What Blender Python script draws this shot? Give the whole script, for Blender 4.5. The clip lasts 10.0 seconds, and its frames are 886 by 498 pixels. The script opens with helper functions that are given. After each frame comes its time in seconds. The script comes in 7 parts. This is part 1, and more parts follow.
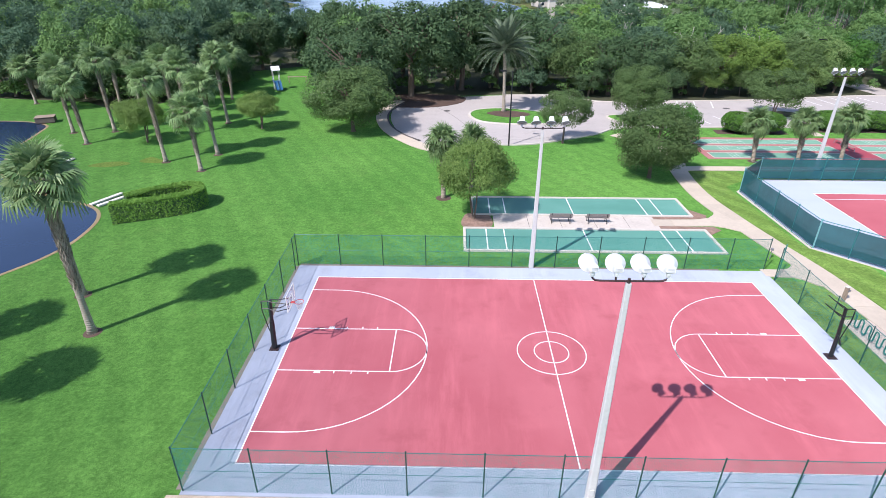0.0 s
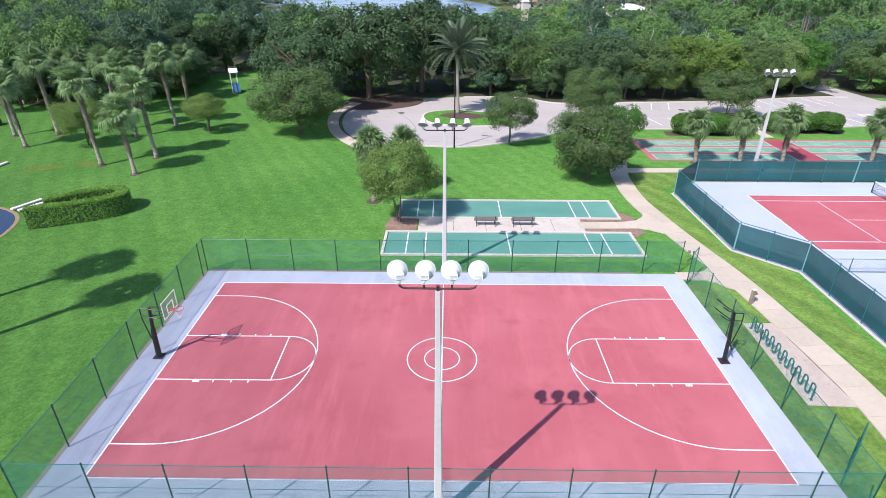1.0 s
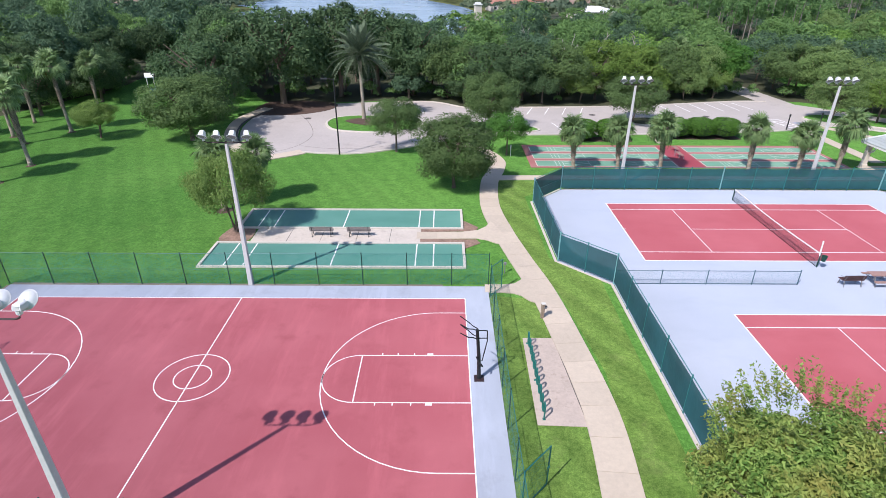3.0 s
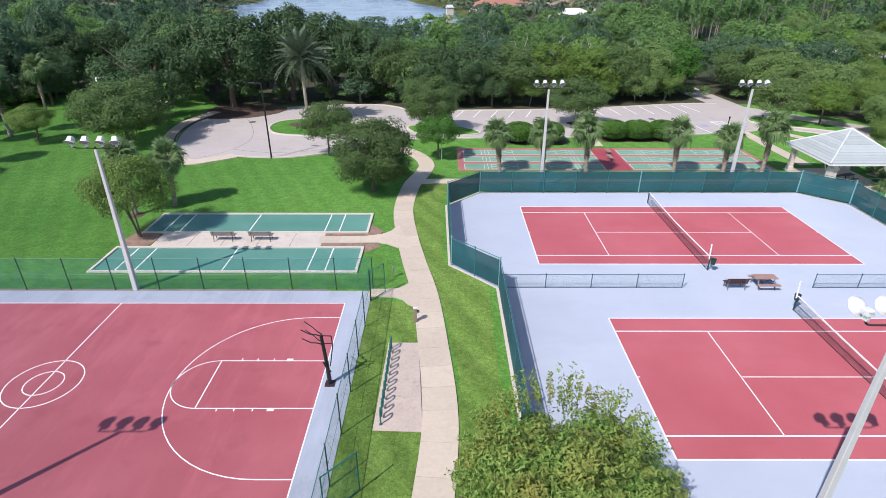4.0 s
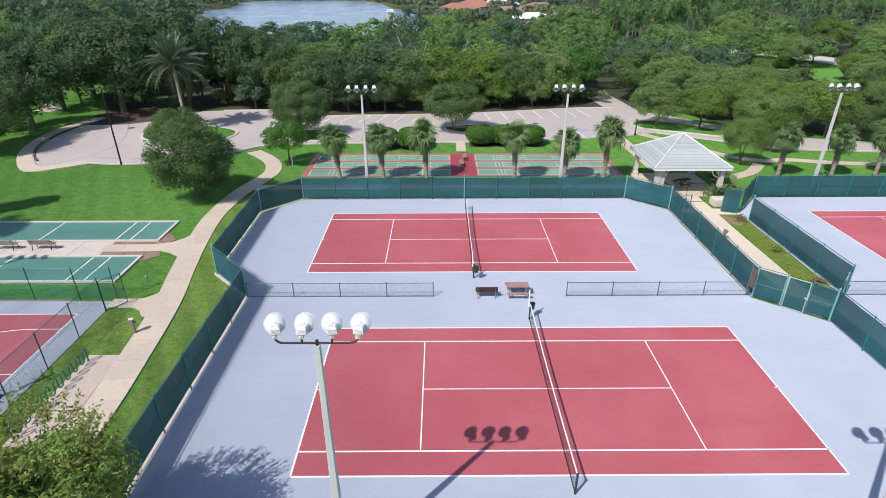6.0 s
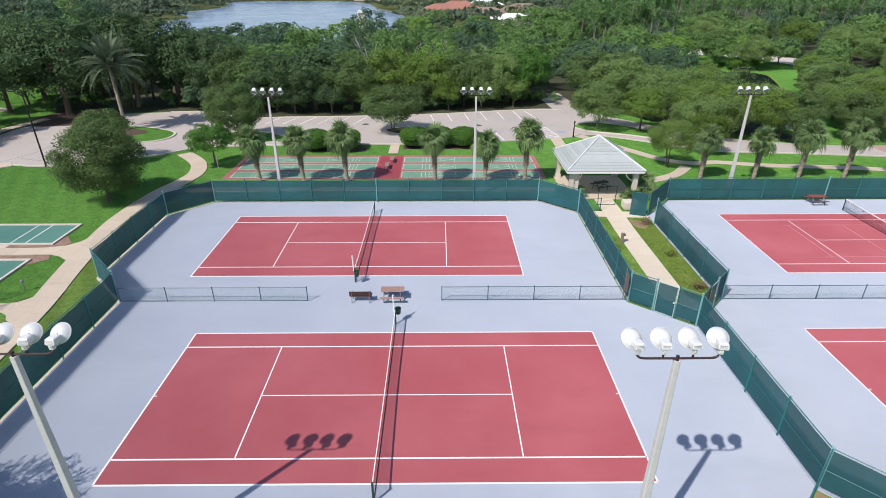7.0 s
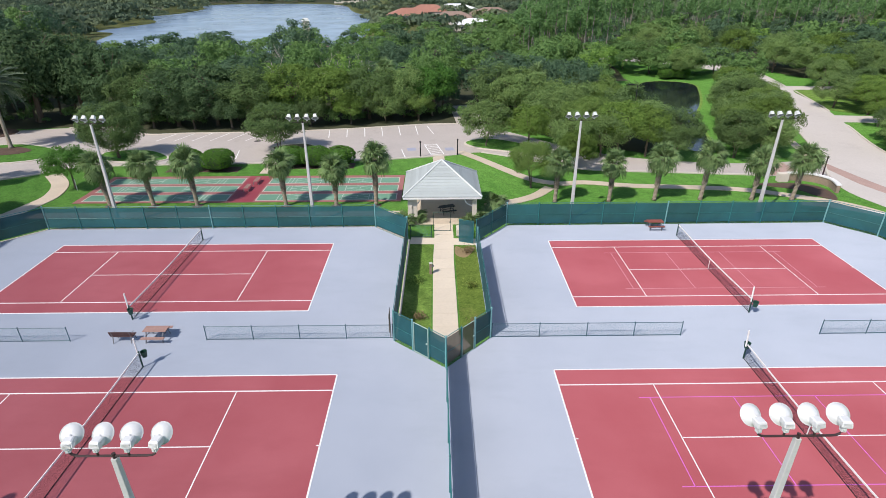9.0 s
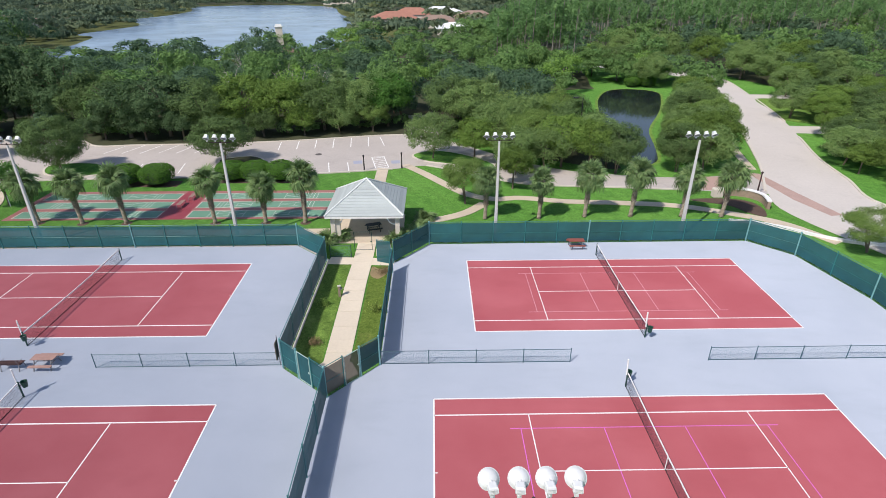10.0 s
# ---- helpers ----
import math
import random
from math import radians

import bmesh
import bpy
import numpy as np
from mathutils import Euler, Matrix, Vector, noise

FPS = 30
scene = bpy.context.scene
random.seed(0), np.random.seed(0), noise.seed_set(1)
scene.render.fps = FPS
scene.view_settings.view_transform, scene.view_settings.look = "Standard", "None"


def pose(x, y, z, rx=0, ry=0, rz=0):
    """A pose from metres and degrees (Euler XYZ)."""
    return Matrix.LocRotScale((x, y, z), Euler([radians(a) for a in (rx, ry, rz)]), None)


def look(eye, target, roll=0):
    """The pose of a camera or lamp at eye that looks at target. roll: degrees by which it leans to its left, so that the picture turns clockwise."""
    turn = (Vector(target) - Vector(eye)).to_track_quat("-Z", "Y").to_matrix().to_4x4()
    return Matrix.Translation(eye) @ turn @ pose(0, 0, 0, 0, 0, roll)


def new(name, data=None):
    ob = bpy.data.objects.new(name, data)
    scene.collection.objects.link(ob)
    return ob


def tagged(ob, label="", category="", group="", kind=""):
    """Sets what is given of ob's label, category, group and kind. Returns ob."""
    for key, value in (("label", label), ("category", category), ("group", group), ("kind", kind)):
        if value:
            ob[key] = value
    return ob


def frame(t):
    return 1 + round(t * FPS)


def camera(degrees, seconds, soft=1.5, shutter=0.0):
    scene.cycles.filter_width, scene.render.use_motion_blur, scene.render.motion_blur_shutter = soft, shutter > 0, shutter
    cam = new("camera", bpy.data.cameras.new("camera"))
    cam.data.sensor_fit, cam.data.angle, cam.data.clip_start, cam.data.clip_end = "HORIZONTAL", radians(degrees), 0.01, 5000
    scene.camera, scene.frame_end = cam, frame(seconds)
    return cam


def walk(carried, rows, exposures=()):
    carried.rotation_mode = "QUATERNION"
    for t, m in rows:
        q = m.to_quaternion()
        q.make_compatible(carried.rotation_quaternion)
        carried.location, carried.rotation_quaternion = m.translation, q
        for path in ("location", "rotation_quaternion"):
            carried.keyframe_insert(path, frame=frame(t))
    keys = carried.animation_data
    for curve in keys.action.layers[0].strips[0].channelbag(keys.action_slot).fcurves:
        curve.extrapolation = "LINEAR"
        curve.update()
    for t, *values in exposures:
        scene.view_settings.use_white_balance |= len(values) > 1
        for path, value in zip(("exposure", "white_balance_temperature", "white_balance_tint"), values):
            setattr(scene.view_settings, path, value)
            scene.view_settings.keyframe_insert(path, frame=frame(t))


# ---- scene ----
cam = camera(78.01, 10.0, soft=0.7)
PATH = [
    (0.0, (-48.051, -24.301, 18.453), (-48.089, -22.523, 17.538), 0.13),
    (0.5, (-45.375, -23.937, 18.253), (-45.398, -22.155, 17.347), 0.28),
    (1.0, (-42.462, -23.624, 18.330), (-42.478, -21.842, 17.421), 0.17),
    (1.5, (-39.407, -23.331, 18.385), (-39.421, -21.548, 17.478), 0.16),
    (2.0, (-36.323, -23.015, 18.486), (-36.333, -21.232, 17.579), 0.20),
    (2.5, (-33.162, -22.752, 18.638), (-33.168, -20.969, 17.731), 0.23),
    (4.0, (-22.106, -22.642, 18.984), (-22.104, -20.856, 18.084), 0.07),
    (4.5, (-17.989, -22.501, 18.949), (-17.985, -20.713, 18.053), 0.04),
    (5.0, (-13.827, -22.299, 18.968), (-13.823, -20.509, 18.075), 0.00),
    (5.5, (-9.623, -22.107, 18.985), (-9.618, -20.316, 18.095), -0.08),
    (7.0, (2.702, -21.738, 19.105), (2.715, -19.945, 18.218), -0.02),
    (7.5, (6.667, -21.408, 19.446), (6.678, -19.616, 18.556), 0.05),
    (8.0, (10.435, -21.033, 19.856), (10.453, -19.240, 18.971), -0.11),
    (8.5, (14.141, -20.694, 20.466), (14.161, -18.903, 19.576), -0.02),
    (9.0, (17.864, -20.367, 21.112), (17.886, -18.575, 20.225), -0.15),
    (9.5, (21.474, -20.047, 21.915), (21.502, -18.256, 21.026), -0.16),
    (10.0, (24.920, -19.763, 22.759), (24.952, -17.971, 21.871), -0.06),
]
walk(cam, [(t, look(eye, target, roll)) for t, eye, target, roll in PATH],
     [(0.0, 0.44, 6130, 19), (1.0, 0.38, 6150, 19), (2.5, 0.26, 6220, 19), (4.5, 0.13, 6370, 17), (5.5, 0.08, 6460, 16), (7.5, 0.00, 6690, 14), (10.0, 0.00, 6700, 14)])

# ---- daylight: a clear sky and a sun behind the camera's left shoulder ----
SUN_ELEVATION = radians(50.0)
SUN_FROM = Vector((-0.69 * math.cos(SUN_ELEVATION), -0.724 * math.cos(SUN_ELEVATION), math.sin(SUN_ELEVATION)))
world = bpy.data.worlds.new("sky")
scene.world = world
world.use_nodes = True
sky = world.node_tree.nodes.new("ShaderNodeTexSky")
sky.sky_type, sky.sun_disc = "NISHITA", False
sky.sun_elevation, sky.sun_rotation = SUN_ELEVATION, math.atan2(-0.69, -0.724)
sky.air_density, sky.dust_density = 1.0, 0.6
back = world.node_tree.nodes["Background"]
back.inputs["Strength"].default_value = 0.138
world.node_tree.links.new(sky.outputs["Color"], back.inputs["Color"])
sun_data = bpy.data.lights.new("sun", "SUN")
sun_data.energy, sun_data.angle, sun_data.color = 4.25, radians(0.55), (1.0, 0.955, 0.89)
sun = new("sun", sun_data)
sun.matrix_world = look(SUN_FROM * 200, (0, 0, 0))


# ---- materials ----
def nodes_of(name):
    m = bpy.data.materials.new(name)
    m.use_nodes = True
    return m, m.node_tree.nodes, m.node_tree.links, m.node_tree.nodes["Principled BSDF"]


def noise_node(n, l, where, scale, detail=4.0, rough=0.6):
    tex = n.new("ShaderNodeTexNoise")
    tex.inputs["Scale"].default_value, tex.inputs["Detail"].default_value, tex.inputs["Roughness"].default_value = scale, detail, rough
    l.new(where, tex.inputs["Vector"])
    return tex.outputs["Fac"]


def ramp_node(n, l, fac, lo, hi, a, b):
    r = n.new("ShaderNodeValToRGB")
    r.color_ramp.elements[0].position, r.color_ramp.elements[1].position = lo, hi
    r.color_ramp.elements[0].color, r.color_ramp.elements[1].color = (*a, 1), (*b, 1)
    l.new(fac, r.inputs["Fac"])
    return r.outputs["Color"]


def mix_node(n, l, fac, a, b, kind="MIX"):
    mx = n.new("ShaderNodeMix")
    mx.data_type, mx.blend_type = "RGBA", kind
    for socket, value in ((mx.inputs[0], fac), (mx.inputs[6], a), (mx.inputs[7], b)):
        if isinstance(value, (int, float)):
            socket.default_value = value
        elif isinstance(value, tuple):
            socket.default_value = (*value, 1)
        else:
            l.new(value, socket)
    return mx.outputs[2]


def shade(c, f):
    return tuple(min(1.0, v * f) for v in c)


def surface(name, base, rough=0.7, big=0.3, small=6.0, vary=0.15, wear=0.0, wear_color=(0.3, 0.3, 0.3), bump=0.15, metal=0.0, per_object=0.0):
    """Paint, stone or soil with two scales of unevenness, worn patches and a fine relief, at world scale."""
    m, n, l, p = nodes_of(name)
    where = n.new("ShaderNodeNewGeometry").outputs["Position"]
    a = noise_node(n, l, where, big, 5)
    b = noise_node(n, l, where, small, 6, 0.7)
    c = ramp_node(n, l, a, 0.3, 0.72, shade(base, 1 - vary), shade(base, 1 + vary))
    c = mix_node(n, l, 0.5, c, ramp_node(n, l, b, 0.3, 0.7, shade(base, 1 - vary * 1.1), shade(base, 1 + vary * 1.1)))
    if wear:
        w = noise_node(n, l, where, big * 2.7, 8, 0.72)
        f = ramp_node(n, l, w, 0.55, 0.75, (0, 0, 0), (wear, wear, wear))
        c = mix_node(n, l, f, c, wear_color)
    if per_object:
        info = n.new("ShaderNodeObjectInfo").outputs["Random"]
        c = mix_node(n, l, 1.0, c, ramp_node(n, l, info, 0, 1, (1 - per_object,) * 3, (1.0, 1.0, 1.0)), "MULTIPLY")
    l.new(c, p.inputs["Base Color"])
    p.inputs["Roughness"].default_value, p.inputs["Metallic"].default_value = rough, metal
    if bump:
        bp = n.new("ShaderNodeBump")
        bp.inputs["Strength"].default_value, bp.inputs["Distance"].default_value = bump, 0.02
        l.new(b, bp.inputs["Height"])
        l.new(bp.outputs["Normal"], p.inputs["Normal"])
    return m


def court_paint(name, base, fade, dark, washed=False):
    """Acrylic court paint: sun-faded clouds, dragged stains along the slope, small spots, and fine sand grain."""
    m, n, l, p = nodes_of(name)
    where = n.new("ShaderNodeNewGeometry").outputs["Position"]
    turned = n.new("ShaderNodeMapping")
    turned.inputs["Rotation"].default_value = (0, 0, 0 if washed else radians(32))
    turned.inputs["Scale"].default_value = (1.0, 0.13, 1.0) if washed else (0.34, 1.0, 1.0)
    l.new(where, turned.inputs["Vector"])
    broad = noise_node(n, l, where, 0.16, 4, 0.55)
    streak = noise_node(n, l, turned.outputs["Vector"], 0.42, 5, 0.6)
    spot = noise_node(n, l, where, 1.6, 8, 0.7)
    grain = noise_node(n, l, where, 26.0, 4, 0.7)
    c = ramp_node(n, l, broad, 0.36, 0.68, base, fade)
    c = mix_node(n, l, ramp_node(n, l, streak, 0.52, 0.74, (0, 0, 0), (0.42,) * 3), c, dark)
    if washed:
        wash = noise_node(n, l, turned.outputs["Vector"], 0.8, 7, 0.72)
        c = mix_node(n, l, ramp_node(n, l, wash, 0.50, 0.72, (0, 0, 0), (0.75,) * 3), c, shade(fade, 1.16))
        c = mix_node(n, l, ramp_node(n, l, noise_node(n, l, where, 0.55, 6, 0.65), 0.54, 0.72, (0, 0, 0), (0.6,) * 3), c, dark)
        c = mix_node(n, l, ramp_node(n, l, noise_node(n, l, where, 0.31, 5, 0.6), 0.56, 0.72, (0, 0, 0), (0.6,) * 3), c, shade(fade, 1.08))
    c = mix_node(n, l, ramp_node(n, l, spot, 0.6, 0.78, (0, 0, 0), (0.22,) * 3), c, fade)
    c = mix_node(n, l, 1.0, c, ramp_node(n, l, grain, 0.25, 0.75, (0.93,) * 3, (1.0,) * 3), "MULTIPLY")
    l.new(c, p.inputs["Base Color"])
    p.inputs["Roughness"].default_value = 0.62
    p.inputs["Diffuse Roughness"].default_value = 1.0
    bp = n.new("ShaderNodeBump")
    bp.inputs["Strength"].default_value, bp.inputs["Distance"].default_value = 0.12, 0.01
    l.new(grain, bp.inputs["Height"])
    l.new(bp.outputs["Normal"], p.inputs["Normal"])
    return m


def turf(name, low, high, dry, dry_amount, stripe=0.0):
    """Mown grass: blade-sized grain, clumps, faint mowing bands and dry patches."""
    m, n, l, p = nodes_of(name)
    where = n.new("ShaderNodeNewGeometry").outputs["Position"]
    broad = noise_node(n, l, where, 0.07, 4, 0.6)
    clump = noise_node(n, l, where, 1.3, 6, 0.7)
    blade = noise_node(n, l, where, 16.0, 5, 0.75)
    c = ramp_node(n, l, broad, 0.3, 0.7, low, high)
    c = mix_node(n, l, 1.0, c, ramp_node(n, l, clump, 0.28, 0.72, (0.66, 0.72, 0.64), (1.24, 1.18, 1.14)), "MULTIPLY")
    c = mix_node(n, l, 1.0, c, ramp_node(n, l, blade, 0.28, 0.72, (0.5, 0.55, 0.46), (1.42, 1.38, 1.32)), "MULTIPLY")
    tuft = noise_node(n, l, where, 4.5, 4, 0.7)
    c = mix_node(n, l, 1.0, c, ramp_node(n, l, tuft, 0.3, 0.7, (0.64, 0.70, 0.6), (1.28, 1.24, 1.22)), "MULTIPLY")
    worn = noise_node(n, l, where, 0.23, 7, 0.7)
    c = mix_node(n, l, ramp_node(n, l, worn, 0.57, 0.8, (0, 0, 0), (dry_amount,) * 3), c, dry)
    if stripe:
        turned = n.new("ShaderNodeMapping")
        turned.inputs["Rotation"].default_value = (0, 0, radians(-28))
        l.new(where, turned.inputs["Vector"])
        wave = n.new("ShaderNodeTexWave")
        wave.inputs["Scale"].default_value, wave.inputs["Distortion"].default_value = 0.16, 1.6
        wave.inputs["Detail"].default_value = 3
        l.new(turned.outputs["Vector"], wave.inputs["Vector"])
        c = mix_node(n, l, 1.0, c, ramp_node(n, l, wave.outputs["Fac"], 0.2, 0.8, (1 - stripe,) * 3, (1 + stripe,) * 3), "MULTIPLY")
    l.new(c, p.inputs["Base Color"])
    p.inputs["Roughness"].default_value = 0.85
    p.inputs["Diffuse Roughness"].default_value = 1.0
    p.inputs["Specular IOR Level"].default_value = 0.1
    bp = n.new("ShaderNodeBump")
    bp.inputs["Strength"].default_value, bp.inputs["Distance"].default_value = 0.8, 0.06
    l.new(blade, bp.inputs["Height"])
    l.new(bp.outputs["Normal"], p.inputs["Normal"])
    return m


def foliage(name, dark, light, odd, glow=0.36, rough=0.6, per_object=0.3, patch=0.16, spread=0.7):
    """Leaves: a colour of its own for every leaf, tree and neighbourhood, with light through the blade."""
    m, n, l, p = nodes_of(name)
    geo = n.new("ShaderNodeNewGeometry")
    info = n.new("ShaderNodeObjectInfo").outputs["Random"]
    area = noise_node(n, l, geo.outputs["Position"], patch, 3, 0.6)
    blend = lambda k: tuple(a + (b - a) * k for a, b in zip(dark, light))
    c = ramp_node(n, l, geo.outputs["Random Per Island"], 0.0, 1.0, blend(0.5 - spread / 2), blend(0.5 + spread / 2))
    c = mix_node(n, l, ramp_node(n, l, area, 0.42, 0.68, (0, 0, 0), (0.6,) * 3), c, odd)
    c = mix_node(n, l, 1.0, c, ramp_node(n, l, info, 0, 1, (1 - per_object,) * 3, (1.0 + per_object * 0.5,) * 3), "MULTIPLY")
    l.new(c, p.inputs["Base Color"])
    p.inputs["Roughness"].default_value = rough
    p.inputs["Specular IOR Level"].default_value = 0.14
    tr = n.new("ShaderNodeBsdfTranslucent")
    l.new(c, tr.inputs["Color"])
    mx = n.new("ShaderNodeMixShader")
    mx.inputs["Fac"].default_value = glow
    l.new(p.outputs["BSDF"], mx.inputs[1])
    l.new(tr.outputs["BSDF"], mx.inputs[2])
    l.new(mx.outputs["Shader"], n["Material Output"].inputs["Surface"])
    return m


def woven(name, base, pitch, wire, rough=0.5, diagonal=True):
    """Chain link or netting: crossing strands with open holes, along the panel's own x and z."""
    m, n, l, p = nodes_of(name)
    split = n.new("ShaderNodeSeparateXYZ")
    l.new(n.new("ShaderNodeTexCoord").outputs["Object"], split.inputs["Vector"])

    def calc(op, a, b):
        k = n.new("ShaderNodeMath")
        k.operation = op
        for socket, value in zip(k.inputs, (a, b)):
            if isinstance(value, (int, float)):
                socket.default_value = value
            else:
                l.new(value, socket)
        return k.outputs[0]

    x, z = split.outputs["X"], split.outputs["Z"]
    pairs = (calc("ADD", x, z), calc("SUBTRACT", x, z)) if diagonal else (x, z)
    strands = [calc("LESS_THAN", calc("FRACT", calc("DIVIDE", v, pitch), 0.0), wire) for v in pairs]
    cover = calc("MAXIMUM", *strands)
    p.inputs["Base Color"].default_value, p.inputs["Roughness"].default_value = (*base, 1), rough
    hole = n.new("ShaderNodeBsdfTransparent")
    mx = n.new("ShaderNodeMixShader")
    l.new(cover, mx.inputs["Fac"])
    l.new(hole.outputs["BSDF"], mx.inputs[1])
    l.new(p.outputs["BSDF"], mx.inputs[2])
    l.new(mx.outputs["Shader"], n["Material Output"].inputs["Surface"])
    return m


def screen_cloth(name, base, open_part):
    """Woven wind screen: a cloth with fine pores, creases and faded fields."""
    m, n, l, p = nodes_of(name)
    where = n.new("ShaderNodeNewGeometry").outputs["Position"]
    a = noise_node(n, l, where, 0.5, 5, 0.6)
    c = ramp_node(n, l, a, 0.3, 0.7, shade(base, 0.8), shade(base, 1.2))
    info = n.new("ShaderNodeObjectInfo").outputs["Random"]
    c = mix_node(n, l, 1.0, c, ramp_node(n, l, info, 0, 1, (0.85,) * 3, (1.1,) * 3), "MULTIPLY")
    l.new(c, p.inputs["Base Color"])
    p.inputs["Roughness"].default_value = 0.75
    bp = n.new("ShaderNodeBump")
    bp.inputs["Strength"].default_value, bp.inputs["Distance"].default_value = 0.5, 0.06
    l.new(noise_node(n, l, where, 2.2, 3), bp.inputs["Height"])
    l.new(bp.outputs["Normal"], p.inputs["Normal"])
    hole = n.new("ShaderNodeBsdfTransparent")
    mx = n.new("ShaderNodeMixShader")
    mx.inputs["Fac"].default_value = 1 - open_part
    l.new(hole.outputs["BSDF"], mx.inputs[1])
    l.new(p.outputs["BSDF"], mx.inputs[2])
    l.new(mx.outputs["Shader"], n["Material Output"].inputs["Surface"])
    return m


def water_surface(name, deep, ripple, rough=0.06):
    m, n, l, p = nodes_of(name)
    where = n.new("ShaderNodeNewGeometry").outputs["Position"]
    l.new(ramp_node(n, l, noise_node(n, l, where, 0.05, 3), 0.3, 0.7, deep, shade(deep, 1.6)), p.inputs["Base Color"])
    p.inputs["Roughness"].default_value, p.inputs["IOR"].default_value = rough, 1.33
    bp = n.new("ShaderNodeBump")
    bp.inputs["Strength"].default_value, bp.inputs["Distance"].default_value = ripple, 0.05
    l.new(noise_node(n, l, where, 1.4, 4), bp.inputs["Height"])
    l.new(bp.outputs["Normal"], p.inputs["Normal"])
    return m


def ringed_bark(name, pale, dark):
    """Palm bark: leaf-scar rings up the trunk and grey-brown boots."""
    m, n, l, p = nodes_of(name)
    where = n.new("ShaderNodeTexCoord").outputs["Object"]
    wave = n.new("ShaderNodeTexWave")
    wave.bands_direction = "Z"
    wave.inputs["Scale"].default_value, wave.inputs["Distortion"].default_value, wave.inputs["Detail"].default_value = 2.2, 2.5, 3
    l.new(where, wave.inputs["Vector"])
    c = ramp_node(n, l, wave.outputs["Fac"], 0.15, 0.85, dark, pale)
    c = mix_node(n, l, 0.78, c, ramp_node(n, l, noise_node(n, l, where, 5.0, 6, 0.7), 0.3, 0.7, dark, pale))
    l.new(c, p.inputs["Base Color"])
    p.inputs["Roughness"].default_value = 0.9
    bp = n.new("ShaderNodeBump")
    bp.inputs["Strength"].default_value, bp.inputs["Distance"].default_value = 0.7, 0.04
    l.new(wave.outputs["Fac"], bp.inputs["Height"])
    l.new(bp.outputs["Normal"], p.inputs["Normal"])
    return m


RED = court_paint("red_court_paint", (0.355, 0.080, 0.095), (0.41, 0.110, 0.128), (0.31, 0.068, 0.080))
RED_OLD = court_paint("faded_red_court_paint", (0.375, 0.093, 0.112), (0.43, 0.125, 0.145), (0.315, 0.075, 0.088), True)
BLUE = court_paint("pale_blue_court_paint", (0.355, 0.40, 0.475), (0.395, 0.44, 0.515), (0.30, 0.345, 0.41))
BLUE_OLD = court_paint("stained_blue_court_paint", (0.345, 0.385, 0.460), (0.385, 0.425, 0.495), (0.265, 0.285, 0.325), True)
GREEN_PLAY = court_paint("sea_green_court_paint", (0.085, 0.240, 0.190), (0.12, 0.285, 0.235), (0.06, 0.19, 0.15))
RED_BASE = court_paint("brick_red_base_paint", (0.31, 0.12, 0.11), (0.36, 0.16, 0.15), (0.25, 0.09, 0.08))
GREEN_FADED = court_paint("faded_green_lane_paint", (0.125, 0.275, 0.19), (0.17, 0.33, 0.24), (0.09, 0.22, 0.15))
LINE = surface("white_line_paint", (0.80, 0.80, 0.79), 0.6, 0.8, 9.0, 0.06, 0.25, (0.66, 0.55, 0.55), 0.05)
PINK_LINE = surface("magenta_line_paint", (0.66, 0.16, 0.56), 0.6, 0.8, 9.0, 0.1, bump=0.03)
FAINT_LINE = surface("worn_pink_line_paint", (0.60, 0.30, 0.34), 0.6, 0.8, 9.0, 0.1, bump=0.03)
LAWN = turf("mown_lawn", (0.073, 0.200, 0.043), (0.120, 0.274, 0.066), (0.155, 0.235, 0.07), 0.32, 0.045)
STRIP_LAWN = turf("strip_lawn", (0.110, 0.200, 0.048), (0.158, 0.255, 0.070), (0.26, 0.27, 0.12), 0.55, 0.11)
PATCHY = turf("patchy_lawn", (0.13, 0.20, 0.045), (0.17, 0.23, 0.06), (0.33, 0.27, 0.13), 0.7)
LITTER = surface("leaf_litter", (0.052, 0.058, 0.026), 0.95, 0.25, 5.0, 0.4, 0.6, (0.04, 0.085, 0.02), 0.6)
MULCH = surface("bark_mulch", (0.095, 0.060, 0.045), 0.95, 0.6, 14.0, 0.35, 0.4, (0.20, 0.13, 0.09), 0.7)
PALE_MULCH = surface("pale_shell_mulch", (0.27, 0.175, 0.13), 0.95, 1.2, 5.0, 0.5, 0.7, (0.17, 0.115, 0.08), 0.7)
GRAVEL = surface("pale_shell_gravel", (0.46, 0.37, 0.28), 0.95, 0.8, 22.0, 0.42, 0.5, (0.70, 0.64, 0.55), 0.8)
DOCK_WOOD = surface("grey_dock_timber", (0.13, 0.11, 0.09), 0.9, 1.5, 12.0, 0.25, bump=0.3)
SAND = surface("bank_sand", (0.27, 0.20, 0.105), 0.95, 0.4, 6.0, 0.3, 0.6, (0.13, 0.14, 0.05), 0.4)
CONCRETE = surface("sidewalk_concrete", (0.575, 0.49, 0.385), 0.85, 0.3, 5.0, 0.12, 0.5, (0.42, 0.35, 0.28), 0.2, per_object=0.1)
CREAM = surface("cream_concrete", (0.68, 0.60, 0.48), 0.85, 0.3, 5.0, 0.08, 0.3, (0.52, 0.45, 0.35), 0.2, per_object=0.06)
EDGE_SOIL = surface("grey_edge_soil", (0.20, 0.175, 0.14), 0.95, 0.6, 8.0, 0.35, 0.5, (0.09, 0.13, 0.05), 0.5)
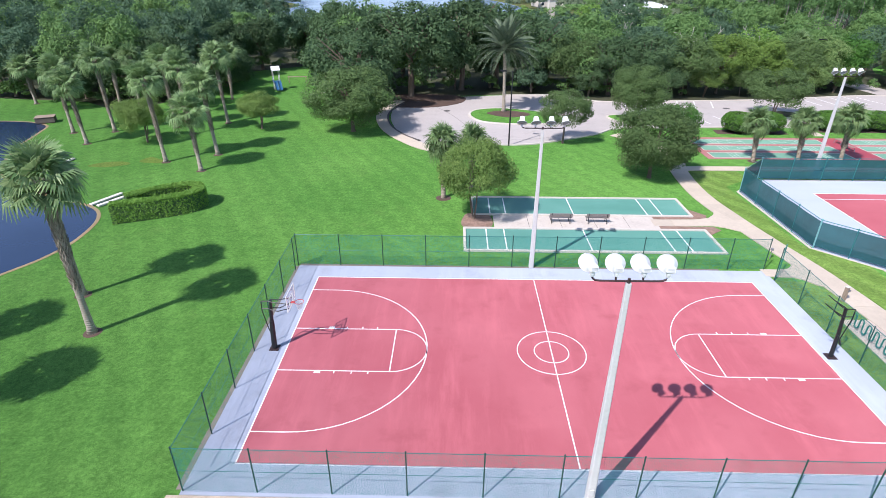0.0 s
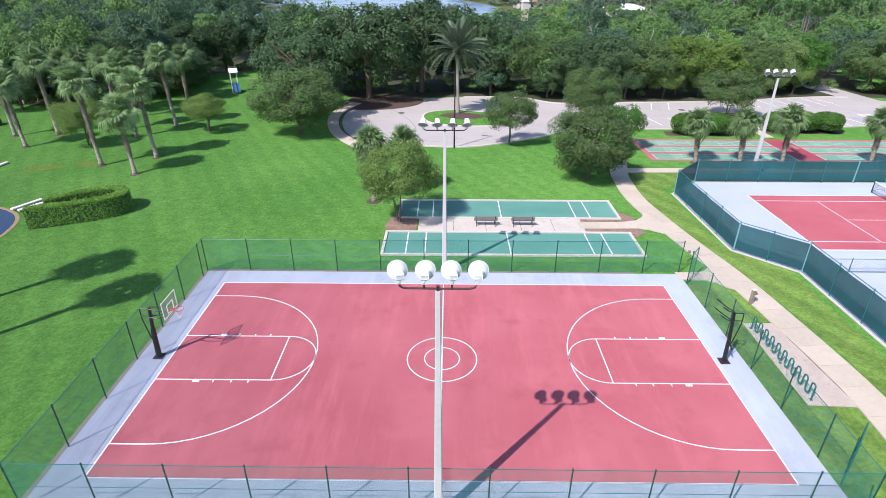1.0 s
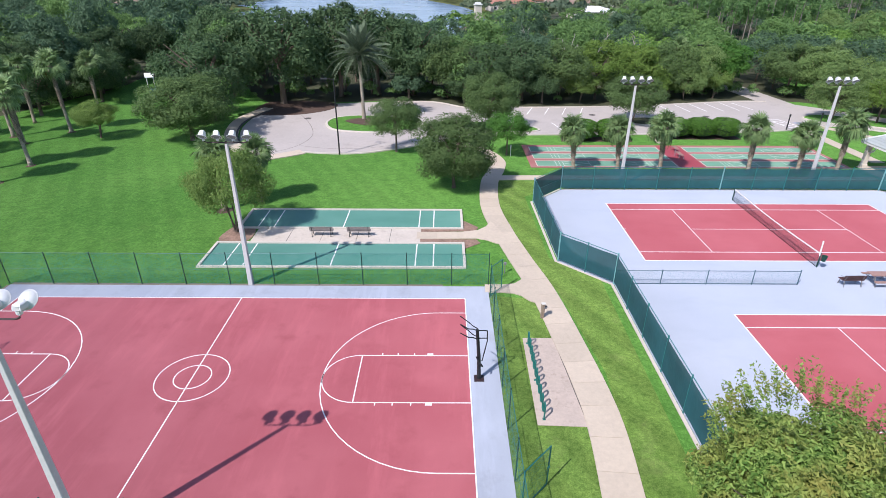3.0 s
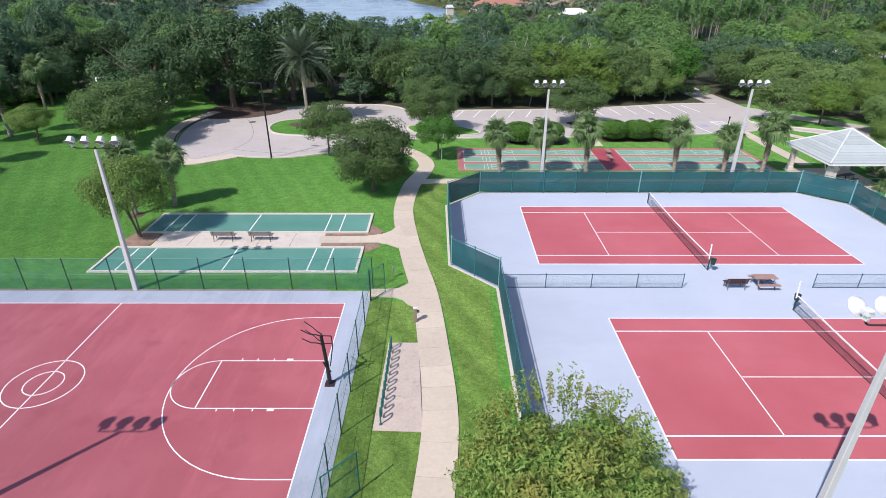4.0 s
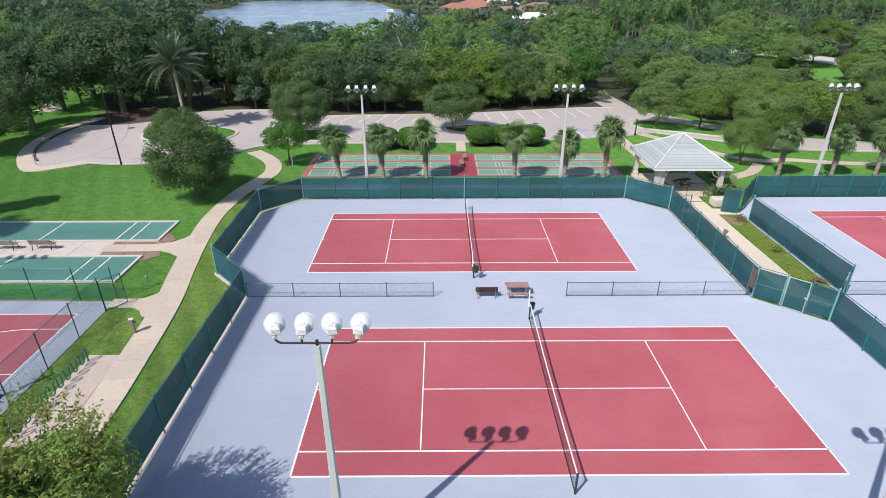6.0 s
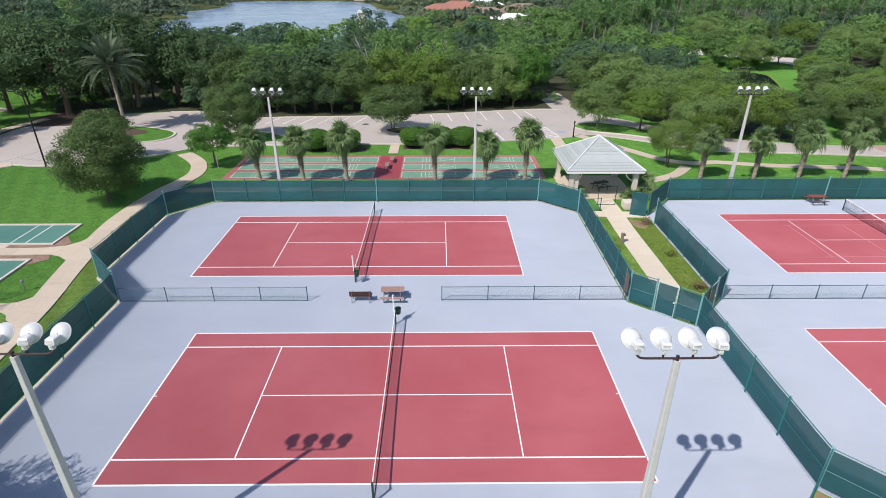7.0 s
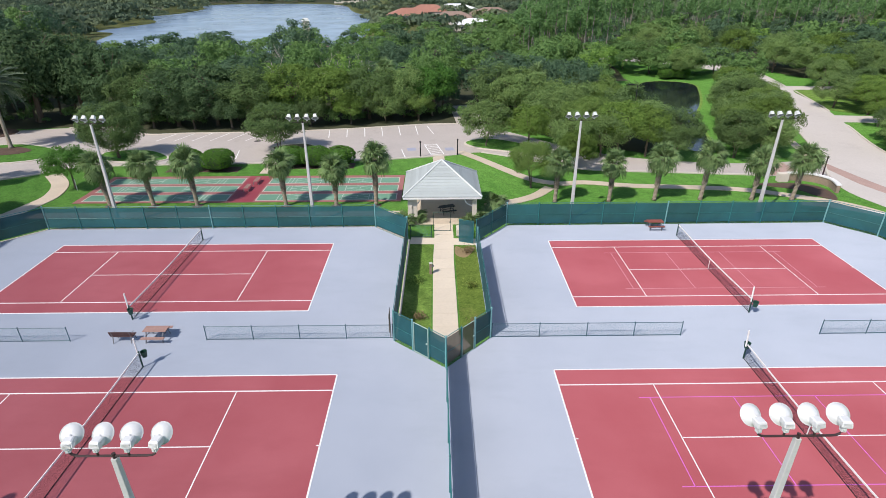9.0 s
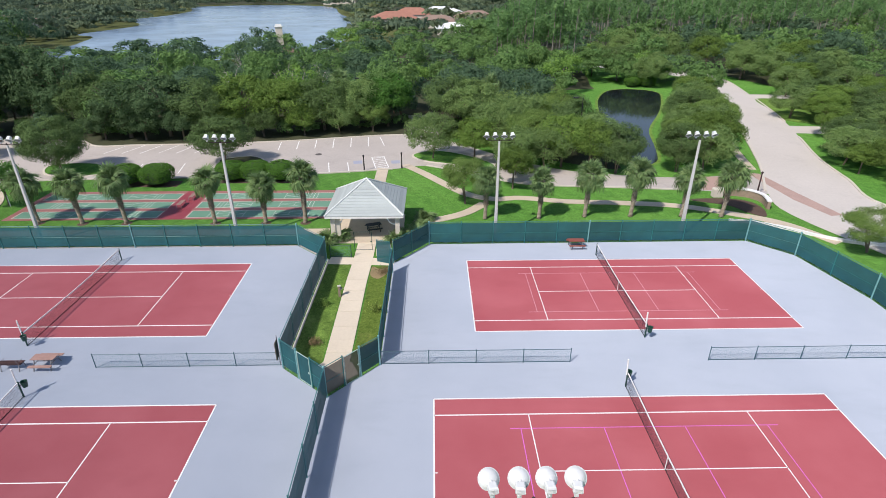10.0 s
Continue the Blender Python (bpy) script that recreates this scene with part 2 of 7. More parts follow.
PAD = surface("stained_concrete", (0.56, 0.50, 0.43), 0.85, 0.5, 5.0, 0.14, 0.6, (0.33, 0.27, 0.22), 0.2)
KERB = surface("kerb_concrete", (0.58, 0.54, 0.47), 0.85, 0.4, 6.0, 0.12, 0.3, (0.35, 0.31, 0.26), 0.2)
ASPHALT = surface("weathered_lot_paving", (0.46, 0.42, 0.39), 0.9, 0.12, 3.0, 0.13, 0.6, (0.32, 0.28, 0.255), 0.2)
ROAD = surface("weathered_road_paving", (0.56, 0.52, 0.48), 0.9, 0.10, 3.0, 0.09, 0.4, (0.38, 0.34, 0.32), 0.2)
PAVER = surface("brick_paver_band", (0.42, 0.29, 0.25), 0.9, 0.5, 8.0, 0.2, 0.4, (0.4, 0.28, 0.23), 0.3)
FAINT_JOINT = surface("worn_sealed_joint", (0.25, 0.225, 0.205), 0.85, 0.5, 6.0, 0.2)
TAR = surface("tar_joint", (0.10, 0.09, 0.085), 0.8, 0.5, 6.0, 0.2)
SCREEN = screen_cloth("teal_wind_screen", (0.011, 0.088, 0.105), 0.06)
SCREEN_BROWN = screen_cloth("sun_browned_wind_screen", (0.10, 0.09, 0.07), 0.15)
GREEN_POST = surface("green_coated_steel", (0.014, 0.150, 0.140), 0.45, 1.0, 9.0, 0.15, 0.2, (0.05, 0.20, 0.16), 0.05)
DARK_POST = surface("dark_green_coated_steel", (0.012, 0.055, 0.045), 0.45, 1.0, 9.0, 0.15, bump=0.05)
PALE_POST = surface("galvanised_gate_post", (0.36, 0.50, 0.45), 0.5, 1.0, 9.0, 0.15, bump=0.05)
LINK = woven("green_chain_link", (0.010, 0.205, 0.165), 0.062, 0.125)
LINK_GREY = woven("grey_green_chain_link", (0.13, 0.25, 0.29), 0.062, 0.075)
TEAL_POST = surface("teal_coated_steel", (0.022, 0.165, 0.170), 0.45, 1.0, 9.0, 0.15, 0.2, (0.06, 0.22, 0.21), 0.05)
PALE_TEAL = surface("faded_teal_corner_post", (0.16, 0.36, 0.37), 0.5, 1.0, 9.0, 0.15, 0.3, (0.28, 0.44, 0.44), 0.05)
LOW_POST = surface("teal_grey_rail_steel", (0.055, 0.125, 0.155), 0.45, 1.0, 9.0, 0.15, bump=0.05)
NETTING = woven("black_net_cord", (0.02, 0.018, 0.02), 0.048, 0.145, 0.8, False)
WHITE_NET = woven("white_hoop_cord", (0.8, 0.78, 0.76), 0.09, 0.2, 0.8)
TAPE = surface("white_net_tape", (0.80, 0.79, 0.77), 0.7, 1.0, 9.0, 0.06, bump=0.05)
POLE = surface("cast_concrete_pole", (0.55, 0.55, 0.54), 0.85, 0.5, 7.0, 0.1, 0.3, (0.45, 0.41, 0.35), 0.2)
RUSTY = surface("rust_brown_steel", (0.042, 0.023, 0.024), 0.55, 1.0, 9.0, 0.25, 0.3, (0.12, 0.05, 0.03), 0.1)
LAMP_WHITE = surface("white_enamel", (0.66, 0.68, 0.68), 0.3, 1.5, 9.0, 0.05, 0.2, (0.62, 0.62, 0.58), 0.03)
LAMP_GLASS = surface("grey_lamp_glass", (0.30, 0.32, 0.33), 0.12, 1.5, 9.0, 0.1, bump=0.0)
LAMP_GREY = surface("cast_grey_metal", (0.55, 0.56, 0.55), 0.45, 1.5, 9.0, 0.1, bump=0.05)
BLACK = surface("black_painted_steel", (0.016, 0.017, 0.019), 0.45, 1.0, 9.0, 0.2, bump=0.05)
BROWN_SLAT = surface("brown_recycled_slat", (0.10, 0.045, 0.04), 0.6, 1.5, 12.0, 0.2, 0.3, (0.2, 0.1, 0.08), 0.1, per_object=0.25)
PINK_SLAT = surface("weathered_redwood_slat", (0.36, 0.22, 0.185), 0.7, 1.5, 12.0, 0.15, 0.4, (0.5, 0.36, 0.3), 0.15, per_object=0.2)
RED_SLAT = surface("red_painted_slat", (0.30, 0.09, 0.07), 0.6, 1.5, 12.0, 0.15, 0.4, (0.36, 0.2, 0.16), 0.1, per_object=0.2)
GREY_LEG = surface("grey_bench_steel", (0.20, 0.20, 0.21), 0.5, 1.0, 9.0, 0.15, bump=0.05)
TEAL = surface("teal_painted_tube", (0.011, 0.14, 0.122), 0.35, 1.5, 9.0, 0.12, 0.25, (0.02, 0.12, 0.11), 0.05)
BIN_GREEN = surface("dark_green_bin_plastic", (0.012, 0.06, 0.042), 0.5, 1.5, 9.0, 0.15, bump=0.05)
WOOD = surface("weathered_timber", (0.30, 0.23, 0.17), 0.85, 1.5, 12.0, 0.25, 0.4, (0.18, 0.13, 0.1), 0.3)
PALE_WOOD = surface("bleached_plank", (0.62, 0.60, 0.54), 0.85, 1.5, 12.0, 0.15, 0.3, (0.42, 0.38, 0.32), 0.2)
ROOF_TILE = surface("grey_green_roof_tile", (0.42, 0.465, 0.46), 0.6, 0.8, 9.0, 0.08, 0.35, (0.33, 0.36, 0.35), 0.2, per_object=0.15)
RIDGE = surface("pale_ridge_tile", (0.60, 0.635, 0.62), 0.6, 0.8, 9.0, 0.08, bump=0.1)
STUCCO = surface("cream_stucco", (0.62, 0.57, 0.49), 0.9, 0.6, 8.0, 0.08, 0.3, (0.48, 0.43, 0.36), 0.3)
TRIM = surface("white_trim_paint", (0.80, 0.80, 0.78), 0.5, 1.0, 9.0, 0.06, bump=0.03)
CLAY = surface("terracotta_roof", (0.36, 0.17, 0.12), 0.75, 0.4, 4.0, 0.2, 0.4, (0.26, 0.15, 0.11), 0.2)
BROWN_ROOF = surface("brown_shingle_roof", (0.27, 0.19, 0.15), 0.8, 0.4, 4.0, 0.2, bump=0.2)
WHITE_ROOF = surface("white_metal_roof", (0.80, 0.82, 0.83), 0.5, 0.4, 4.0, 0.05, bump=0.05)
GLASS_DARK = surface("dark_window_glass", (0.03, 0.04, 0.05), 0.08, 1.0, 4.0, 0.1, bump=0.0)
PLAY_BLUE = surface("blue_play_plastic", (0.03, 0.12, 0.24), 0.35, 1.0, 9.0, 0.1, bump=0.02)
CLEAR = surface("clear_board_edge", (0.80, 0.78, 0.75), 0.3, 1.0, 9.0, 0.1, bump=0.0)
HOOP_RED = surface("red_enamelled_steel", (0.52, 0.04, 0.04), 0.4, 1.0, 9.0, 0.1, bump=0.02)
ICON_BLUE = surface("blue_bay_paint", (0.34, 0.36, 0.45), 0.7, 1.0, 9.0, 0.1, bump=0.02)
# the lake's base colour carries the pale blue of reflected sky
SKY_TINTED_LAKE = water_surface("sky_tinted_lake_water", (0.155, 0.22, 0.305), 0.10, 0.22)
POND = water_surface("dark_pond_water", (0.010, 0.014, 0.016), 0.10)
# mirrored blue sky painted into the base colour of the lawn pond
SKY_TINTED_POND = water_surface("sky_tinted_pond_water", (0.016, 0.030, 0.062), 0.06)
BENCH_GREY = surface("weathered_bench_coating", (0.24, 0.215, 0.20), 0.5, 1.0, 9.0, 0.2, bump=0.05)
BARK = surface("grey_brown_bark", (0.15, 0.115, 0.085), 0.95, 2.0, 14.0, 0.3, 0.3, (0.25, 0.22, 0.19), 0.7)
PINE_BARK = surface("pine_bark", (0.24, 0.22, 0.19), 0.95, 2.0, 14.0, 0.3, 0.3, (0.36, 0.34, 0.31), 0.6)
DEAD_WOOD = surface("bare_dead_branch", (0.42, 0.39, 0.34), 0.9, 2.0, 14.0, 0.2, bump=0.3)
PALM_BARK = ringed_bark("palm_bark", (0.44, 0.39, 0.31), (0.27, 0.23, 0.18))
BOOT_BARK = ringed_bark("booted_palm_bark", (0.42, 0.36, 0.28), (0.19, 0.15, 0.11))
OAK_LEAF = foliage("oak_leaf", (0.047, 0.101, 0.045), (0.136, 0.217, 0.093), (0.086, 0.157, 0.067))
LAWN_LEAF = foliage("lawn_tree_leaf", (0.068, 0.130, 0.044), (0.185, 0.280, 0.100), (0.123, 0.198, 0.068), per_object=0.12)
GROVE_LEAF = foliage("grove_tree_leaf", (0.104, 0.190, 0.060), (0.285, 0.412, 0.142), (0.190, 0.292, 0.096), per_object=0.16)
YELLOW_LEAF = foliage("yellow_green_leaf", (0.090, 0.180, 0.036), (0.250, 0.372, 0.084), (0.165, 0.275, 0.056))
BRIGHT_LEAF = foliage("bright_green_leaf", (0.048, 0.138, 0.027), (0.119, 0.275, 0.052), (0.076, 0.190, 0.038))
MYRTLE_LEAF = foliage("myrtle_leaf", (0.080, 0.180, 0.035), (0.320, 0.470, 0.120), (0.400, 0.320, 0.090), per_object=0.1, patch=0.75, spread=1.0)
SHRUB_LEAF = foliage("shrub_leaf", (0.060, 0.165, 0.025), (0.150, 0.310, 0.055), (0.10, 0.22, 0.038), per_object=0.1)
HEDGE_LEAF = foliage("hedge_leaf", (0.130, 0.295, 0.050), (0.27, 0.46, 0.095), (0.19, 0.36, 0.065), per_object=0.1)
PALM_LEAF = foliage("fan_palm_leaf", (0.120, 0.222, 0.082), (0.390, 0.510, 0.240), (0.225, 0.345, 0.138), 0.3, 0.4, 0.2, spread=0.95)
SABAL_LEAF = foliage("sabal_leaf", (0.110, 0.200, 0.075), (0.290, 0.400, 0.170), (0.190, 0.285, 0.115), 0.3, 0.4, 0.2, spread=1.0)
DATE_LEAF = foliage("date_palm_leaf", (0.088, 0.135, 0.080), (0.205, 0.262, 0.165), (0.140, 0.188, 0.118), 0.25, 0.4, 0.2)
DRY_FROND = foliage("dry_frond", (0.16, 0.12, 0.06), (0.30, 0.23, 0.13), (0.22, 0.17, 0.09), 0.2, 0.7, 0.2)
WOOD_LEAF = foliage("woodland_leaf", (0.078, 0.175, 0.056), (0.222, 0.370, 0.119), (0.161, 0.269, 0.081), per_object=0.0)
WOOD_DARK = foliage("dark_woodland_leaf", (0.050, 0.112, 0.064), (0.145, 0.235, 0.132), (0.100, 0.175, 0.092), per_object=0.0)
WOOD_PALE = foliage("pale_woodland_leaf", (0.109, 0.232, 0.046), (0.265, 0.431, 0.103), (0.193, 0.342, 0.071), per_object=0.0)
PINE_LEAF = foliage("pine_needle", (0.077, 0.183, 0.065), (0.205, 0.355, 0.126), (0.160, 0.298, 0.103), per_object=0.0)
SCRUB_LEAF = foliage("shore_scrub_leaf", (0.083, 0.138, 0.055), (0.200, 0.255, 0.110), (0.235, 0.235, 0.110), per_object=0.0)
OPEN_LEAF = foliage("open_tree_leaf", (0.099, 0.183, 0.041), (0.287, 0.420, 0.119), (0.183, 0.287, 0.077), per_object=0.1)
BOOT = foliage("palm_boot", (0.085, 0.062, 0.045), (0.50, 0.44, 0.36), (0.26, 0.21, 0.16), 0.0, 0.9, 0.15)
SOFT_LINE = surface("worn_lane_marking", (0.54, 0.60, 0.54), 0.6, 0.8, 9.0, 0.1, 0.5, (0.16, 0.30, 0.24), 0.03)
BORDER_LINE = surface("pinkish_lane_border", (0.60, 0.50, 0.45), 0.6, 0.8, 9.0, 0.1, bump=0.03)
DEEP_RED = court_paint("deep_red_base_paint", (0.27, 0.045, 0.06), (0.31, 0.06, 0.075), (0.22, 0.035, 0.05))
GARDEN_GRASS = turf("garden_grass", (0.105, 0.165, 0.038), (0.140, 0.195, 0.050), (0.26, 0.21, 0.10), 0.6)
# distance haze is put into these two greyed leaf colours
HAZED_LEAF = foliage("hazed_woodland_leaf", (0.094, 0.143, 0.083), (0.215, 0.270, 0.154), (0.165, 0.209, 0.116), per_object=0.0)
HAZED_DARK = foliage("hazed_dark_woodland_leaf", (0.062, 0.108, 0.072), (0.150, 0.210, 0.130), (0.120, 0.160, 0.095), per_object=0.0)
SHORE = turf("reedy_shore", (0.085, 0.105, 0.045), (0.125, 0.135, 0.06), (0.20, 0.17, 0.09), 0.6)
BIKE_PAD = surface("brown_stained_concrete", (0.50, 0.415, 0.35), 0.85, 0.7, 6.0, 0.16, 0.8, (0.30, 0.235, 0.19), 0.2)


# ---- mesh tools ----
class Shape:
    """Gathers faces for one mesh."""

    def __init__(self):
        self.v, self.f = [], []

    def add(self, verts, faces):
        k = len(self.v)
        self.v += [tuple(p) for p in verts]
        self.f += [tuple(k + i for i in face) for face in faces]
        return self

    def box(self, c, s, turn=0.0, pitch=0.0):
        m = Matrix.Translation(c) @ Euler((pitch, 0, turn)).to_matrix().to_4x4()
        b = min(s) * 0.12
        ring = lambda x, y, z: [m @ Vector(p) for p in ((-x, -y, z), (x, -y, z), (x, y, z), (-x, y, z))]
        hx, hy, hz = s[0] / 2, s[1] / 2, s[2] / 2
        verts = ring(hx - b, hy - b, -hz) + ring(hx, hy, -hz + b) + ring(hx, hy, hz - b) + ring(hx - b, hy - b, hz)
        faces = [(3, 2, 1, 0), (12, 13, 14, 15)]
        for r in (0, 4, 8):
            faces += [(r + i, r + (i + 1) % 4, r + 4 + (i + 1) % 4, r + 4 + i) for i in range(4)]
        return self.add(verts, faces)

    def prism(self, poly, z0, z1):
        n = len(poly)
        area = sum(poly[i][0] * poly[(i + 1) % n][1] - poly[(i + 1) % n][0] * poly[i][1] for i in range(n))
        if area < 0:
            poly = poly[::-1]
        verts = [(x, y, z0) for x, y in poly] + [(x, y, z1) for x, y in poly]
        return self.add(verts, [tuple(range(n - 1, -1, -1)), tuple(range(n, 2 * n))] + [(i, (i + 1) % n, n + (i + 1) % n, n + i) for i in range(n)])

    def tube(self, points, radii, sides=8, cap=True):
        pts = [Vector(p) for p in points]
        if isinstance(radii, (int, float)):
            radii = [radii] * len(pts)
        verts, ref = [], Vector((0.31, 0.17, 0.93))
        for i, p in enumerate(pts):
            d = (pts[min(i + 1, len(pts) - 1)] - pts[max(i - 1, 0)]).normalized()
            if abs(d.dot(ref)) > 0.97:
                ref = Vector((1, 0.1, 0.05)).normalized()
            a = d.cross(ref).normalized()
            b = d.cross(a)
            verts += [p + radii[i] * (math.cos(k * math.tau / sides) * a + math.sin(k * math.tau / sides) * b) for k in range(sides)]
        faces = []
        for i in range(len(pts) - 1):
            faces += [(i * sides + k, i * sides + (k + 1) % sides, (i + 1) * sides + (k + 1) % sides, (i + 1) * sides + k) for k in range(sides)]
        if cap:
            faces += [tuple(range(sides - 1, -1, -1)), tuple((len(pts) - 1) * sides + k for k in range(sides))]
        return self.add(verts, faces)

    def ribbon(self, points, width, z0, z1, closed=False):
        left, right = edges_of(points, width, closed)
        n = len(points)
        verts = [(x, y, z) for z in (z0, z1) for side in (left, right) for x, y in side]
        faces, last = [], n if closed else n - 1
        for i in range(last):
            j = (i + 1) % n
            faces += [(2 * n + i, 3 * n + i, 3 * n + j, 2 * n + j), (i, 2 * n + i, 2 * n + j, j), (n + i, n + j, 3 * n + j, 3 * n + i)]
        if not closed:
            faces += [(0, n, 3 * n, 2 * n), (n - 1, 3 * n - 1, 4 * n - 1, 2 * n - 1)]
        return self.add(verts, faces)

    def lathe(self, profile, sides=16, at=(0, 0, 0)):
        n = len(profile)
        verts = [(at[0] + r * math.cos(k * math.tau / sides), at[1] + r * math.sin(k * math.tau / sides), at[2] + z) for k in range(sides) for r, z in profile]
        faces = [(k * n + i, ((k + 1) % sides) * n + i, ((k + 1) % sides) * n + i + 1, k * n + i + 1) for k in range(sides) for i in range(n - 1)]
        return self.add(verts, faces)

    def mesh(self, name, mat, smooth=False):
        me = bpy.data.meshes.new(name)
        me.from_pydata(self.v, [], self.f)
        me.materials.append(mat)
        if smooth:
            me.polygons.foreach_set("use_smooth", [True] * len(me.polygons))
        me.update()
        return me


def edges_of(points, width, closed=False):
    pts = [Vector((p[0], p[1])) for p in points]
    n, left, right = len(pts), [], []
    for i, p in enumerate(pts):
        a = pts[(i - 1) % n] if closed or i else p
        b = pts[(i + 1) % n] if closed or i < n - 1 else p
        d1 = (p - a).normalized() if a != p else (b - p).normalized()
        d2 = (b - p).normalized() if b != p else d1
        n1, n2 = Vector((-d1.y, d1.x)), Vector((-d2.y, d2.x))
        m = (n1 + n2).normalized()
        k = width / 2 / max(0.35, m.dot(n1))
        left.append(tuple(p + m * k))
        right.append(tuple(p - m * k))
    return left, right


def smooth(points, steps=6, closed=False):
    """A curve through the points (Catmull-Rom)."""
    pts, out, n = [Vector(p) for p in points], [], len(points)
    for i in range(n if closed else n - 1):
        get = lambda k: pts[k % n] if closed else pts[max(0, min(n - 1, k))]
        a, b, c, d = get(i - 1), get(i), get(i + 1), get(i + 2)
        for s in range(steps):
            t = s / steps
            out.append(tuple(0.5 * (2 * b + (c - a) * t + (2 * a - 5 * b + 4 * c - d) * t * t + (3 * b - a - 3 * c + d) * t ** 3)))
    if not closed:
        out.append(tuple(pts[-1]))
    return out


def part(name, shape, mat=None, parent=None, label="", m=None, soft=False):
    """Links a Shape or a ready mesh as one object under its thing."""
    ob = new(name, shape.mesh(name, mat, soft) if isinstance(shape, Shape) else shape)
    if parent is not None:
        ob.parent = parent
    if m is not None:
        ob.matrix_basis = m
    return tagged(ob, label)


def thing(name, label, category, m=None, group="", kind=""):
    ob = new(name)
    ob.empty_display_size = 0.2
    if m is not None:
        ob.matrix_basis = m
    return tagged(ob, label, category, group, kind)


def structure(name, shape, mat, label, category, soft=False):
    return tagged(part(name, shape, mat, None, "", None, soft), label, category, "", "structure")


def quad_mesh(name, verts, mat, smooth_faces=False):
    """A mesh of loose leaves, each with three or four corners."""
    verts = np.asarray(verts, dtype=np.float32)
    k = verts.shape[-2]
    verts = verts.reshape(-1, 3)
    n = len(verts) // k
    me = bpy.data.meshes.new(name)
    me.vertices.add(k * n)
    me.vertices.foreach_set("co", verts.ravel())
    me.loops.add(k * n)
    me.loops.foreach_set("vertex_index", np.arange(k * n, dtype=np.int32))
    me.polygons.add(n)
    me.polygons.foreach_set("loop_start", np.arange(0, k * n, k, dtype=np.int32))
    me.materials.append(mat)
    me.update(calc_edges=True)
    return me


# ---- the setting: ground, water, paving ----
structure("ground", Shape().add([(-2600, -900, 0), (2600, -900, 0), (2600, 3600, 0), (-2600, 3600, 0)], [(0, 1, 2, 3)]), LAWN,
          "bright green mown lawn running out to the woods", "lawn")

LOT = smooth([(-50.4, 36.0), (-46.2, 38.9), (-42.5, 38.3), (-39.2, 38.6), (-36.0, 40.0), (-30.5, 43.2), (-27.5, 45.8), (-22.0, 46.6), (-12, 47.0), (0, 47.4), (11, 48.6),
              (19.5, 50.2), (24, 51.6), (29, 48.6), (36, 44.0), (46, 42.6), (56, 41.4), (66, 39.5)], 4) \
    + smooth([(66, 47.0), (56, 46.0), (48, 47.4), (41, 50.0), (34, 56.5), (28, 63.5), (22.5, 67.6), (17, 67.6), (3.0, 64.6), (-8, 63.2), (-20, 62.6), (-26, 62.2), (-31.6, 66.4),
              (-40, 66.4), (-50, 64.0), (-56.2, 60.0), (-57.0, 52), (-55.4, 44.6), (-52.6, 39.8)], 4)
lot = structure("parking_lot", Shape().prism(LOT, -0.05, 0.022), ASPHALT, "pale weathered parking lot with a turning circle and faded bays", "parking lot")
ROAD_LEFT = [(67, 22), (63.2, 33.7), (64.1, 39.7), (68.3, 49.1), (71.9, 58.3), (76.2, 70), (83.0, 87.7), (89.0, 106), (89.6, 120), (82, 134), (66, 144)]
ROAD_RIGHT = [(58, 156), (80, 152), (92, 142), (98, 128), (96.2, 112), (92.6, 96), (89.0, 82.5), (86.0, 72.9), (82.3, 62.8), (78.9, 53.4), (77.0, 44.8), (75.2, 36), (84, 27), (100, 17)]
structure("road", Shape().prism(smooth(ROAD_LEFT, 4) + smooth(ROAD_RIGHT, 4) + [(90, 8)], -0.05, 0.03), ROAD, "pale concrete-grey road curving away past a pond", "road")
structure("side_road", Shape().ribbon(smooth([(90, 98.4), (97, 97.9), (110, 97), (130, 98)], 4), 4.6, -0.05, 0.026), ROAD, "narrow pale side road between lawns", "road")
structure("side_street", Shape().ribbon(smooth([(83, 70.2), (91, 69.3), (104, 68), (130, 62)], 4), 5.0, -0.05, 0.026), ROAD, "pale side street behind a grass island", "road")
structure("back_drive", Shape().ribbon(smooth([(23.8, 62), (23.4, 70), (22.6, 82)], 4), 4.6, -0.05, 0.026), ASPHALT, "shaded drive leaving the lot between trees", "drive")

shore = smooth([(-78.7, 6.6), (-77.2, 9.5), (-76.7, 12.5), (-77.4, 16.4), (-79.8, 19.0), (-86, 21.5), (-93.5, 27), (-98.1, 35.3), (-99.9, 41.7), (-102, 46.0), (-110, 47.5), (-132, 45),
                (-145, 20), (-132, -8), (-100, -12), (-84, -3)], 4, True)
structure("pond_bank", Shape().ribbon(shore, 0.3, -0.05, 0.014, True), SAND, "narrow sandy bank round the dark pond", "bank")
structure("pond", Shape().prism(shore, -0.05, 0.008), SKY_TINTED_POND, "still dark blue pond at the edge of the lawn", "pond")
shore = smooth([(52.4, 52.0), (55.8, 52.4), (58.3, 59.5), (61.2, 70.3), (67.6, 83.0), (72.4, 94.6), (74.8, 103.4), (70.6, 107.4), (64.4, 106.0), (59.6, 97), (56.6, 86), (54.4, 74), (52.6, 62)], 4, True)
structure("pond_bank", Shape().ribbon(shore, 0.5, -0.05, 0.014, True), STRIP_LAWN, "grassy bank of a narrow pond", "bank")
structure("pond", Shape().prism(shore, -0.05, 0.008), POND, "narrow dark pond mirroring the trees", "pond")
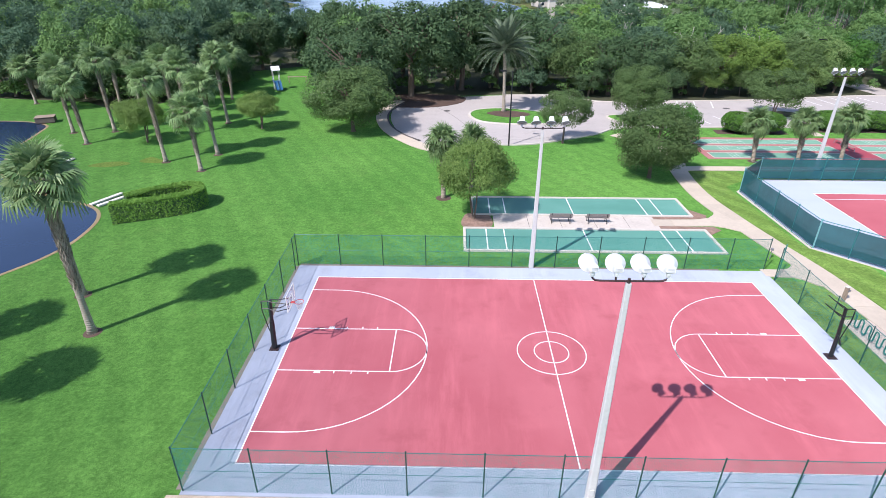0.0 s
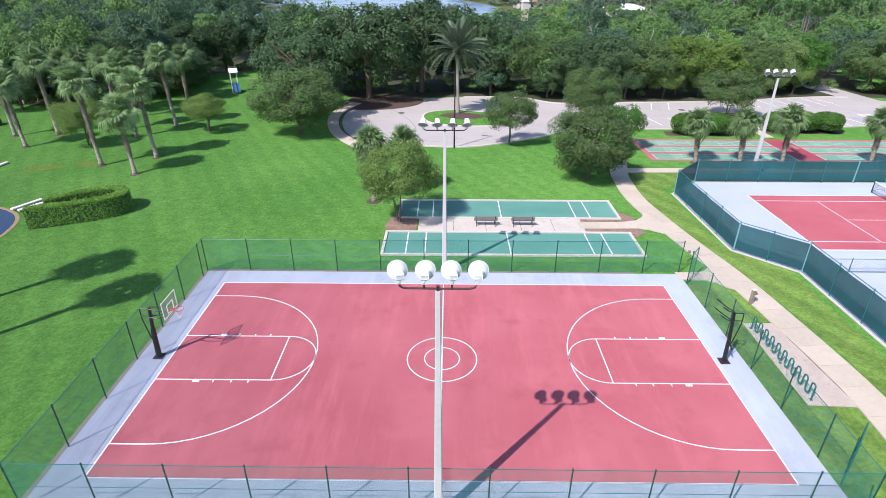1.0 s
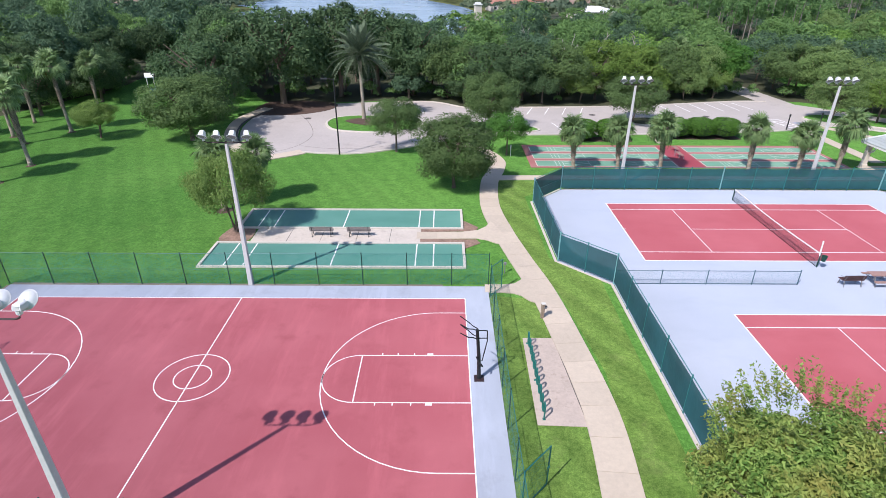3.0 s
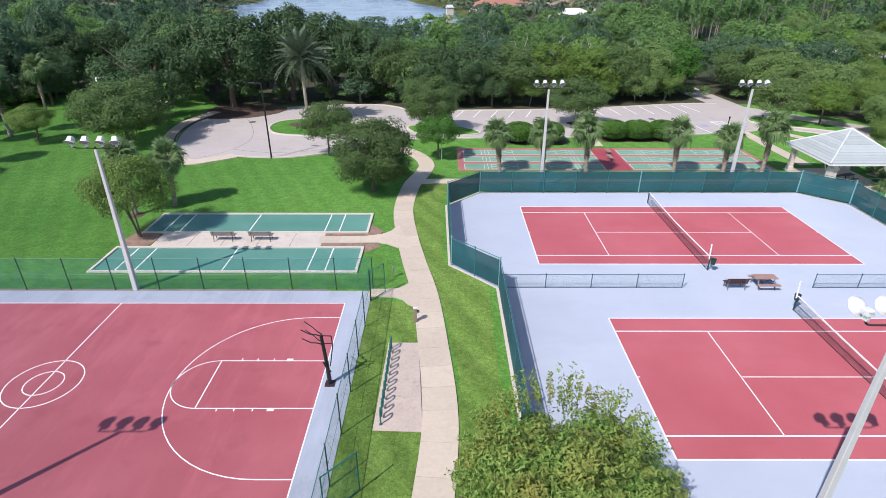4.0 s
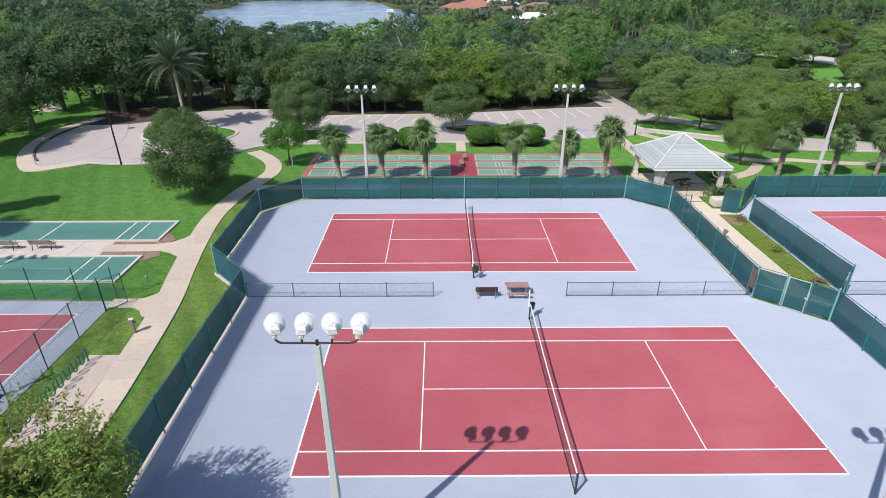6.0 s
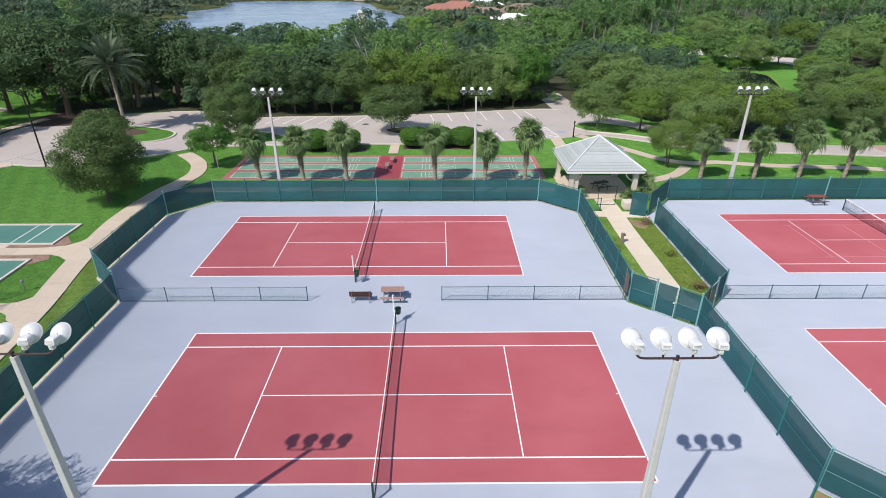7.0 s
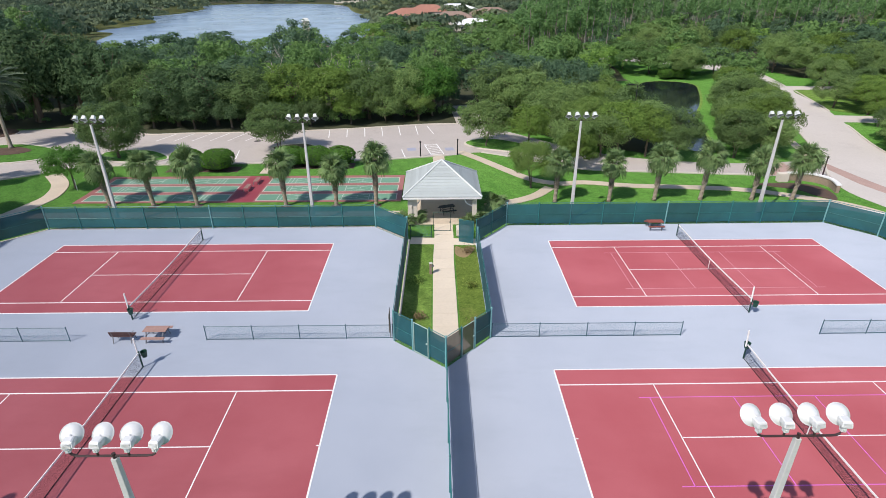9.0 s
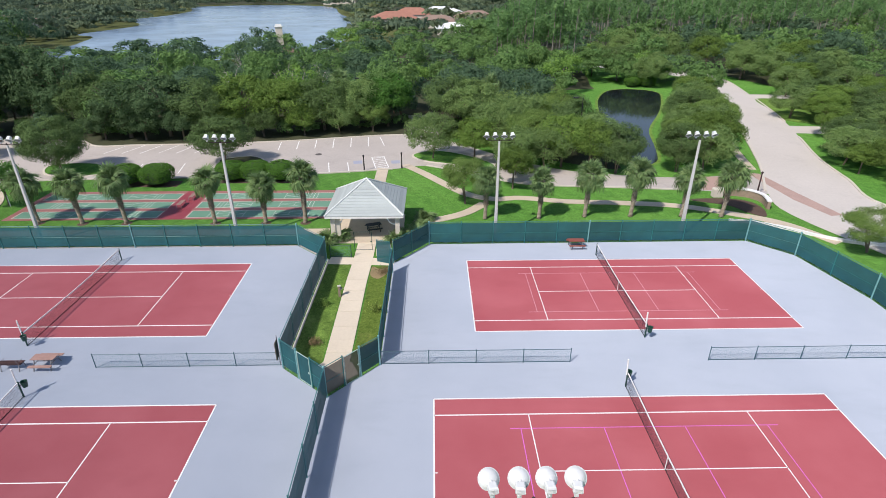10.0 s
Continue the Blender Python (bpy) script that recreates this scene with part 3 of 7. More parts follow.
LAKE_SHORE = smooth([(-42, 160), (-100, 168), (-112, 205), (-122, 236), (-136, 250), (-133, 300), (-160, 348), (-156, 380), (-160, 440), (-184, 518), (-130, 545), (-68, 515), (-40, 402), (-19, 328), (-12, 248), (-14, 185)], 5, True)
structure("lake_shore", Shape().ribbon(LAKE_SHORE, 60, -0.05, 0.006, True), SHORE, "brownish reedy shore round the lake", "shore")
structure("lake", Shape().prism(LAKE_SHORE, -0.05, 0.01), SKY_TINTED_LAKE, "wide pale blue lake among the woods", "lake")

floor_parts = (
    ("behind the parking lot", [(-58, 66), (-52, 65.2), (-40, 67.0), (-31.8, 66.8), (-26, 62.6), (-8, 63.6), (3, 65.0), (17, 68.0), (23.4, 68.4), (30, 66), (36, 58), (44, 52), (50, 50), (48, 62), (38, 71), (35, 90), (48, 104),
                                (60, 108), (62, 112), (60, 150), (-10, 160), (-40, 145), (-95, 150), (-97, 120), (-70, 95), (-66, 80)]),
    ("behind the palms", [(-97, 54), (-92, 62), (-88, 78), (-88, 88), (-78, 100), (-99, 130), (-99, 155), (-260, 240), (-260, 60), (-122, 62)]),
    ("across the road", [(104, 112), (100, 128), (90, 146), (60, 165), (60, 260), (330, 260), (330, 60), (140, 52), (112, 60), (112, 100)]),
)
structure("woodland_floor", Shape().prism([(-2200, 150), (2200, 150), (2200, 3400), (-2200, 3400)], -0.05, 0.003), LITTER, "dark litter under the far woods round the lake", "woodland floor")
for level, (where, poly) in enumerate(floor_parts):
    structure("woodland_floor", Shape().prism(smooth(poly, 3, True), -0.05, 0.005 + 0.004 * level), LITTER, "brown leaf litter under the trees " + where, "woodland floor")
structure("mulch_bed", Shape().prism(smooth([(-57.8, 58.2), (-52, 57.2), (-47.4, 60.2), (-46.6, 64.4), (-51, 66.6), (-57.5, 66)], 5, True), -0.04, 0.07), MULCH, "dark mulch bed under oaks beside the turning circle", "mulch bed")

# strip of rougher lawn between the footpath and the tennis fence
structure("lawn_strip", Shape().prism([(-22.0, -14), (-19.2, -14), (-19.0, 9.8), (-22.0, 12.9), (-22.2, 25.2), (-19.2, 27.4), (-19.2, 29.6), (-24.4, 29.6), (-25.0, 22), (-24.3, 16), (-22.2, 8), (-21.2, 0)], -0.05, 0.012),
          STRIP_LAWN, "yellowish mown grass strip beside the footpath", "lawn strip")
structure("lawn_strip", Shape().prism([(-27.0, -14), (-23.4, -14), (-23.1, -4.2), (-23.7, 7.2), (-26.4, 7.6), (-27.0, 7.9)], -0.05, 0.012),
          STRIP_LAWN, "mown grass strip between fence and footpath", "lawn strip")


def slabs(thing_ob, points, width, pitch, mat, z):
    """A paved path laid in single slabs with open joints."""
    pts = smooth(points, 12)
    left, right = edges_of(pts, width)
    run, cuts, total = 0.0, [0], 0.0
    for i in range(1, len(pts)):
        run += (Vector(pts[i]) - Vector(pts[i - 1])).length
        if run >= pitch:
            cuts.append(i)
            run = 0.0
    if cuts[-1] != len(pts) - 1:
        cuts.append(len(pts) - 1)
    for a, b in zip(cuts, cuts[1:]):
        row = left[a:b + 1] + right[a:b + 1][::-1]
        mid = Vector((sum(p[0] for p in row) / len(row), sum(p[1] for p in row) / len(row)))
        shrink = 1 - 0.016 / pitch
        part("slab", Shape().prism([tuple(mid + (Vector(p) - mid) * shrink) for p in row], -0.05, z), mat, thing_ob)


def path_bed(name, points, width, label, z):
    return structure(name, Shape().ribbon(smooth(points, 12), width - 0.06, -0.05, z), PAD, label, "footpath")


WALKS = (
    ("pale concrete footpath winding between the courts", [(-23.0, -16), (-22.6, -9), (-22.2, -3), (-22.7, 3.5), (-23.3, 8.5), (-24.2, 13), (-25.0, 17.6), (-25.6, 23), (-25.2, 29.0), (-24.2, 33), (-23.9, 36), (-25.2, 39.6), (-28.2, 43.2)], 1.75, 1.6),
    ("narrow concrete path running behind the tennis fence", [(-24.3, 30.3), (-20, 30.4), (-8, 30.4), (4, 30.3), (14.4, 30.3)], 1.3, 1.6),
    ("short concrete spur to the basketball gate", [(-27.0, 8.5), (-25.5, 8.45), (-24.1, 8.4)], 1.0, 1.2),
    ("concrete spur to the lawn game benches", [(-31.9, 16.6), (-29, 16.65), (-27, 16.8), (-25.6, 17.2)], 1.25, 1.5),
    ("concrete path curving from the parking lot past the pavilion", [(21.0, 52.0), (23.6, 48.4), (26.4, 44.0), (29.0, 40.4), (32.0, 38.9), (35, 39.2), (40, 38.0), (46, 37.4), (52, 36.4), (57.2, 33.9), (61, 31.2), (63.6, 26.6)], 1.25, 1.6),
    ("concrete path spur towards the pavilion", [(23.0, 32.2), (26, 33.4), (28.5, 35.0), (30.6, 37.6)], 1.25, 1.6),
    ("cream concrete walk between the tennis enclosures", [(18.4, 8.6), (18.4, 14), (18.4, 20), (18.5, 24), (18.5, 28.4)], 1.75, 1.5),
    ("concrete walk between lot and shuffleboard", [(-2.9, 43.2), (-2.9, 45.4), (-2.9, 47.4)], 1.2, 1.4),
    ("pale sidewalk on the pond side of the road", [(67.0, 49.0), (68.3, 54.4), (70.4, 62.0), (73.1, 70.2), (76.6, 79.6), (79.8, 88.6), (84.0, 100)], 1.2, 1.6),
    ("concrete walk from the pavilion to the parking lot", [(18.3, 35.8), (18.2, 42), (18.2, 50.6)], 1.5, 1.6),
)
for level, (label, points, width, pitch) in enumerate(WALKS):
    slabs(path_bed("footpath", points, width, label, 0.03 + 0.001 * level), points, width, pitch, CREAM if "cream" in label else CONCRETE, 0.072 - 0.003 * level)
cross = structure("footpath", Shape().ribbon([(15.5, 24.0), (21.4, 23.6)], 1.3, -0.05, 0.04), CREAM, "cream concrete cross walk at the enclosure gates", "footpath")
structure("footpath", Shape().prism([(17.5, 9.4), (19.4, 9.4), (20.0, 8.2), (18.2, 6.5), (16.4, 8.2)], -0.05, 0.046), CREAM, "flared end of the cream walk at two gates", "footpath")

for label, pts in (("rounded junction of the footpath and the bench spur", [(-28.2, 17.28), (-27.0, 17.6), (-26.3, 18.3), (-25.8, 19.4), (-25.2, 17.6), (-24.6, 15.0), (-25.6, 15.2), (-26.4, 15.8), (-27.2, 16.1), (-28.2, 16.05)]),
                   ("rounded junction of the footpath and the gate spur", [(-26.0, 8.92), (-25.0, 9.1), (-24.5, 9.6), (-24.2, 10.4), (-23.4, 9.0), (-23.6, 6.6), (-24.3, 7.0), (-24.7, 7.6), (-25.2, 7.9), (-26.0, 7.98)])):
    structure("footpath", Shape().prism(pts, -0.05, 0.0725), CONCRETE, label, "footpath")

# pavement round the turning circle, kerbs and the palm island
ring_walk = [(-56.6, 61.5), (-58.2, 56), (-58.1, 51), (-56.6, 45), (-54.0, 40.2), (-50.8, 36.6), (-48.2, 37.6), (-46.2, 39.0)]
structure("pavement", Shape().ribbon(smooth(ring_walk, 6), 1.7, -0.05, 0.10), CONCRETE, "concrete pavement bending round the turning circle", "pavement")
structure("kerb", Shape().ribbon(smooth([(-55.8, 59.4), (-57.2, 55), (-57.3, 51.0), (-56.2, 46.0), (-54.2, 42.0), (-52.2, 39.6)], 6), 0.22, -0.05, 0.15), TAR, "dark kerb line of the turning circle", "kerb")
for label, pts in (("low concrete kerb along the lawn side of the lot", [(-46.2, 38.9), (-42.5, 38.3), (-39.2, 38.6), (-36.0, 40.0), (-30.5, 43.2), (-27.5, 45.8), (-22.0, 46.6), (-12, 47.0), (0, 47.4), (11, 48.6), (19.5, 50.2)]),
                   ("low concrete kerb along the wooded side of the lot", [(22.5, 67.6), (17, 67.6), (3.0, 64.6), (-8, 63.2), (-20, 62.6), (-26, 62.2), (-31.6, 66.4), (-40, 66.4)]),
                   ("concrete kerb of the curving entrance drive", [(24, 51.6), (29, 48.6), (36, 44.0), (46, 42.6), (56, 41.4)]),
                   ("concrete kerb along the inside of the road bend", [(64.4, 41), (68.3, 49.1), (71.9, 58.3), (76.2, 70), (83.0, 87.7), (89.0, 106)]),
                   ("concrete kerb along the outside of the road bend", [(97.2, 118), (96.2, 112), (93.6, 101)]),
                   ("concrete kerb round the grass island by the road", [(92.2, 94.6), (89.0, 82.5), (86.9, 75.4)]),
                   ("concrete kerb along the far road edge", [(83.2, 65.4), (82.3, 62.8), (78.9, 53.4), (77.0, 44.8), (75.2, 36), (84, 27)])):
    structure("kerb", Shape().ribbon(smooth(pts, 6), 0.28, -0.05, 0.13), KERB, label, "kerb")
isle = smooth([(-46.0, 52.6), (-44.6, 49.2), (-41.3, 47.9), (-37.2, 47.8), (-33.6, 49.6), (-33.6, 53), (-37, 55.4), (-41.4, 56.8), (-45.0, 55.6)], 6, True)
structure("traffic_island", Shape().prism(isle, -0.05, 0.12), LAWN, "grass island with a concrete kerb in the turning circle", "traffic island")
structure("kerb", Shape().ribbon(isle, 0.3, -0.05, 0.15, True), KERB, "pale concrete kerb round the palm island", "kerb")
structure("mulch_bed", Shape().prism(smooth([(-43.6, 53.6), (-41.2, 51.4), (-38.4, 51.8), (-37.6, 53.6), (-40.8, 55.2)], 5, True), 0.0, 0.15), MULCH, "round mulch bed at the foot of the date palm", "mulch bed")
isle = smooth([(-26.8, 52.6), (-25.2, 48.8), (-20.4, 48.0), (-17.2, 49.0), (-18.6, 51.4), (-22, 53.4)], 5, True)
structure("traffic_island", Shape().prism(isle, -0.05, 0.12), LAWN, "grass island with a shade tree in the lot", "traffic island")
structure("kerb", Shape().ribbon(isle, 0.24, -0.05, 0.15, True), KERB, "concrete kerb round the tree island", "kerb")
isle = smooth([(-4.8, 54.6), (-3.2, 52.4), (0.2, 52.2), (1.4, 54.2), (-1, 56.2)], 5, True)
structure("traffic_island", Shape().prism(isle, -0.05, 0.12), LITTER, "small planted island in the lot", "traffic island")
structure("kerb", Shape().ribbon(isle, 0.24, -0.05, 0.15, True), KERB, "concrete kerb of the small lot island", "kerb")
isle = smooth([(22.0, 56.4), (23.6, 53.6), (28, 51.6), (32, 49.6), (33, 52), (29, 56.6), (25, 58.4)], 5, True)
structure("traffic_island", Shape().prism(isle, -0.05, 0.12), LAWN, "grass island with a tree beside the drive", "traffic island")
structure("kerb", Shape().ribbon(isle, 0.24, -0.05, 0.15, True), KERB, "concrete kerb beside the drive", "kerb")
structure("lawn_verge", Shape().prism(smooth([(92.2, 95.2), (89.6, 84.2), (87.6, 77.0), (93, 73.4), (112, 72), (112, 94), (99, 95.2)], 4, True), -0.05, 0.05), STRIP_LAWN, "mown grass island between two side roads", "lawn verge")
structure("paver_band", Shape().prism([(65.6, 47.6), (67.0, 47.2), (67.6, 41), (68.6, 33.4), (67.2, 33.2), (66.0, 38)], -0.05, 0.036), PAVER, "red brick paver band across the drive mouth", "paving")
structure("paver_apron", Shape().prism([(57.2, 41.4), (62.0, 40.8), (61.8, 46.2), (57.4, 46.2)], -0.05, 0.034), PAVER, "brick paver apron at the drive mouth", "paving")


def stripe(parent, a, b, w, z0, z1, mat=None, name="line"):
    a, b = Vector(a), Vector(b)
    d = (b - a).normalized() * (w / 2)
    s = Vector((-d.y, d.x))
    return part(name, Shape().prism([tuple(a - s), tuple(b - s), tuple(b + s), tuple(a + s)], z0, z1), mat or LINE, parent)


# parking bays
for i in range(6):
    x = 1.4 + 2.63 * i
    stripe(lot, (x + 0.6, 59.6 + 0.32 * i), (x, 64.0 + 0.55 * i), 0.13, 0.0, 0.027)
stripe(lot, (17.5, 61.6), (16.4, 66.6), 0.13, 0.0, 0.027)
for i in range(6):
    x = -22.0 + 2.6 * i
    stripe(lot, (x - 0.8, 58.2), (x + 0.6, 62.6), 0.13, 0.0, 0.027)
for x in (-14.5, -11.6, -8.8, 10.8, 13.4):
    stripe(lot, (x + 0.5, 48.9), (x - 0.3, 53.2), 0.13, 0.0, 0.027)
for a, b in (((17.2, 50.6), (16.2, 55.6)), ((18.9, 50.9), (17.9, 55.9)), ((16.2, 55.6), (17.9, 55.9)), ((17.2, 50.6), (18.9, 50.9))):
    stripe(lot, a, b, 0.13, 0.0, 0.027)
for i in range(6):
    stripe(lot, (17.15 - 0.16 * i, 51.0 + 0.82 * i), (18.7 - 0.16 * i, 51.9 + 0.74 * i), 0.12, 0.0, 0.026)
for x in (14.6, 19.8):
    stripe(lot, (x, 52.6), (x - 0.2, 54.0), 1.2, 0.0, 0.026, ICON_BLUE, "bay_mark")
for cx, cy in ((-49.2, 55.2), (-8.0, 58.0), (8.4, 57.2)):
    tagged(part("drain_cover", Shape().lathe([(0.0, 0.03), (0.5, 0.03), (0.52, 0.0)], 14, (cx, cy, 0)), TAR), "dark iron drain cover in the paving", "drain cover")
structure("tar_joint", Shape().ribbon(smooth([(-50.6, 37.8), (-47.6, 41.2), (-46.6, 46), (-48.2, 52), (-51, 58)], 6), 0.08, 0.0, 0.026), FAINT_JOINT, "faint sealed joint across the turning circle", "joint")
structure("tar_joint", Shape().ribbon(smooth([(-47.2, 41.6), (-43, 40.4), (-38, 41.0), (-33.6, 43.6)], 6), 0.08, 0.0, 0.026), FAINT_JOINT, "faint sealed joint along the kerb", "joint")

# ---- basketball court ----
BX0, BX1, BY0, BY1, BYC = -57.04, -28.37, -8.30, 7.17, -0.51
court = structure("basketball_slab", Shape().prism([(-58.7, -9.85), (-26.8, -9.85), (-26.8, 8.72), (-58.7, 8.72)], -0.08, 0.05), BLUE_OLD, "pale blue painted concrete apron of a basketball court", "court slab")
Z = 0.05
part("playing_field", Shape().prism([(BX0, BY0), (BX1, BY0), (BX1, BY1), (BX0, BY1)], 0, Z + 0.004), RED_OLD, court, "sun-faded red playing surface")


def arc(parent, cx, cy, r, a0, a1, w=0.055, squeeze=1.0, z0=0.0, z1=Z + 0.008, name="line"):
    n = max(8, int(abs(a1 - a0) / 6))
    pts = [(cx + r * math.cos(radians(a0 + (a1 - a0) * i / n)), cy + squeeze * r * math.sin(radians(a0 + (a1 - a0) * i / n))) for i in range(n + 1)]
    return part(name, Shape().ribbon(pts, w, z0, z1), LINE, parent)


W = 0.06
for a, b in (((BX0, BY0), (BX1, BY0)), ((BX0, BY1), (BX1, BY1)), ((BX0, BY0), (BX0, BY1)), ((BX1, BY0), (BX1, BY1)), (((BX0 + BX1) / 2, BY0), ((BX0 + BX1) / 2, BY1))):
    stripe(court, a, b, W, 0, Z + 0.008)
arc(court, (BX0 + BX1) / 2, BYC, 1.83, 0, 360)
arc(court, (BX0 + BX1) / 2, BYC, 0.92, 0, 360)
for base, s in ((BX0, 1), (BX1, -1)):
    key = base + s * 5.79
    for dy in (-1.83, 1.83):
        stripe(court, (base, BYC + dy), (key, BYC + dy), W, 0, Z + 0.008)
        for d in (2.95, 3.85, 4.7):
            stripe(court, (base + s * d, BYC + dy), (base + s * d, BYC + dy * 1.11), 0.06, 0, Z + 0.009)
        stripe(court, (base + s * 1.92, BYC + dy * 1.05), (base + s * 2.25, BYC + dy * 1.05), 0.2, 0, Z + 0.010, None, "block_mark")
    stripe(court, (key, BYC - 1.83), (key, BYC + 1.83), W, 0, Z + 0.008)
    arc(court, key, BYC, 1.83, -90 if s > 0 else 90, 90 if s > 0 else 270)
    arc(court, base + s * 1.6, BYC, 6.03, -90 if s > 0 else 90, 90 if s > 0 else 270)
    for dy in (-6.03, 6.03):
        stripe(court, (base, BYC + dy), (base + s * 1.6, BYC + dy), W, 0, Z + 0.008)
structure("gravel_edge", Shape().prism([(-59.4, -11.4), (-26.8, -11.4), (-26.8, -9.87), (-59.2, -9.87)], -0.05, 0.02), GRAVEL, "pale gravel strip along the court apron", "gravel strip")
structure("dirt_edge", Shape().prism([(-58.95, -9.6), (-58.72, -9.6), (-58.72, 8.7), (-58.92, 8.7)], -0.05, 0.02), EDGE_SOIL, "grey soil edge beside the court apron", "dirt strip")
structure("dirt_edge", Shape().prism([(-58.7, 8.74), (-29.8, 8.74), (-29.8, 9.0), (-58.7, 9.05)], -0.05, 0.016), EDGE_SOIL, "thin worn soil edge behind the court", "dirt strip")

# ---- tennis courts ----
LEFT_SLAB = [(-18.3, -12), (-18.25, 9.1), (-21.4, 12.33), (-21.58, 23.72), (-18.5, 26.92), (12.08, 26.97), (15.2, 24.0), (15.0, 8.85), (18.35, 6.0), (18.35, -5.85), (15.2, -9.0), (15.2, -12)]
RIGHT_SLAB = [(21.5, -12), (21.5, -9.0), (18.35, -5.85), (18.35, 6.0), (21.28, 9.05), (21.3, 23.3), (24.45, 27.12), (54.9, 27.28), (57.8, 24.1), (59.3, 16.5), (59.4, -12)]
structure("tennis_slab", Shape().prism(LEFT_SLAB, -0.08, 0.05), BLUE, "pale blue acrylic surround of two red tennis courts", "court slab")
structure("tennis_slab", Shape().prism(RIGHT_SLAB, -0.08, 0.0505), BLUE, "pale blue acrylic surround beside the footpath enclosure", "court slab")


def tennis_court(cx, cy, label, extra):
    base = structure("tennis_court", Shape().prism([(cx - 11.91, cy - 5.51), (cx + 11.91, cy - 5.51), (cx + 11.91, cy + 5.51), (cx - 11.91, cy + 5.51)], 0.0, 0.055), RED, label, "tennis court")
    lines = [((-11.885, -5.485), (11.885, -5.485)), ((-11.885, 5.485), (11.885, 5.485)), ((-11.885, -4.115), (11.885, -4.115)), ((-11.885, 4.115), (11.885, 4.115)),
             ((-11.885, -5.485), (-11.885, 5.485)), ((11.885, -5.485), (11.885, 5.485)), ((-6.40, -4.115), (-6.40, 4.115)), ((6.40, -4.115), (6.40, 4.115)), ((-6.40, 0), (6.40, 0)),
             ((-11.885, 0), (-11.7, 0)), ((11.885, 0), (11.7, 0))]
    for a, b in lines:
        wide = 0.085 if abs(a[0]) == abs(b[0]) == 11.885 else 0.062
        stripe(base, (cx + a[0], cy + a[1]), (cx + b[0], cy + b[1]), wide, 0, 0.060)
    if extra:
        for a, b in (((-7.6, 3.0), (7.6, 3.0)), ((-7.6, -3.0), (7.6, -3.0)), ((-7.0, -3.0), (-7.0, 3.0)), ((7.0, -3.0), (7.0, 3.0)), ((-2.3, -3.0), (-2.3, 3.0)), ((2.3, -3.0), (2.3, 3.0))):
            stripe(base, (cx + a[0], cy + a[1]), (cx + b[0], cy + b[1]), 0.05, 0, 0.058, extra, "training_line")
    return base


COURTS = ((0.0, 0.0, None, "red tennis court with crisp white lines"), (-3.17, 17.99, None, "red tennis court at the screened back fence"),
          (36.70, 0.24, PINK_LINE, "red tennis court with magenta training lines"), (39.70, 18.17, FAINT_LINE, "red tennis court with worn pink training lines"))
for cx, cy, extra, label in COURTS:
    tennis_court(cx, cy, label, extra)

structure("soil_wedge", Shape().prism([(18.35, -5.95), (21.4, -9.05), (21.4, -12), (15.3, -12), (15.3, -9.05)], -0.05, 0.02), SAND, "pale sandy soil between two angled fences", "soil")

# ---- lawn game courts (two green lanes with benches between them) ----
for y0, y1, x0, x1, lines, label in ((11.3, 15.15, -47.2, -28.25, (-45.5, -44.1, -37.85, -31.8, -30.5), "sea-green lawn game lane next to the fence"),
                                     (17.9, 21.75, -46.5, -28.25, (-45.0, -43.7, -38.0, -31.8, -30.6), "sea-green lawn game lane under a tree")):
    lane = structure("game_lane", Shape().prism([(x0, y0), (x1, y0), (x1, y1), (x0, y1)], -0.05, 0.04), GREEN_PLAY, label, "game lane")
    for x in lines:
        stripe(lane, (x, y0 + 0.1), (x, y1 - 0.1), 0.09, 0, 0.045)
    for a, b in (((x0 - 0.1, y0), (x1 + 0.1, y0)), ((x0 - 0.1, y1), (x1 + 0.1, y1)), ((x0, y0 + 0.1), (x0, y1 - 0.1)), ((x1, y0 + 0.1), (x1, y1 - 0.1))):
        stripe(lane, a, b, 0.2, -0.05, 0.13, KERB, "edge_kerb")
pad = structure("bench_pad", Shape().prism([(-44.8, 15.27), (-31.6, 15.27), (-31.6, 17.78), (-44.8, 17.78)], -0.05, 0.05), PAD, "pale stained concrete pad between two green lanes", "concrete pad")
for x in (-42.0, -39.4, -36.6, -34.0):
    stripe(pad, (x, 15.3), (x, 17.75), 0.03, 0, 0.054, TAR, "joint")
structure("mulch_bed", Shape().prism(smooth([(-47.3, 15.6), (-45.1, 15.5), (-45.1, 17.8), (-46.6, 18.2), (-47.2, 17.6)], 5, True), -0.05, 0.03), PALE_MULCH, "pinkish mulch bed round a clump of trunks", "mulch bed")
structure("mulch_bed", Shape().prism([(-28.3, 14.2), (-26.9, 15.3), (-27.2, 15.95), (-31.6, 15.95), (-31.6, 15.5), (-28.3, 15.45)], -0.05, 0.03), PALE_MULCH, "pinkish mulch at the lane corner", "mulch bed")
structure("mulch_bed", Shape().prism([(-31.6, 17.3), (-27.2, 17.5), (-26.9, 18.2), (-28.3, 19.8), (-28.35, 18.0), (-31.6, 17.9)], -0.05, 0.03), PALE_MULCH, "pinkish mulch beside the footpath spur", "mulch bed")

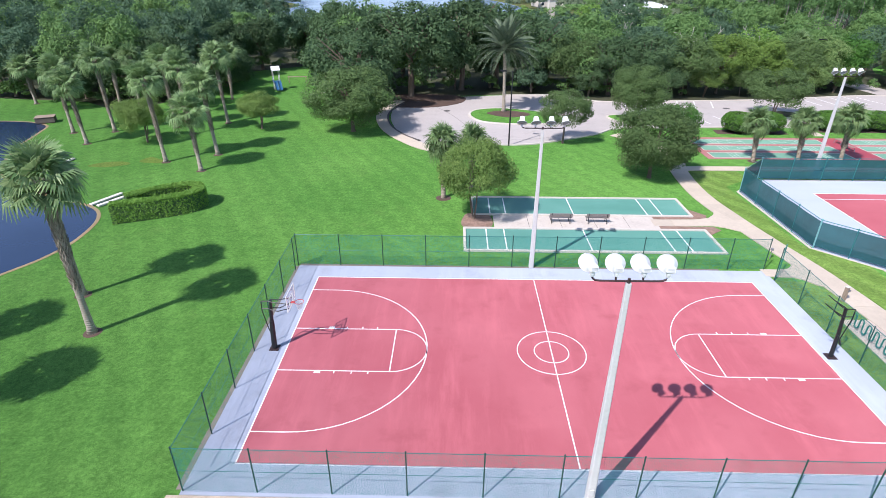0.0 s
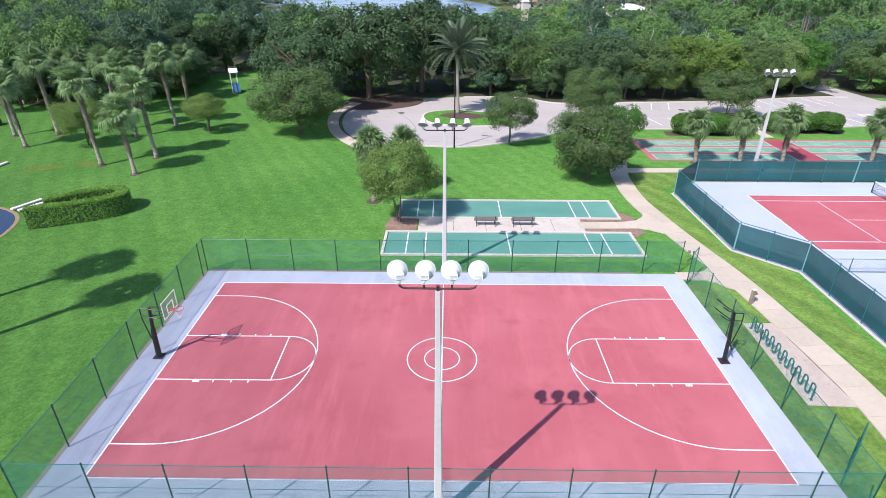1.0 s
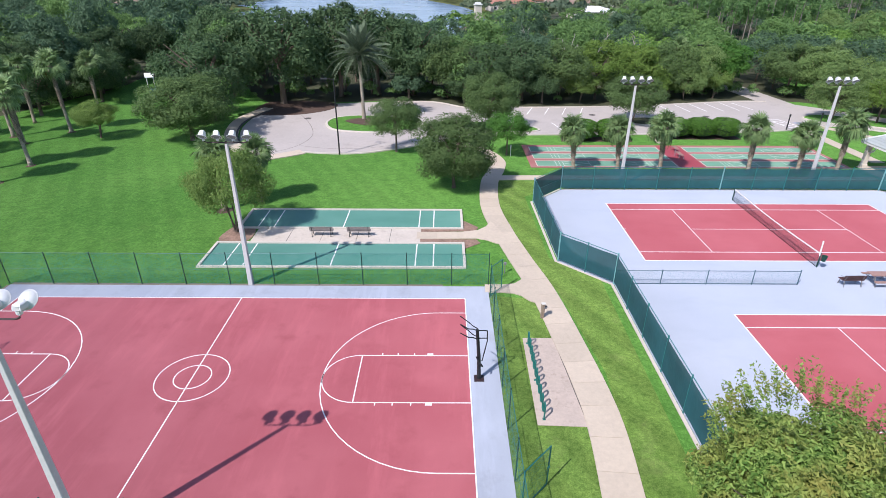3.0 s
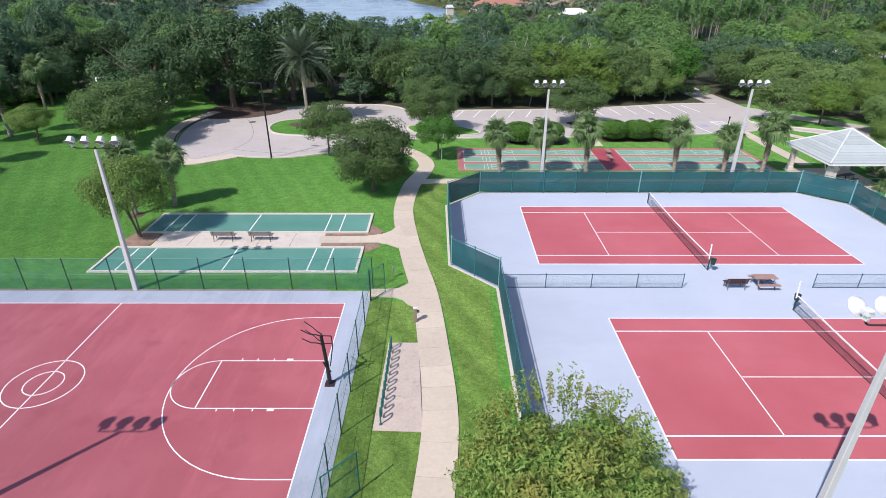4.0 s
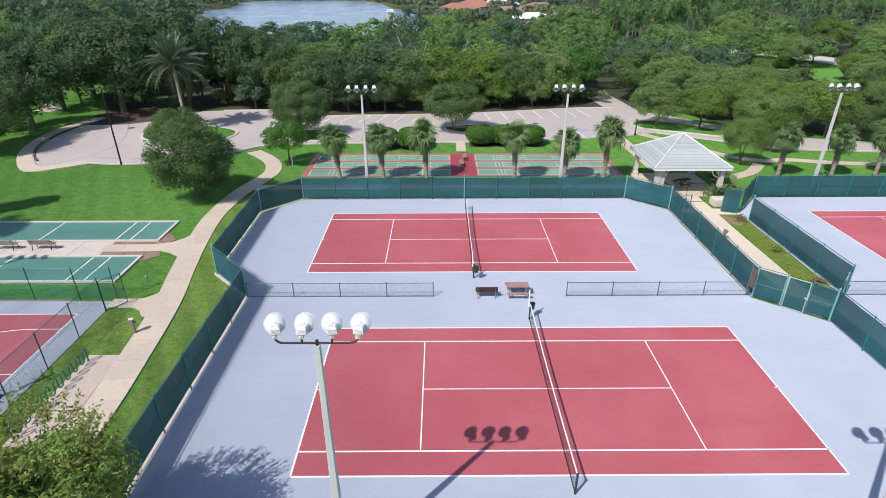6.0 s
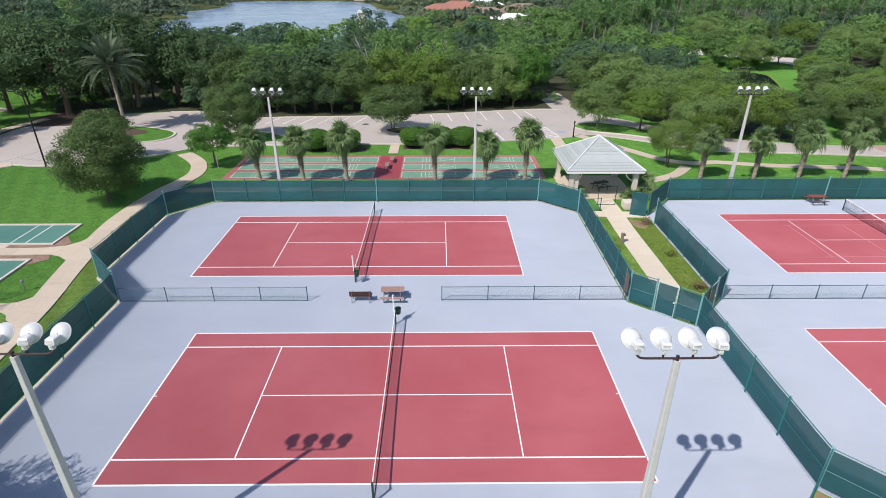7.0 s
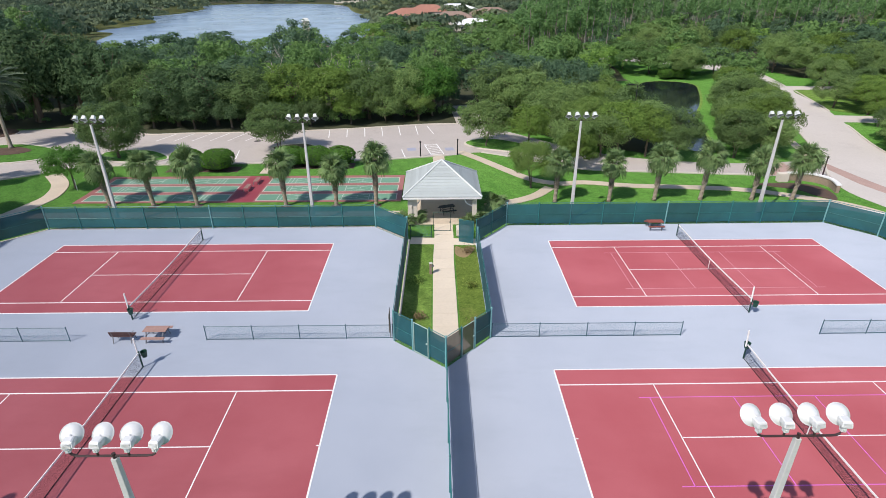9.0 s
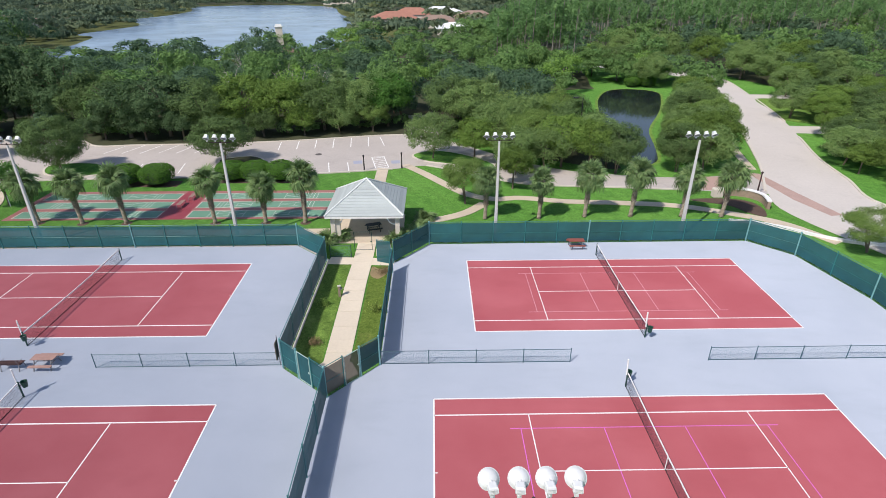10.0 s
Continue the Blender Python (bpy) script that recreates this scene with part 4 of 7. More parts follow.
# ---- shuffleboard ----
shuffle = structure("shuffleboard_base", Shape().prism([(-20.4, 33.7), (14.1, 33.7), (14.1, 42.2), (-20.4, 42.2)], -0.05, 0.04), RED_BASE, "brick-red painted base of six shuffleboard lanes", "court slab")
for x0, x1 in ((-19.7, -4.4), (-1.4, 13.6)):
    for y0 in (34.15, 36.85, 39.5):
        part("green_lane", Shape().prism([(x0, y0), (x1, y0), (x1, y0 + 1.85), (x0, y0 + 1.85)], 0.0, 0.045), GREEN_FADED, shuffle, "green shuffleboard lane")
        yc = y0 + 0.925
        for y in (y0, y0 + 1.85):
            stripe(shuffle, (x0, y), (x1, y), 0.07, 0, 0.053, BORDER_LINE)
        for end, s in ((x0, 1), (x1, -1)):
            stripe(shuffle, (end + s * 0.05, y0), (end + s * 0.05, y0 + 1.85), 0.10, 0, 0.054, BORDER_LINE)
            for d in (2.2, 2.6, 3.0, 5.9):
                stripe(shuffle, (end + s * d, y0 + 0.05), (end + s * d, y0 + 1.8), 0.06, 0, 0.049, SOFT_LINE)
            stripe(shuffle, (end + s * 3.0, yc), (end + s * 3.6, yc), 0.05, 0, 0.048, SOFT_LINE)
            stripe(shuffle, (end + s * 3.1, y0 + 0.15), (end + s * 5.8, yc), 0.05, 0, 0.050, SOFT_LINE)
            stripe(shuffle, (end + s * 3.1, y0 + 1.7), (end + s * 5.8, yc), 0.05, 0, 0.051, SOFT_LINE)
            stripe(shuffle, (end + s * 4.3, y0 + 0.5), (end + s * 4.3, y0 + 1.35), 0.05, 0, 0.052, SOFT_LINE)
part("centre_band", Shape().prism([(-4.25, 33.72), (-1.55, 33.72), (-1.55, 42.18), (-4.25, 42.18)], 0.0, 0.044), DEEP_RED, shuffle, "deep red band between the lanes")
for poly, where in (([(-15.2, 43.9), (-6.4, 43.9), (-6.4, 46.0), (-15.0, 45.8)], "under clipped shrubs"),
                    ([(-1.85, 45.0), (7.6, 45.0), (7.6, 47.2), (-1.85, 46.6)], "under a row of shrubs by the lot")):
    structure("mulch_bed", Shape().prism(poly, -0.05, 0.03), MULCH, "dark mulch bed " + where, "mulch bed")

# ---- planted strip between the enclosures ----
structure("garden_grass", Shape().prism([(15.2, 9.4), (17.0, 8.2), (17.4, 9.6), (17.5, 23.2), (15.5, 23.2)], -0.05, 0.02), STRIP_LAWN, "shaded grass strip beside the cream walk", "grass strip")
structure("garden_grass", Shape().prism([(19.4, 9.6), (19.9, 8.4), (21.2, 9.5), (21.4, 22.8), (19.4, 22.8)], -0.05, 0.02), GARDEN_GRASS, "patchy yellowing grass beside the cream walk", "grass strip")
structure("bare_patch", Shape().prism(smooth([(19.45, 21.2), (20.2, 20.6), (20.9, 21.6), (21.1, 22.6), (20.2, 22.3), (19.5, 22.7)], 5, True), -0.05, 0.028), SAND, "bare sandy patch in the grass", "bare soil")

for pts in ([(-86.2, 29.4), (-84, 29.2), (-82.2, 30.2), (-83.4, 31.0), (-85.4, 30.6)], [(-81.6, 31.0), (-79.4, 30.6), (-78.2, 31.0), (-79.8, 31.9), (-81.2, 32.6)]):
    structure("bare_patch", Shape().prism(smooth(pts, 5, True), -0.05, 0.010), PATCHY, "worn yellowish scrape in the lawn", "bare soil")


# ---- fences ----
def fence(name, label, points, height, spacing, mats, group="", mid=True, post_r=0.035, rail_r=0.024, even=True, back_legs=(), corner=False):
    """Posts, rails and panels along a line. Panels are parts of their own, drawn in their own x and z. A wind screen hangs
    between a gap over the ground and the top rail. even=False keeps the spacing and leaves a short last bay; back_legs are set out from their far end."""
    post_mat, rail_mat, cloth = mats
    root = thing(name, label, "fence", None, group)
    screened = cloth in (SCREEN, SCREEN_BROWN)
    post = Shape().tube([(0, 0, 0), (0, 0, height + 0.05)], post_r, 8).lathe([(post_r * 1.25, 0.0), (post_r * 1.2, 0.04), (0.0, 0.08)], 8, (0, 0, height + 0.03)).mesh("post", post_mat)
    stout = Shape().tube([(0, 0, 0), (0, 0, height + 0.06)], post_r * 1.5, 10).lathe([(post_r * 1.8, 0.0), (post_r * 1.7, 0.05), (0.0, 0.1)], 10, (0, 0, height + 0.03)).mesh("post", PALE_TEAL if corner else post_mat)
    done = {}
    low, high = (0.24, height - 0.13) if screened else (0.05, height - 0.01)
    for leg, (a, b) in enumerate(zip(points, points[1:])):
        a, b = Vector(a), Vector(b)
        run = b - a
        turn = math.atan2(run.y, run.x)
        if even:
            count = max(1, round(run.length / spacing))
            cuts = [run.length * i / count for i in range(count + 1)]
        else:
            cuts = [spacing * i for i in range(int(run.length / spacing) + 1)] + [run.length]
            if leg in back_legs:
                cuts = [run.length - c for c in cuts[::-1]]
        for i, (c0, c1) in enumerate(zip(cuts, cuts[1:])):
            step = c1 - c0
            key = round(step, 3)
            if key not in done:
                rails = [Shape().tube([(0, 0, z), (step, 0, z)], rail_r if z > 2 or height < 2 else rail_r * 0.6, 6).mesh("rail", rail_mat) for z in ((height,) + ((height * 0.5,) if mid else (0.12,)))]
                nx = 6
                sheet = Shape()
                sheet.add([(step * i / nx, 0.025 + 0.02 * math.sin(3.1 * i) * (0 < i < nx), z + (0.012 * math.sin(5.3 * i + z) if screened else 0)) for i in range(nx + 1) for z in (low, height * 0.5, high)],
                          [(3 * i + k, 3 * i + 3 + k, 3 * i + 4 + k, 3 * i + 1 + k) for i in range(nx) for k in (0, 1)])
                bare = [Shape().add([(0, 0.012, z0), (step, 0.012, z0), (step, 0.012, z1), (0, 0.012, z1)], [(0, 1, 2, 3)]).mesh("wire_edge", LINK_GREY) for z0, z1 in ((0.04, low), (high, height - 0.01)) if screened]
                done[key] = (rails, sheet.mesh("panel", cloth), bare)
            rails, sheet, bare = done[key]
            at = a + run.normalized() * c0
            m = pose(at.x, at.y, 0.0, 0, 0, math.degrees(turn))
            part("post", stout if corner and i == 0 else post, None, root, "", m)
            for rail in rails:
                part("rail", rail, None, root, "", m)
            part("mesh_panel", sheet, None, root, "", m)
            for edge_mesh in bare:
                part("wire_edge", edge_mesh, None, root, "", m)
    at = Vector(points[-1])
    part("post", stout if corner else post, None, root, "", pose(at.x, at.y, 0))
    return root


def gate(label, a, b, height, mats, swing=0.0, leaf=True):
    """A framed gate leaf between a and b, swung open about a by swing degrees."""
    post_mat, frame_mat, cloth = mats
    a, b = Vector(a), Vector(b)
    run = b - a
    wide = run.length
    root = thing("gate", label, "gate", pose(a.x, a.y, 0, 0, 0, math.degrees(math.atan2(run.y, run.x)) + swing))
    for x in (0.04, wide - 0.04):
        part("stile", Shape().tube([(x, 0, 0.06), (x, 0, height)], 0.03, 6), frame_mat, root)
    for z in (0.08, height):
        part("gate_rail", Shape().tube([(0.04, 0, z), (wide - 0.04, 0, z)], 0.026, 6), frame_mat, root)
    part("latch", Shape().box((wide - 0.1, -0.04, height * 0.5), (0.14, 0.06, 0.1)), frame_mat, root)
    if cloth:
        part("mesh_panel", Shape().add([(0.06, 0.02, 0.1), (wide - 0.06, 0.02, 0.1), (wide - 0.06, 0.02, height - 0.04), (0.06, 0.02, height - 0.04)], [(0, 1, 2, 3)]), cloth, root)
    return root


GREEN_SET = (DARK_POST, GREEN_POST, LINK)
fence("chain_link_fence", "green chain-link fence round the basketball court", [(-26.75, -9.72), (-58.62, -9.68), (-58.82, 8.85), (-26.75, 8.95)], 2.36, 2.96, GREEN_SET, post_r=0.03, rail_r=0.018, even=False, back_legs=(0,))
fence("chain_link_fence", "green chain-link fence beside the bicycle racks", [(-26.75, -9.72), (-26.75, 7.5)], 2.36, 3.05, GREEN_SET, post_r=0.03, rail_r=0.018)
gate("green chain-link gate standing open at the court corner", (-26.75, 7.5), (-26.75, 8.9), 2.2, (DARK_POST, GREEN_POST, LINK), -38)
gate("green chain-link gate leaf folded against the court fence", (-26.7, -8.3), (-25.3, -7.2), 2.2, (DARK_POST, GREEN_POST, LINK), 8)
SCREEN_SET = (TEAL_POST, TEAL_POST, SCREEN)
H = 2.3
fence("screened_fence", "tall tennis fence with teal wind screen on the footpath side", [(-18.32, -12), (-18.3, 9.12), (-21.45, 12.35), (-21.62, 23.75), (-18.52, 26.95)], H, 3.0, SCREEN_SET, post_r=0.04, corner=True)
fence("screened_fence", "tall tennis fence with teal wind screen before the shuffleboard", [(-18.52, 26.95), (-3.2, 26.97), (12.1, 27.0)], H, 3.05, SCREEN_SET, post_r=0.04, corner=True)
fence("screened_fence", "screened tennis fence along the garden walk", [(12.1, 27.0), (15.24, 24.02), (15.05, 8.87)], H, 3.0, SCREEN_SET, post_r=0.04, corner=True)
fence("screened_fence", "angled screened fence with a sun-browned panel at the gates", [(15.05, 8.87), (16.3, 7.8)], H, 3.0, SCREEN_SET, post_r=0.04, corner=True)
fence("screened_fence", "screened fence panel at the meeting of two enclosures", [(17.35, 6.9), (18.35, 6.02)], H, 3.0, SCREEN_SET, post_r=0.04)
fence("screened_fence", "browned screened fence panel beside a gate", [(18.35, 6.02), (19.3, 7.02)], H, 3.0, (TEAL_POST, TEAL_POST, SCREEN_BROWN), post_r=0.04)
fence("screened_fence", "screened fence dividing the two tennis enclosures", [(18.35, 6.02), (18.37, -5.85)], H, 3.0, SCREEN_SET, post_r=0.04, corner=True)
fence("screened_fence", "angled screened fence at the near end of the divider", [(18.37, -5.85), (21.5, -9.0), (21.5, -12)], H, 3.0, SCREEN_SET, post_r=0.04)
fence("screened_fence", "angled screened fence meeting the divider near a sandy wedge", [(18.37, -5.85), (15.2, -9.0), (15.2, -12)], H, 3.0, SCREEN_SET, post_r=0.04)
fence("screened_fence", "screened fence between the garden walk and a court", [(20.2, 7.95), (21.3, 9.05), (21.32, 21.6)], H, 3.0, SCREEN_SET, post_r=0.04, corner=True)
fence("screened_fence", "screened fence corner next to the pavilion", [(21.32, 23.3), (24.45, 27.15)], H, 2.6, SCREEN_SET, post_r=0.04)
fence("screened_fence", "tall teal screened fence before the sabal palms", [(24.45, 27.15), (39.6, 27.2), (54.9, 27.3)], H, 3.05, SCREEN_SET, post_r=0.04, corner=True)
fence("screened_fence", "teal screened fence at the road side", [(54.9, 27.3), (57.8, 24.1), (59.3, 16.5), (59.4, -12)], H, 3.2, SCREEN_SET, post_r=0.04, corner=True)
PALE_SET = (PALE_POST, PALE_POST, SCREEN)
gate("screened court gate with pale steel frame", (16.35, 7.76), (17.3, 6.94), 2.2, PALE_SET)
gate("screened court gate with a browned panel", (19.34, 7.06), (20.16, 7.9), 2.2, (PALE_POST, PALE_POST, SCREEN_BROWN))
gate("teal screened gate leaf standing open", (21.1, 23.2), (19.8, 23.7), 2.2, SCREEN_SET, 0)
gate("plain steel garden gate standing ajar", (17.5, 26.0), (19.2, 26.0), 1.9, (DARK_POST, DARK_POST, None), 0)
fence("chain_link_fence", "low dark chain-link fence across the garden walk", [(15.5, 24.6), (17.4, 24.6)], 1.2, 2.0, (DARK_POST, DARK_POST, LINK_GREY), mid=False)
LOW_SET = (LOW_POST, LOW_POST, LINK_GREY)
for x0, x1 in ((-18.25, -5.97), (2.85, 14.95), (21.4, 33.8), (43.0, 55.3)):
    fence("low_fence", "waist-high chain-link divider between two courts", [(x0, 9.11), (x1, 9.11)], 1.09, 3.05, LOW_SET, group="court dividers", mid=False, post_r=0.03, rail_r=0.021)
fence_foot = structure("fence_foot", Shape().ribbon([(-18.42, -12), (-18.4, 9.15), (-21.6, 12.4), (-21.77, 23.8), (-18.6, 27.1), (12.2, 27.12), (15.4, 24.1), (15.18, 8.95)], 0.18, -0.05, 0.045), PAD, "low concrete footing under the tennis fence", "footing")


# ---- floodlight poles ----
def flood_mesh(aim, centre, box_at):
    """One floodlight: reflector dish, glass, ballast housing with a louvred panel, and yoke, aimed along +y and down by aim degrees.
    box_at places the housing over the yoke; without it the housing sits on the dish's axis."""
    prof = [(0.0, -0.20), (0.09, -0.197), (0.18, -0.175), (0.27, -0.115), (0.335, -0.04), (0.355, 0.0), (0.378, 0.004), (0.378, -0.012), (0.358, -0.02)]
    tip = Euler((radians(-90 - aim), 0, 0)).to_matrix()
    aimed = lambda p: tuple(tip @ (Vector(p) * 0.82) + Vector(centre))
    dish, glass, housing, yoke, louvre = Shape().lathe(prof, 24), Shape().lathe([(0.0, 0.012), (0.345, 0.0)], 24), Shape(), Shape(), Shape()
    ring = lambda w, d, y, zz: [(-w, y - d, zz), (w, y - d, zz), (w, y + d, zz), (-w, y + d, zz)]
    shell = [(4 * k + i, 4 * k + (i + 1) % 4, 4 * k + 4 + (i + 1) % 4, 4 * k + 4 + i) for k in range(3) for i in range(4)] + [(12, 13, 14, 15)]
    if box_at:
        x, y, z = box_at
        body = [ring(0.13, 0.145, 0.0, -0.10), ring(0.14, 0.155, 0.0, -0.055), ring(0.13, 0.13, 0.02, 0.07), ring(0.095, 0.095, 0.02, 0.095)]
        housing.add([(x + p[0], y + p[1], z + p[2]) for p in sum(body, [])], shell + [(3, 2, 1, 0)])
        housing.tube([(x, y + 0.1, z + 0.02), (x * 0.5, centre[1] - 0.12, centre[2] + 0.08)], 0.055, 10)
        for k in range(4):
            louvre.box((x, y - 0.157 + 0.006 * k, z - 0.075 + 0.038 * k), (0.20, 0.016, 0.020))
        yoke.tube([(x - 0.13, y, z + 0.02), (x - 0.11, y - 0.02, z - 0.14), (0, 0, 0.09), (x + 0.11, y - 0.02, z - 0.14), (x + 0.13, y, z + 0.02)], 0.024, 6)
    else:
        body = [ring(0.19, 0.19, 0.0, -0.14), ring(0.18, 0.18, 0.0, -0.24), ring(0.145, 0.145, 0.0, -0.46), ring(0.11, 0.11, 0.0, -0.49)]
        housing.add([aimed(p) for p in sum(body, [])], shell)
        for k in range(4):
            louvre.box(aimed((0.0, 0.16 - 0.008 * k, -0.24 - 0.05 * k)), (0.22, 0.03, 0.018), 0.0, radians(-90 - aim))
        yoke.tube([(-0.2, centre[1], centre[2]), (-0.16, 0.02, 0.14), (0, 0, 0.10), (0.16, 0.02, 0.14), (0.2, centre[1], centre[2])], 0.022, 6)
    for sh in (dish, glass):
        sh.v = [aimed(p) for p in sh.v]
    yoke.box((0, 0, 0.06), (0.12, 0.12, 0.15)).tube([(0, -0.08, 0.08), (0, -0.055, 0.08)], 0.03, 8)
    return dish.mesh("dish", LAMP_WHITE, True), glass.mesh("lamp_glass", LAMP_GLASS, True), housing.mesh("housing", LAMP_WHITE), yoke.mesh("yoke", LAMP_WHITE), louvre.mesh("louvre", LAMP_GREY)


FLOOD_NEAR = flood_mesh(44, (0.0, 0.38, 0.24), (0.03, 0.07, 0.25))
FLOOD_FAR = flood_mesh(52, (0.0, 0.14, 0.26), None)


def light_pole(x, y, face, label, bar_z, rise, flood, half=1.14):
    """face: degrees by which the lamps are turned from +y; rise: height of the lamp feet over the crossbar."""
    root = thing("floodlight_pole", label, "floodlight pole", pose(x, y, 0, 0, 0, face), "court floodlights")
    pole, h, b = Shape(), bar_z - 0.07, bar_z
    rings = [(0.160, 0.0), (0.140, 2.5), (0.119, 5.0), (0.098, 7.5), (0.078, h)]
    for (r0, z0), (r1, z1) in zip(rings, rings[1:]):
        ring = lambda r, z: [(a, b, z) for a, b in ((-r, -r * 0.8), (-r * 0.8, -r), (r * 0.8, -r), (r, -r * 0.8), (r, r * 0.8), (r * 0.8, r), (-r * 0.8, r), (-r, r * 0.8))]
        pole.add(ring(r0, z0) + ring(r1, z1), [(k, (k + 1) % 8, 8 + (k + 1) % 8, 8 + k) for k in range(8)] + [tuple(range(8, 16))])
    part("pole", pole, POLE, root)
    part("access_cover", Shape().box((0, -0.17, 0.9), (0.14, 0.04, 0.3)), LAMP_GREY, root)
    tip = b + max(0.12, rise + 0.02)
    bend = [(0.24, 0.004), (0.12, 0.02), (0.04, 0.07), (0.005, 0.14)]
    bar = Shape().tube([(-half, 0, tip)] + [(-half + u, 0, b + v) for u, v in reversed(bend)] + [(0, 0, b)] + [(half - u, 0, b + v) for u, v in bend] + [(half, 0, tip)], 0.034, 8)
    bar.tube([(-half * 0.36, 0, b), (-half * 0.36, 0, tip)], 0.032, 8).tube([(half * 0.36, 0, b), (half * 0.36, 0, tip)], 0.032, 8).tube([(0, 0, b - 0.14), (0, 0, b + 0.09)], 0.05, 8)
    part("crossbar", bar, RUSTY, root)
    for i, dx in enumerate((-half, -half * 0.36, half * 0.36, half)):
        lamp = part("floodlight", flood[0], None, root, "white enamelled floodlight", pose(dx, 0, b + rise, 0, 0, (10, -5, 4, -8)[i]))
        for piece, mesh in zip(("lamp_glass", "housing", "yoke", "louvre"), flood[1:]):
            part(piece, mesh, None, lamp)


for x, y, bar_z, where in ((-42.73, -9.92, 10.04, "beside the basketball court"), (-8.88, -9.62, 9.98, "before a tennis court"), (9.23, -9.65, 9.75, "before a tennis court"), (27.56, -9.52, 10.04, "before a tennis court"),
                           (45.6, -9.6, 9.95, "before a tennis court")):
    light_pole(x, y, 0, "square concrete pole with four white floodlights " + where, bar_z, 0.17, FLOOD_NEAR)
for x, y, where in ((-42.66, 8.97, "behind the basketball court"), (-12.5, 28.0, "behind the screened fence"), (6.05, 28.2, "behind the screened fence"), (30.85, 28.4, "among sabal palms"), (49.0, 28.4, "among sabal palms")):
    light_pole(x, y, 180, "square concrete pole with four white floodlights " + where, 9.72, 0.10, FLOOD_FAR, 1.3 if x < -40 else 1.14)


# ---- basketball hoops ----
def hoop(x, y, face, label, board):
    root = thing("basketball_hoop", label, "basketball hoop", pose(x, y, 0.05, 0, 0, face))
    post = Shape().tube([(0, 0, 0), (0.05, 0, 1.4), (0.18, 0, 3.05)], [0.11, 0.095, 0.08], 10)
    part("post", post, BLACK, root)
    if board:
        part("pad_sleeve", Shape().tube([(0, 0, 0.06), (0.05, 0, 1.4), (0.08, 0, 1.8)], [0.15, 0.135, 0.12], 10), BLACK, root, "worn black padding sleeve")
    part("foot_plate", Shape().box((0, 0, 0.02), (0.5, 0.5, 0.04)), RUSTY, root)
    for k, z in enumerate((3.05, 2.55)):
        for s in (-1, 1):
            drop = 0.42 if z > 3 else 0.18
            ends = [(0.12, s * 0.1, z), (0.55, s * 0.16, z - 0.05), (1.22, s * 0.32, z - drop + 0.42)] if board else [(0.14, s * 0.08, z), (0.40, s * 0.14, z + 0.14), (0.62, s * 0.3, z + 0.26), (1.02, s * 0.36, z + 0.56)]
            part("arm", Shape().tube(ends, 0.028, 6), BLACK, root)
    part("lift_strut", Shape().tube([(-0.32, 0, 3.0), (-0.34, 0, 2.4), (-0.12, 0, 1.15), (0.06, 0, 1.15)], 0.028, 6), BLACK, root)
    part("lift_link", Shape().tube([(-0.32, 0, 3.0), (0.16, 0, 3.02)], 0.028, 6), BLACK, root)
    part("lift_link", Shape().tube([(-0.33, 0, 2.55), (0.14, 0, 2.55)], 0.028, 6), BLACK, root)
    if board:
        edge = Shape()
        for a, b in (((-0.7, 2.8), (0.7, 2.8)), ((-0.7, 3.72), (0.7, 3.72)), ((-0.7, 2.8), (-0.7, 3.72)), ((0.7, 2.8), (0.7, 3.72))):
            edge.tube([(1.26, a[0], a[1]), (1.26, b[0], b[1])], 0.026, 6)
        bd = part("backboard", edge, CLEAR, root, "pale steel backboard frame")
        part("board_sheet", Shape().box((1.26, 0, 3.26), (0.016, 1.36, 0.9)), SHEET, bd)
        box_line = Shape()
        for a, b in (((-0.3, 2.92), (0.3, 2.92)), ((-0.3, 3.37), (0.3, 3.37)), ((-0.3, 2.92), (-0.3, 3.37)), ((0.3, 2.92), (0.3, 3.37))):
            box_line.tube([(1.28, a[0], a[1]), (1.28, b[0], b[1])], 0.022, 4)
        part("target_square", box_line, CLEAR, bd)
        rim = part("rim", Shape().tube([(1.68 + 0.23 * math.cos(k * math.tau / 18), 0.23 * math.sin(k * math.tau / 18), 3.0) for k in range(19)], 0.016, 6).box((1.36, 0, 2.98), (0.2, 0.16, 0.06)), HOOP_RED, root, "red steel rim")
        part("net", Shape().lathe([(0.23, 0.0), (0.19, -0.16), (0.14, -0.3), (0.15, -0.42)], 14, (1.68, 0, 2.99)), WHITE_NET, rim)
    else:
        part("padding_strip", Shape().tube([(-0.14, 0.14, 0.9), (0.02, 0.2, 1.2), (0.18, 0.12, 1.5)], 0.05, 5), BLACK, root)
    return root


SHEET, n_, l_, p_ = nodes_of("clear_acrylic_sheet")
p_.inputs["Base Color"].default_value, p_.inputs["Roughness"].default_value = (0.75, 0.68, 0.70, 1), 0.1
p_.inputs["Alpha"].default_value = 0.15
hoop(-57.68, -0.54, 0, "black basketball post with clear backboard and red rim", True)
hoop(-27.9, -0.54, 180, "black basketball post with bare arms and no backboard", False)


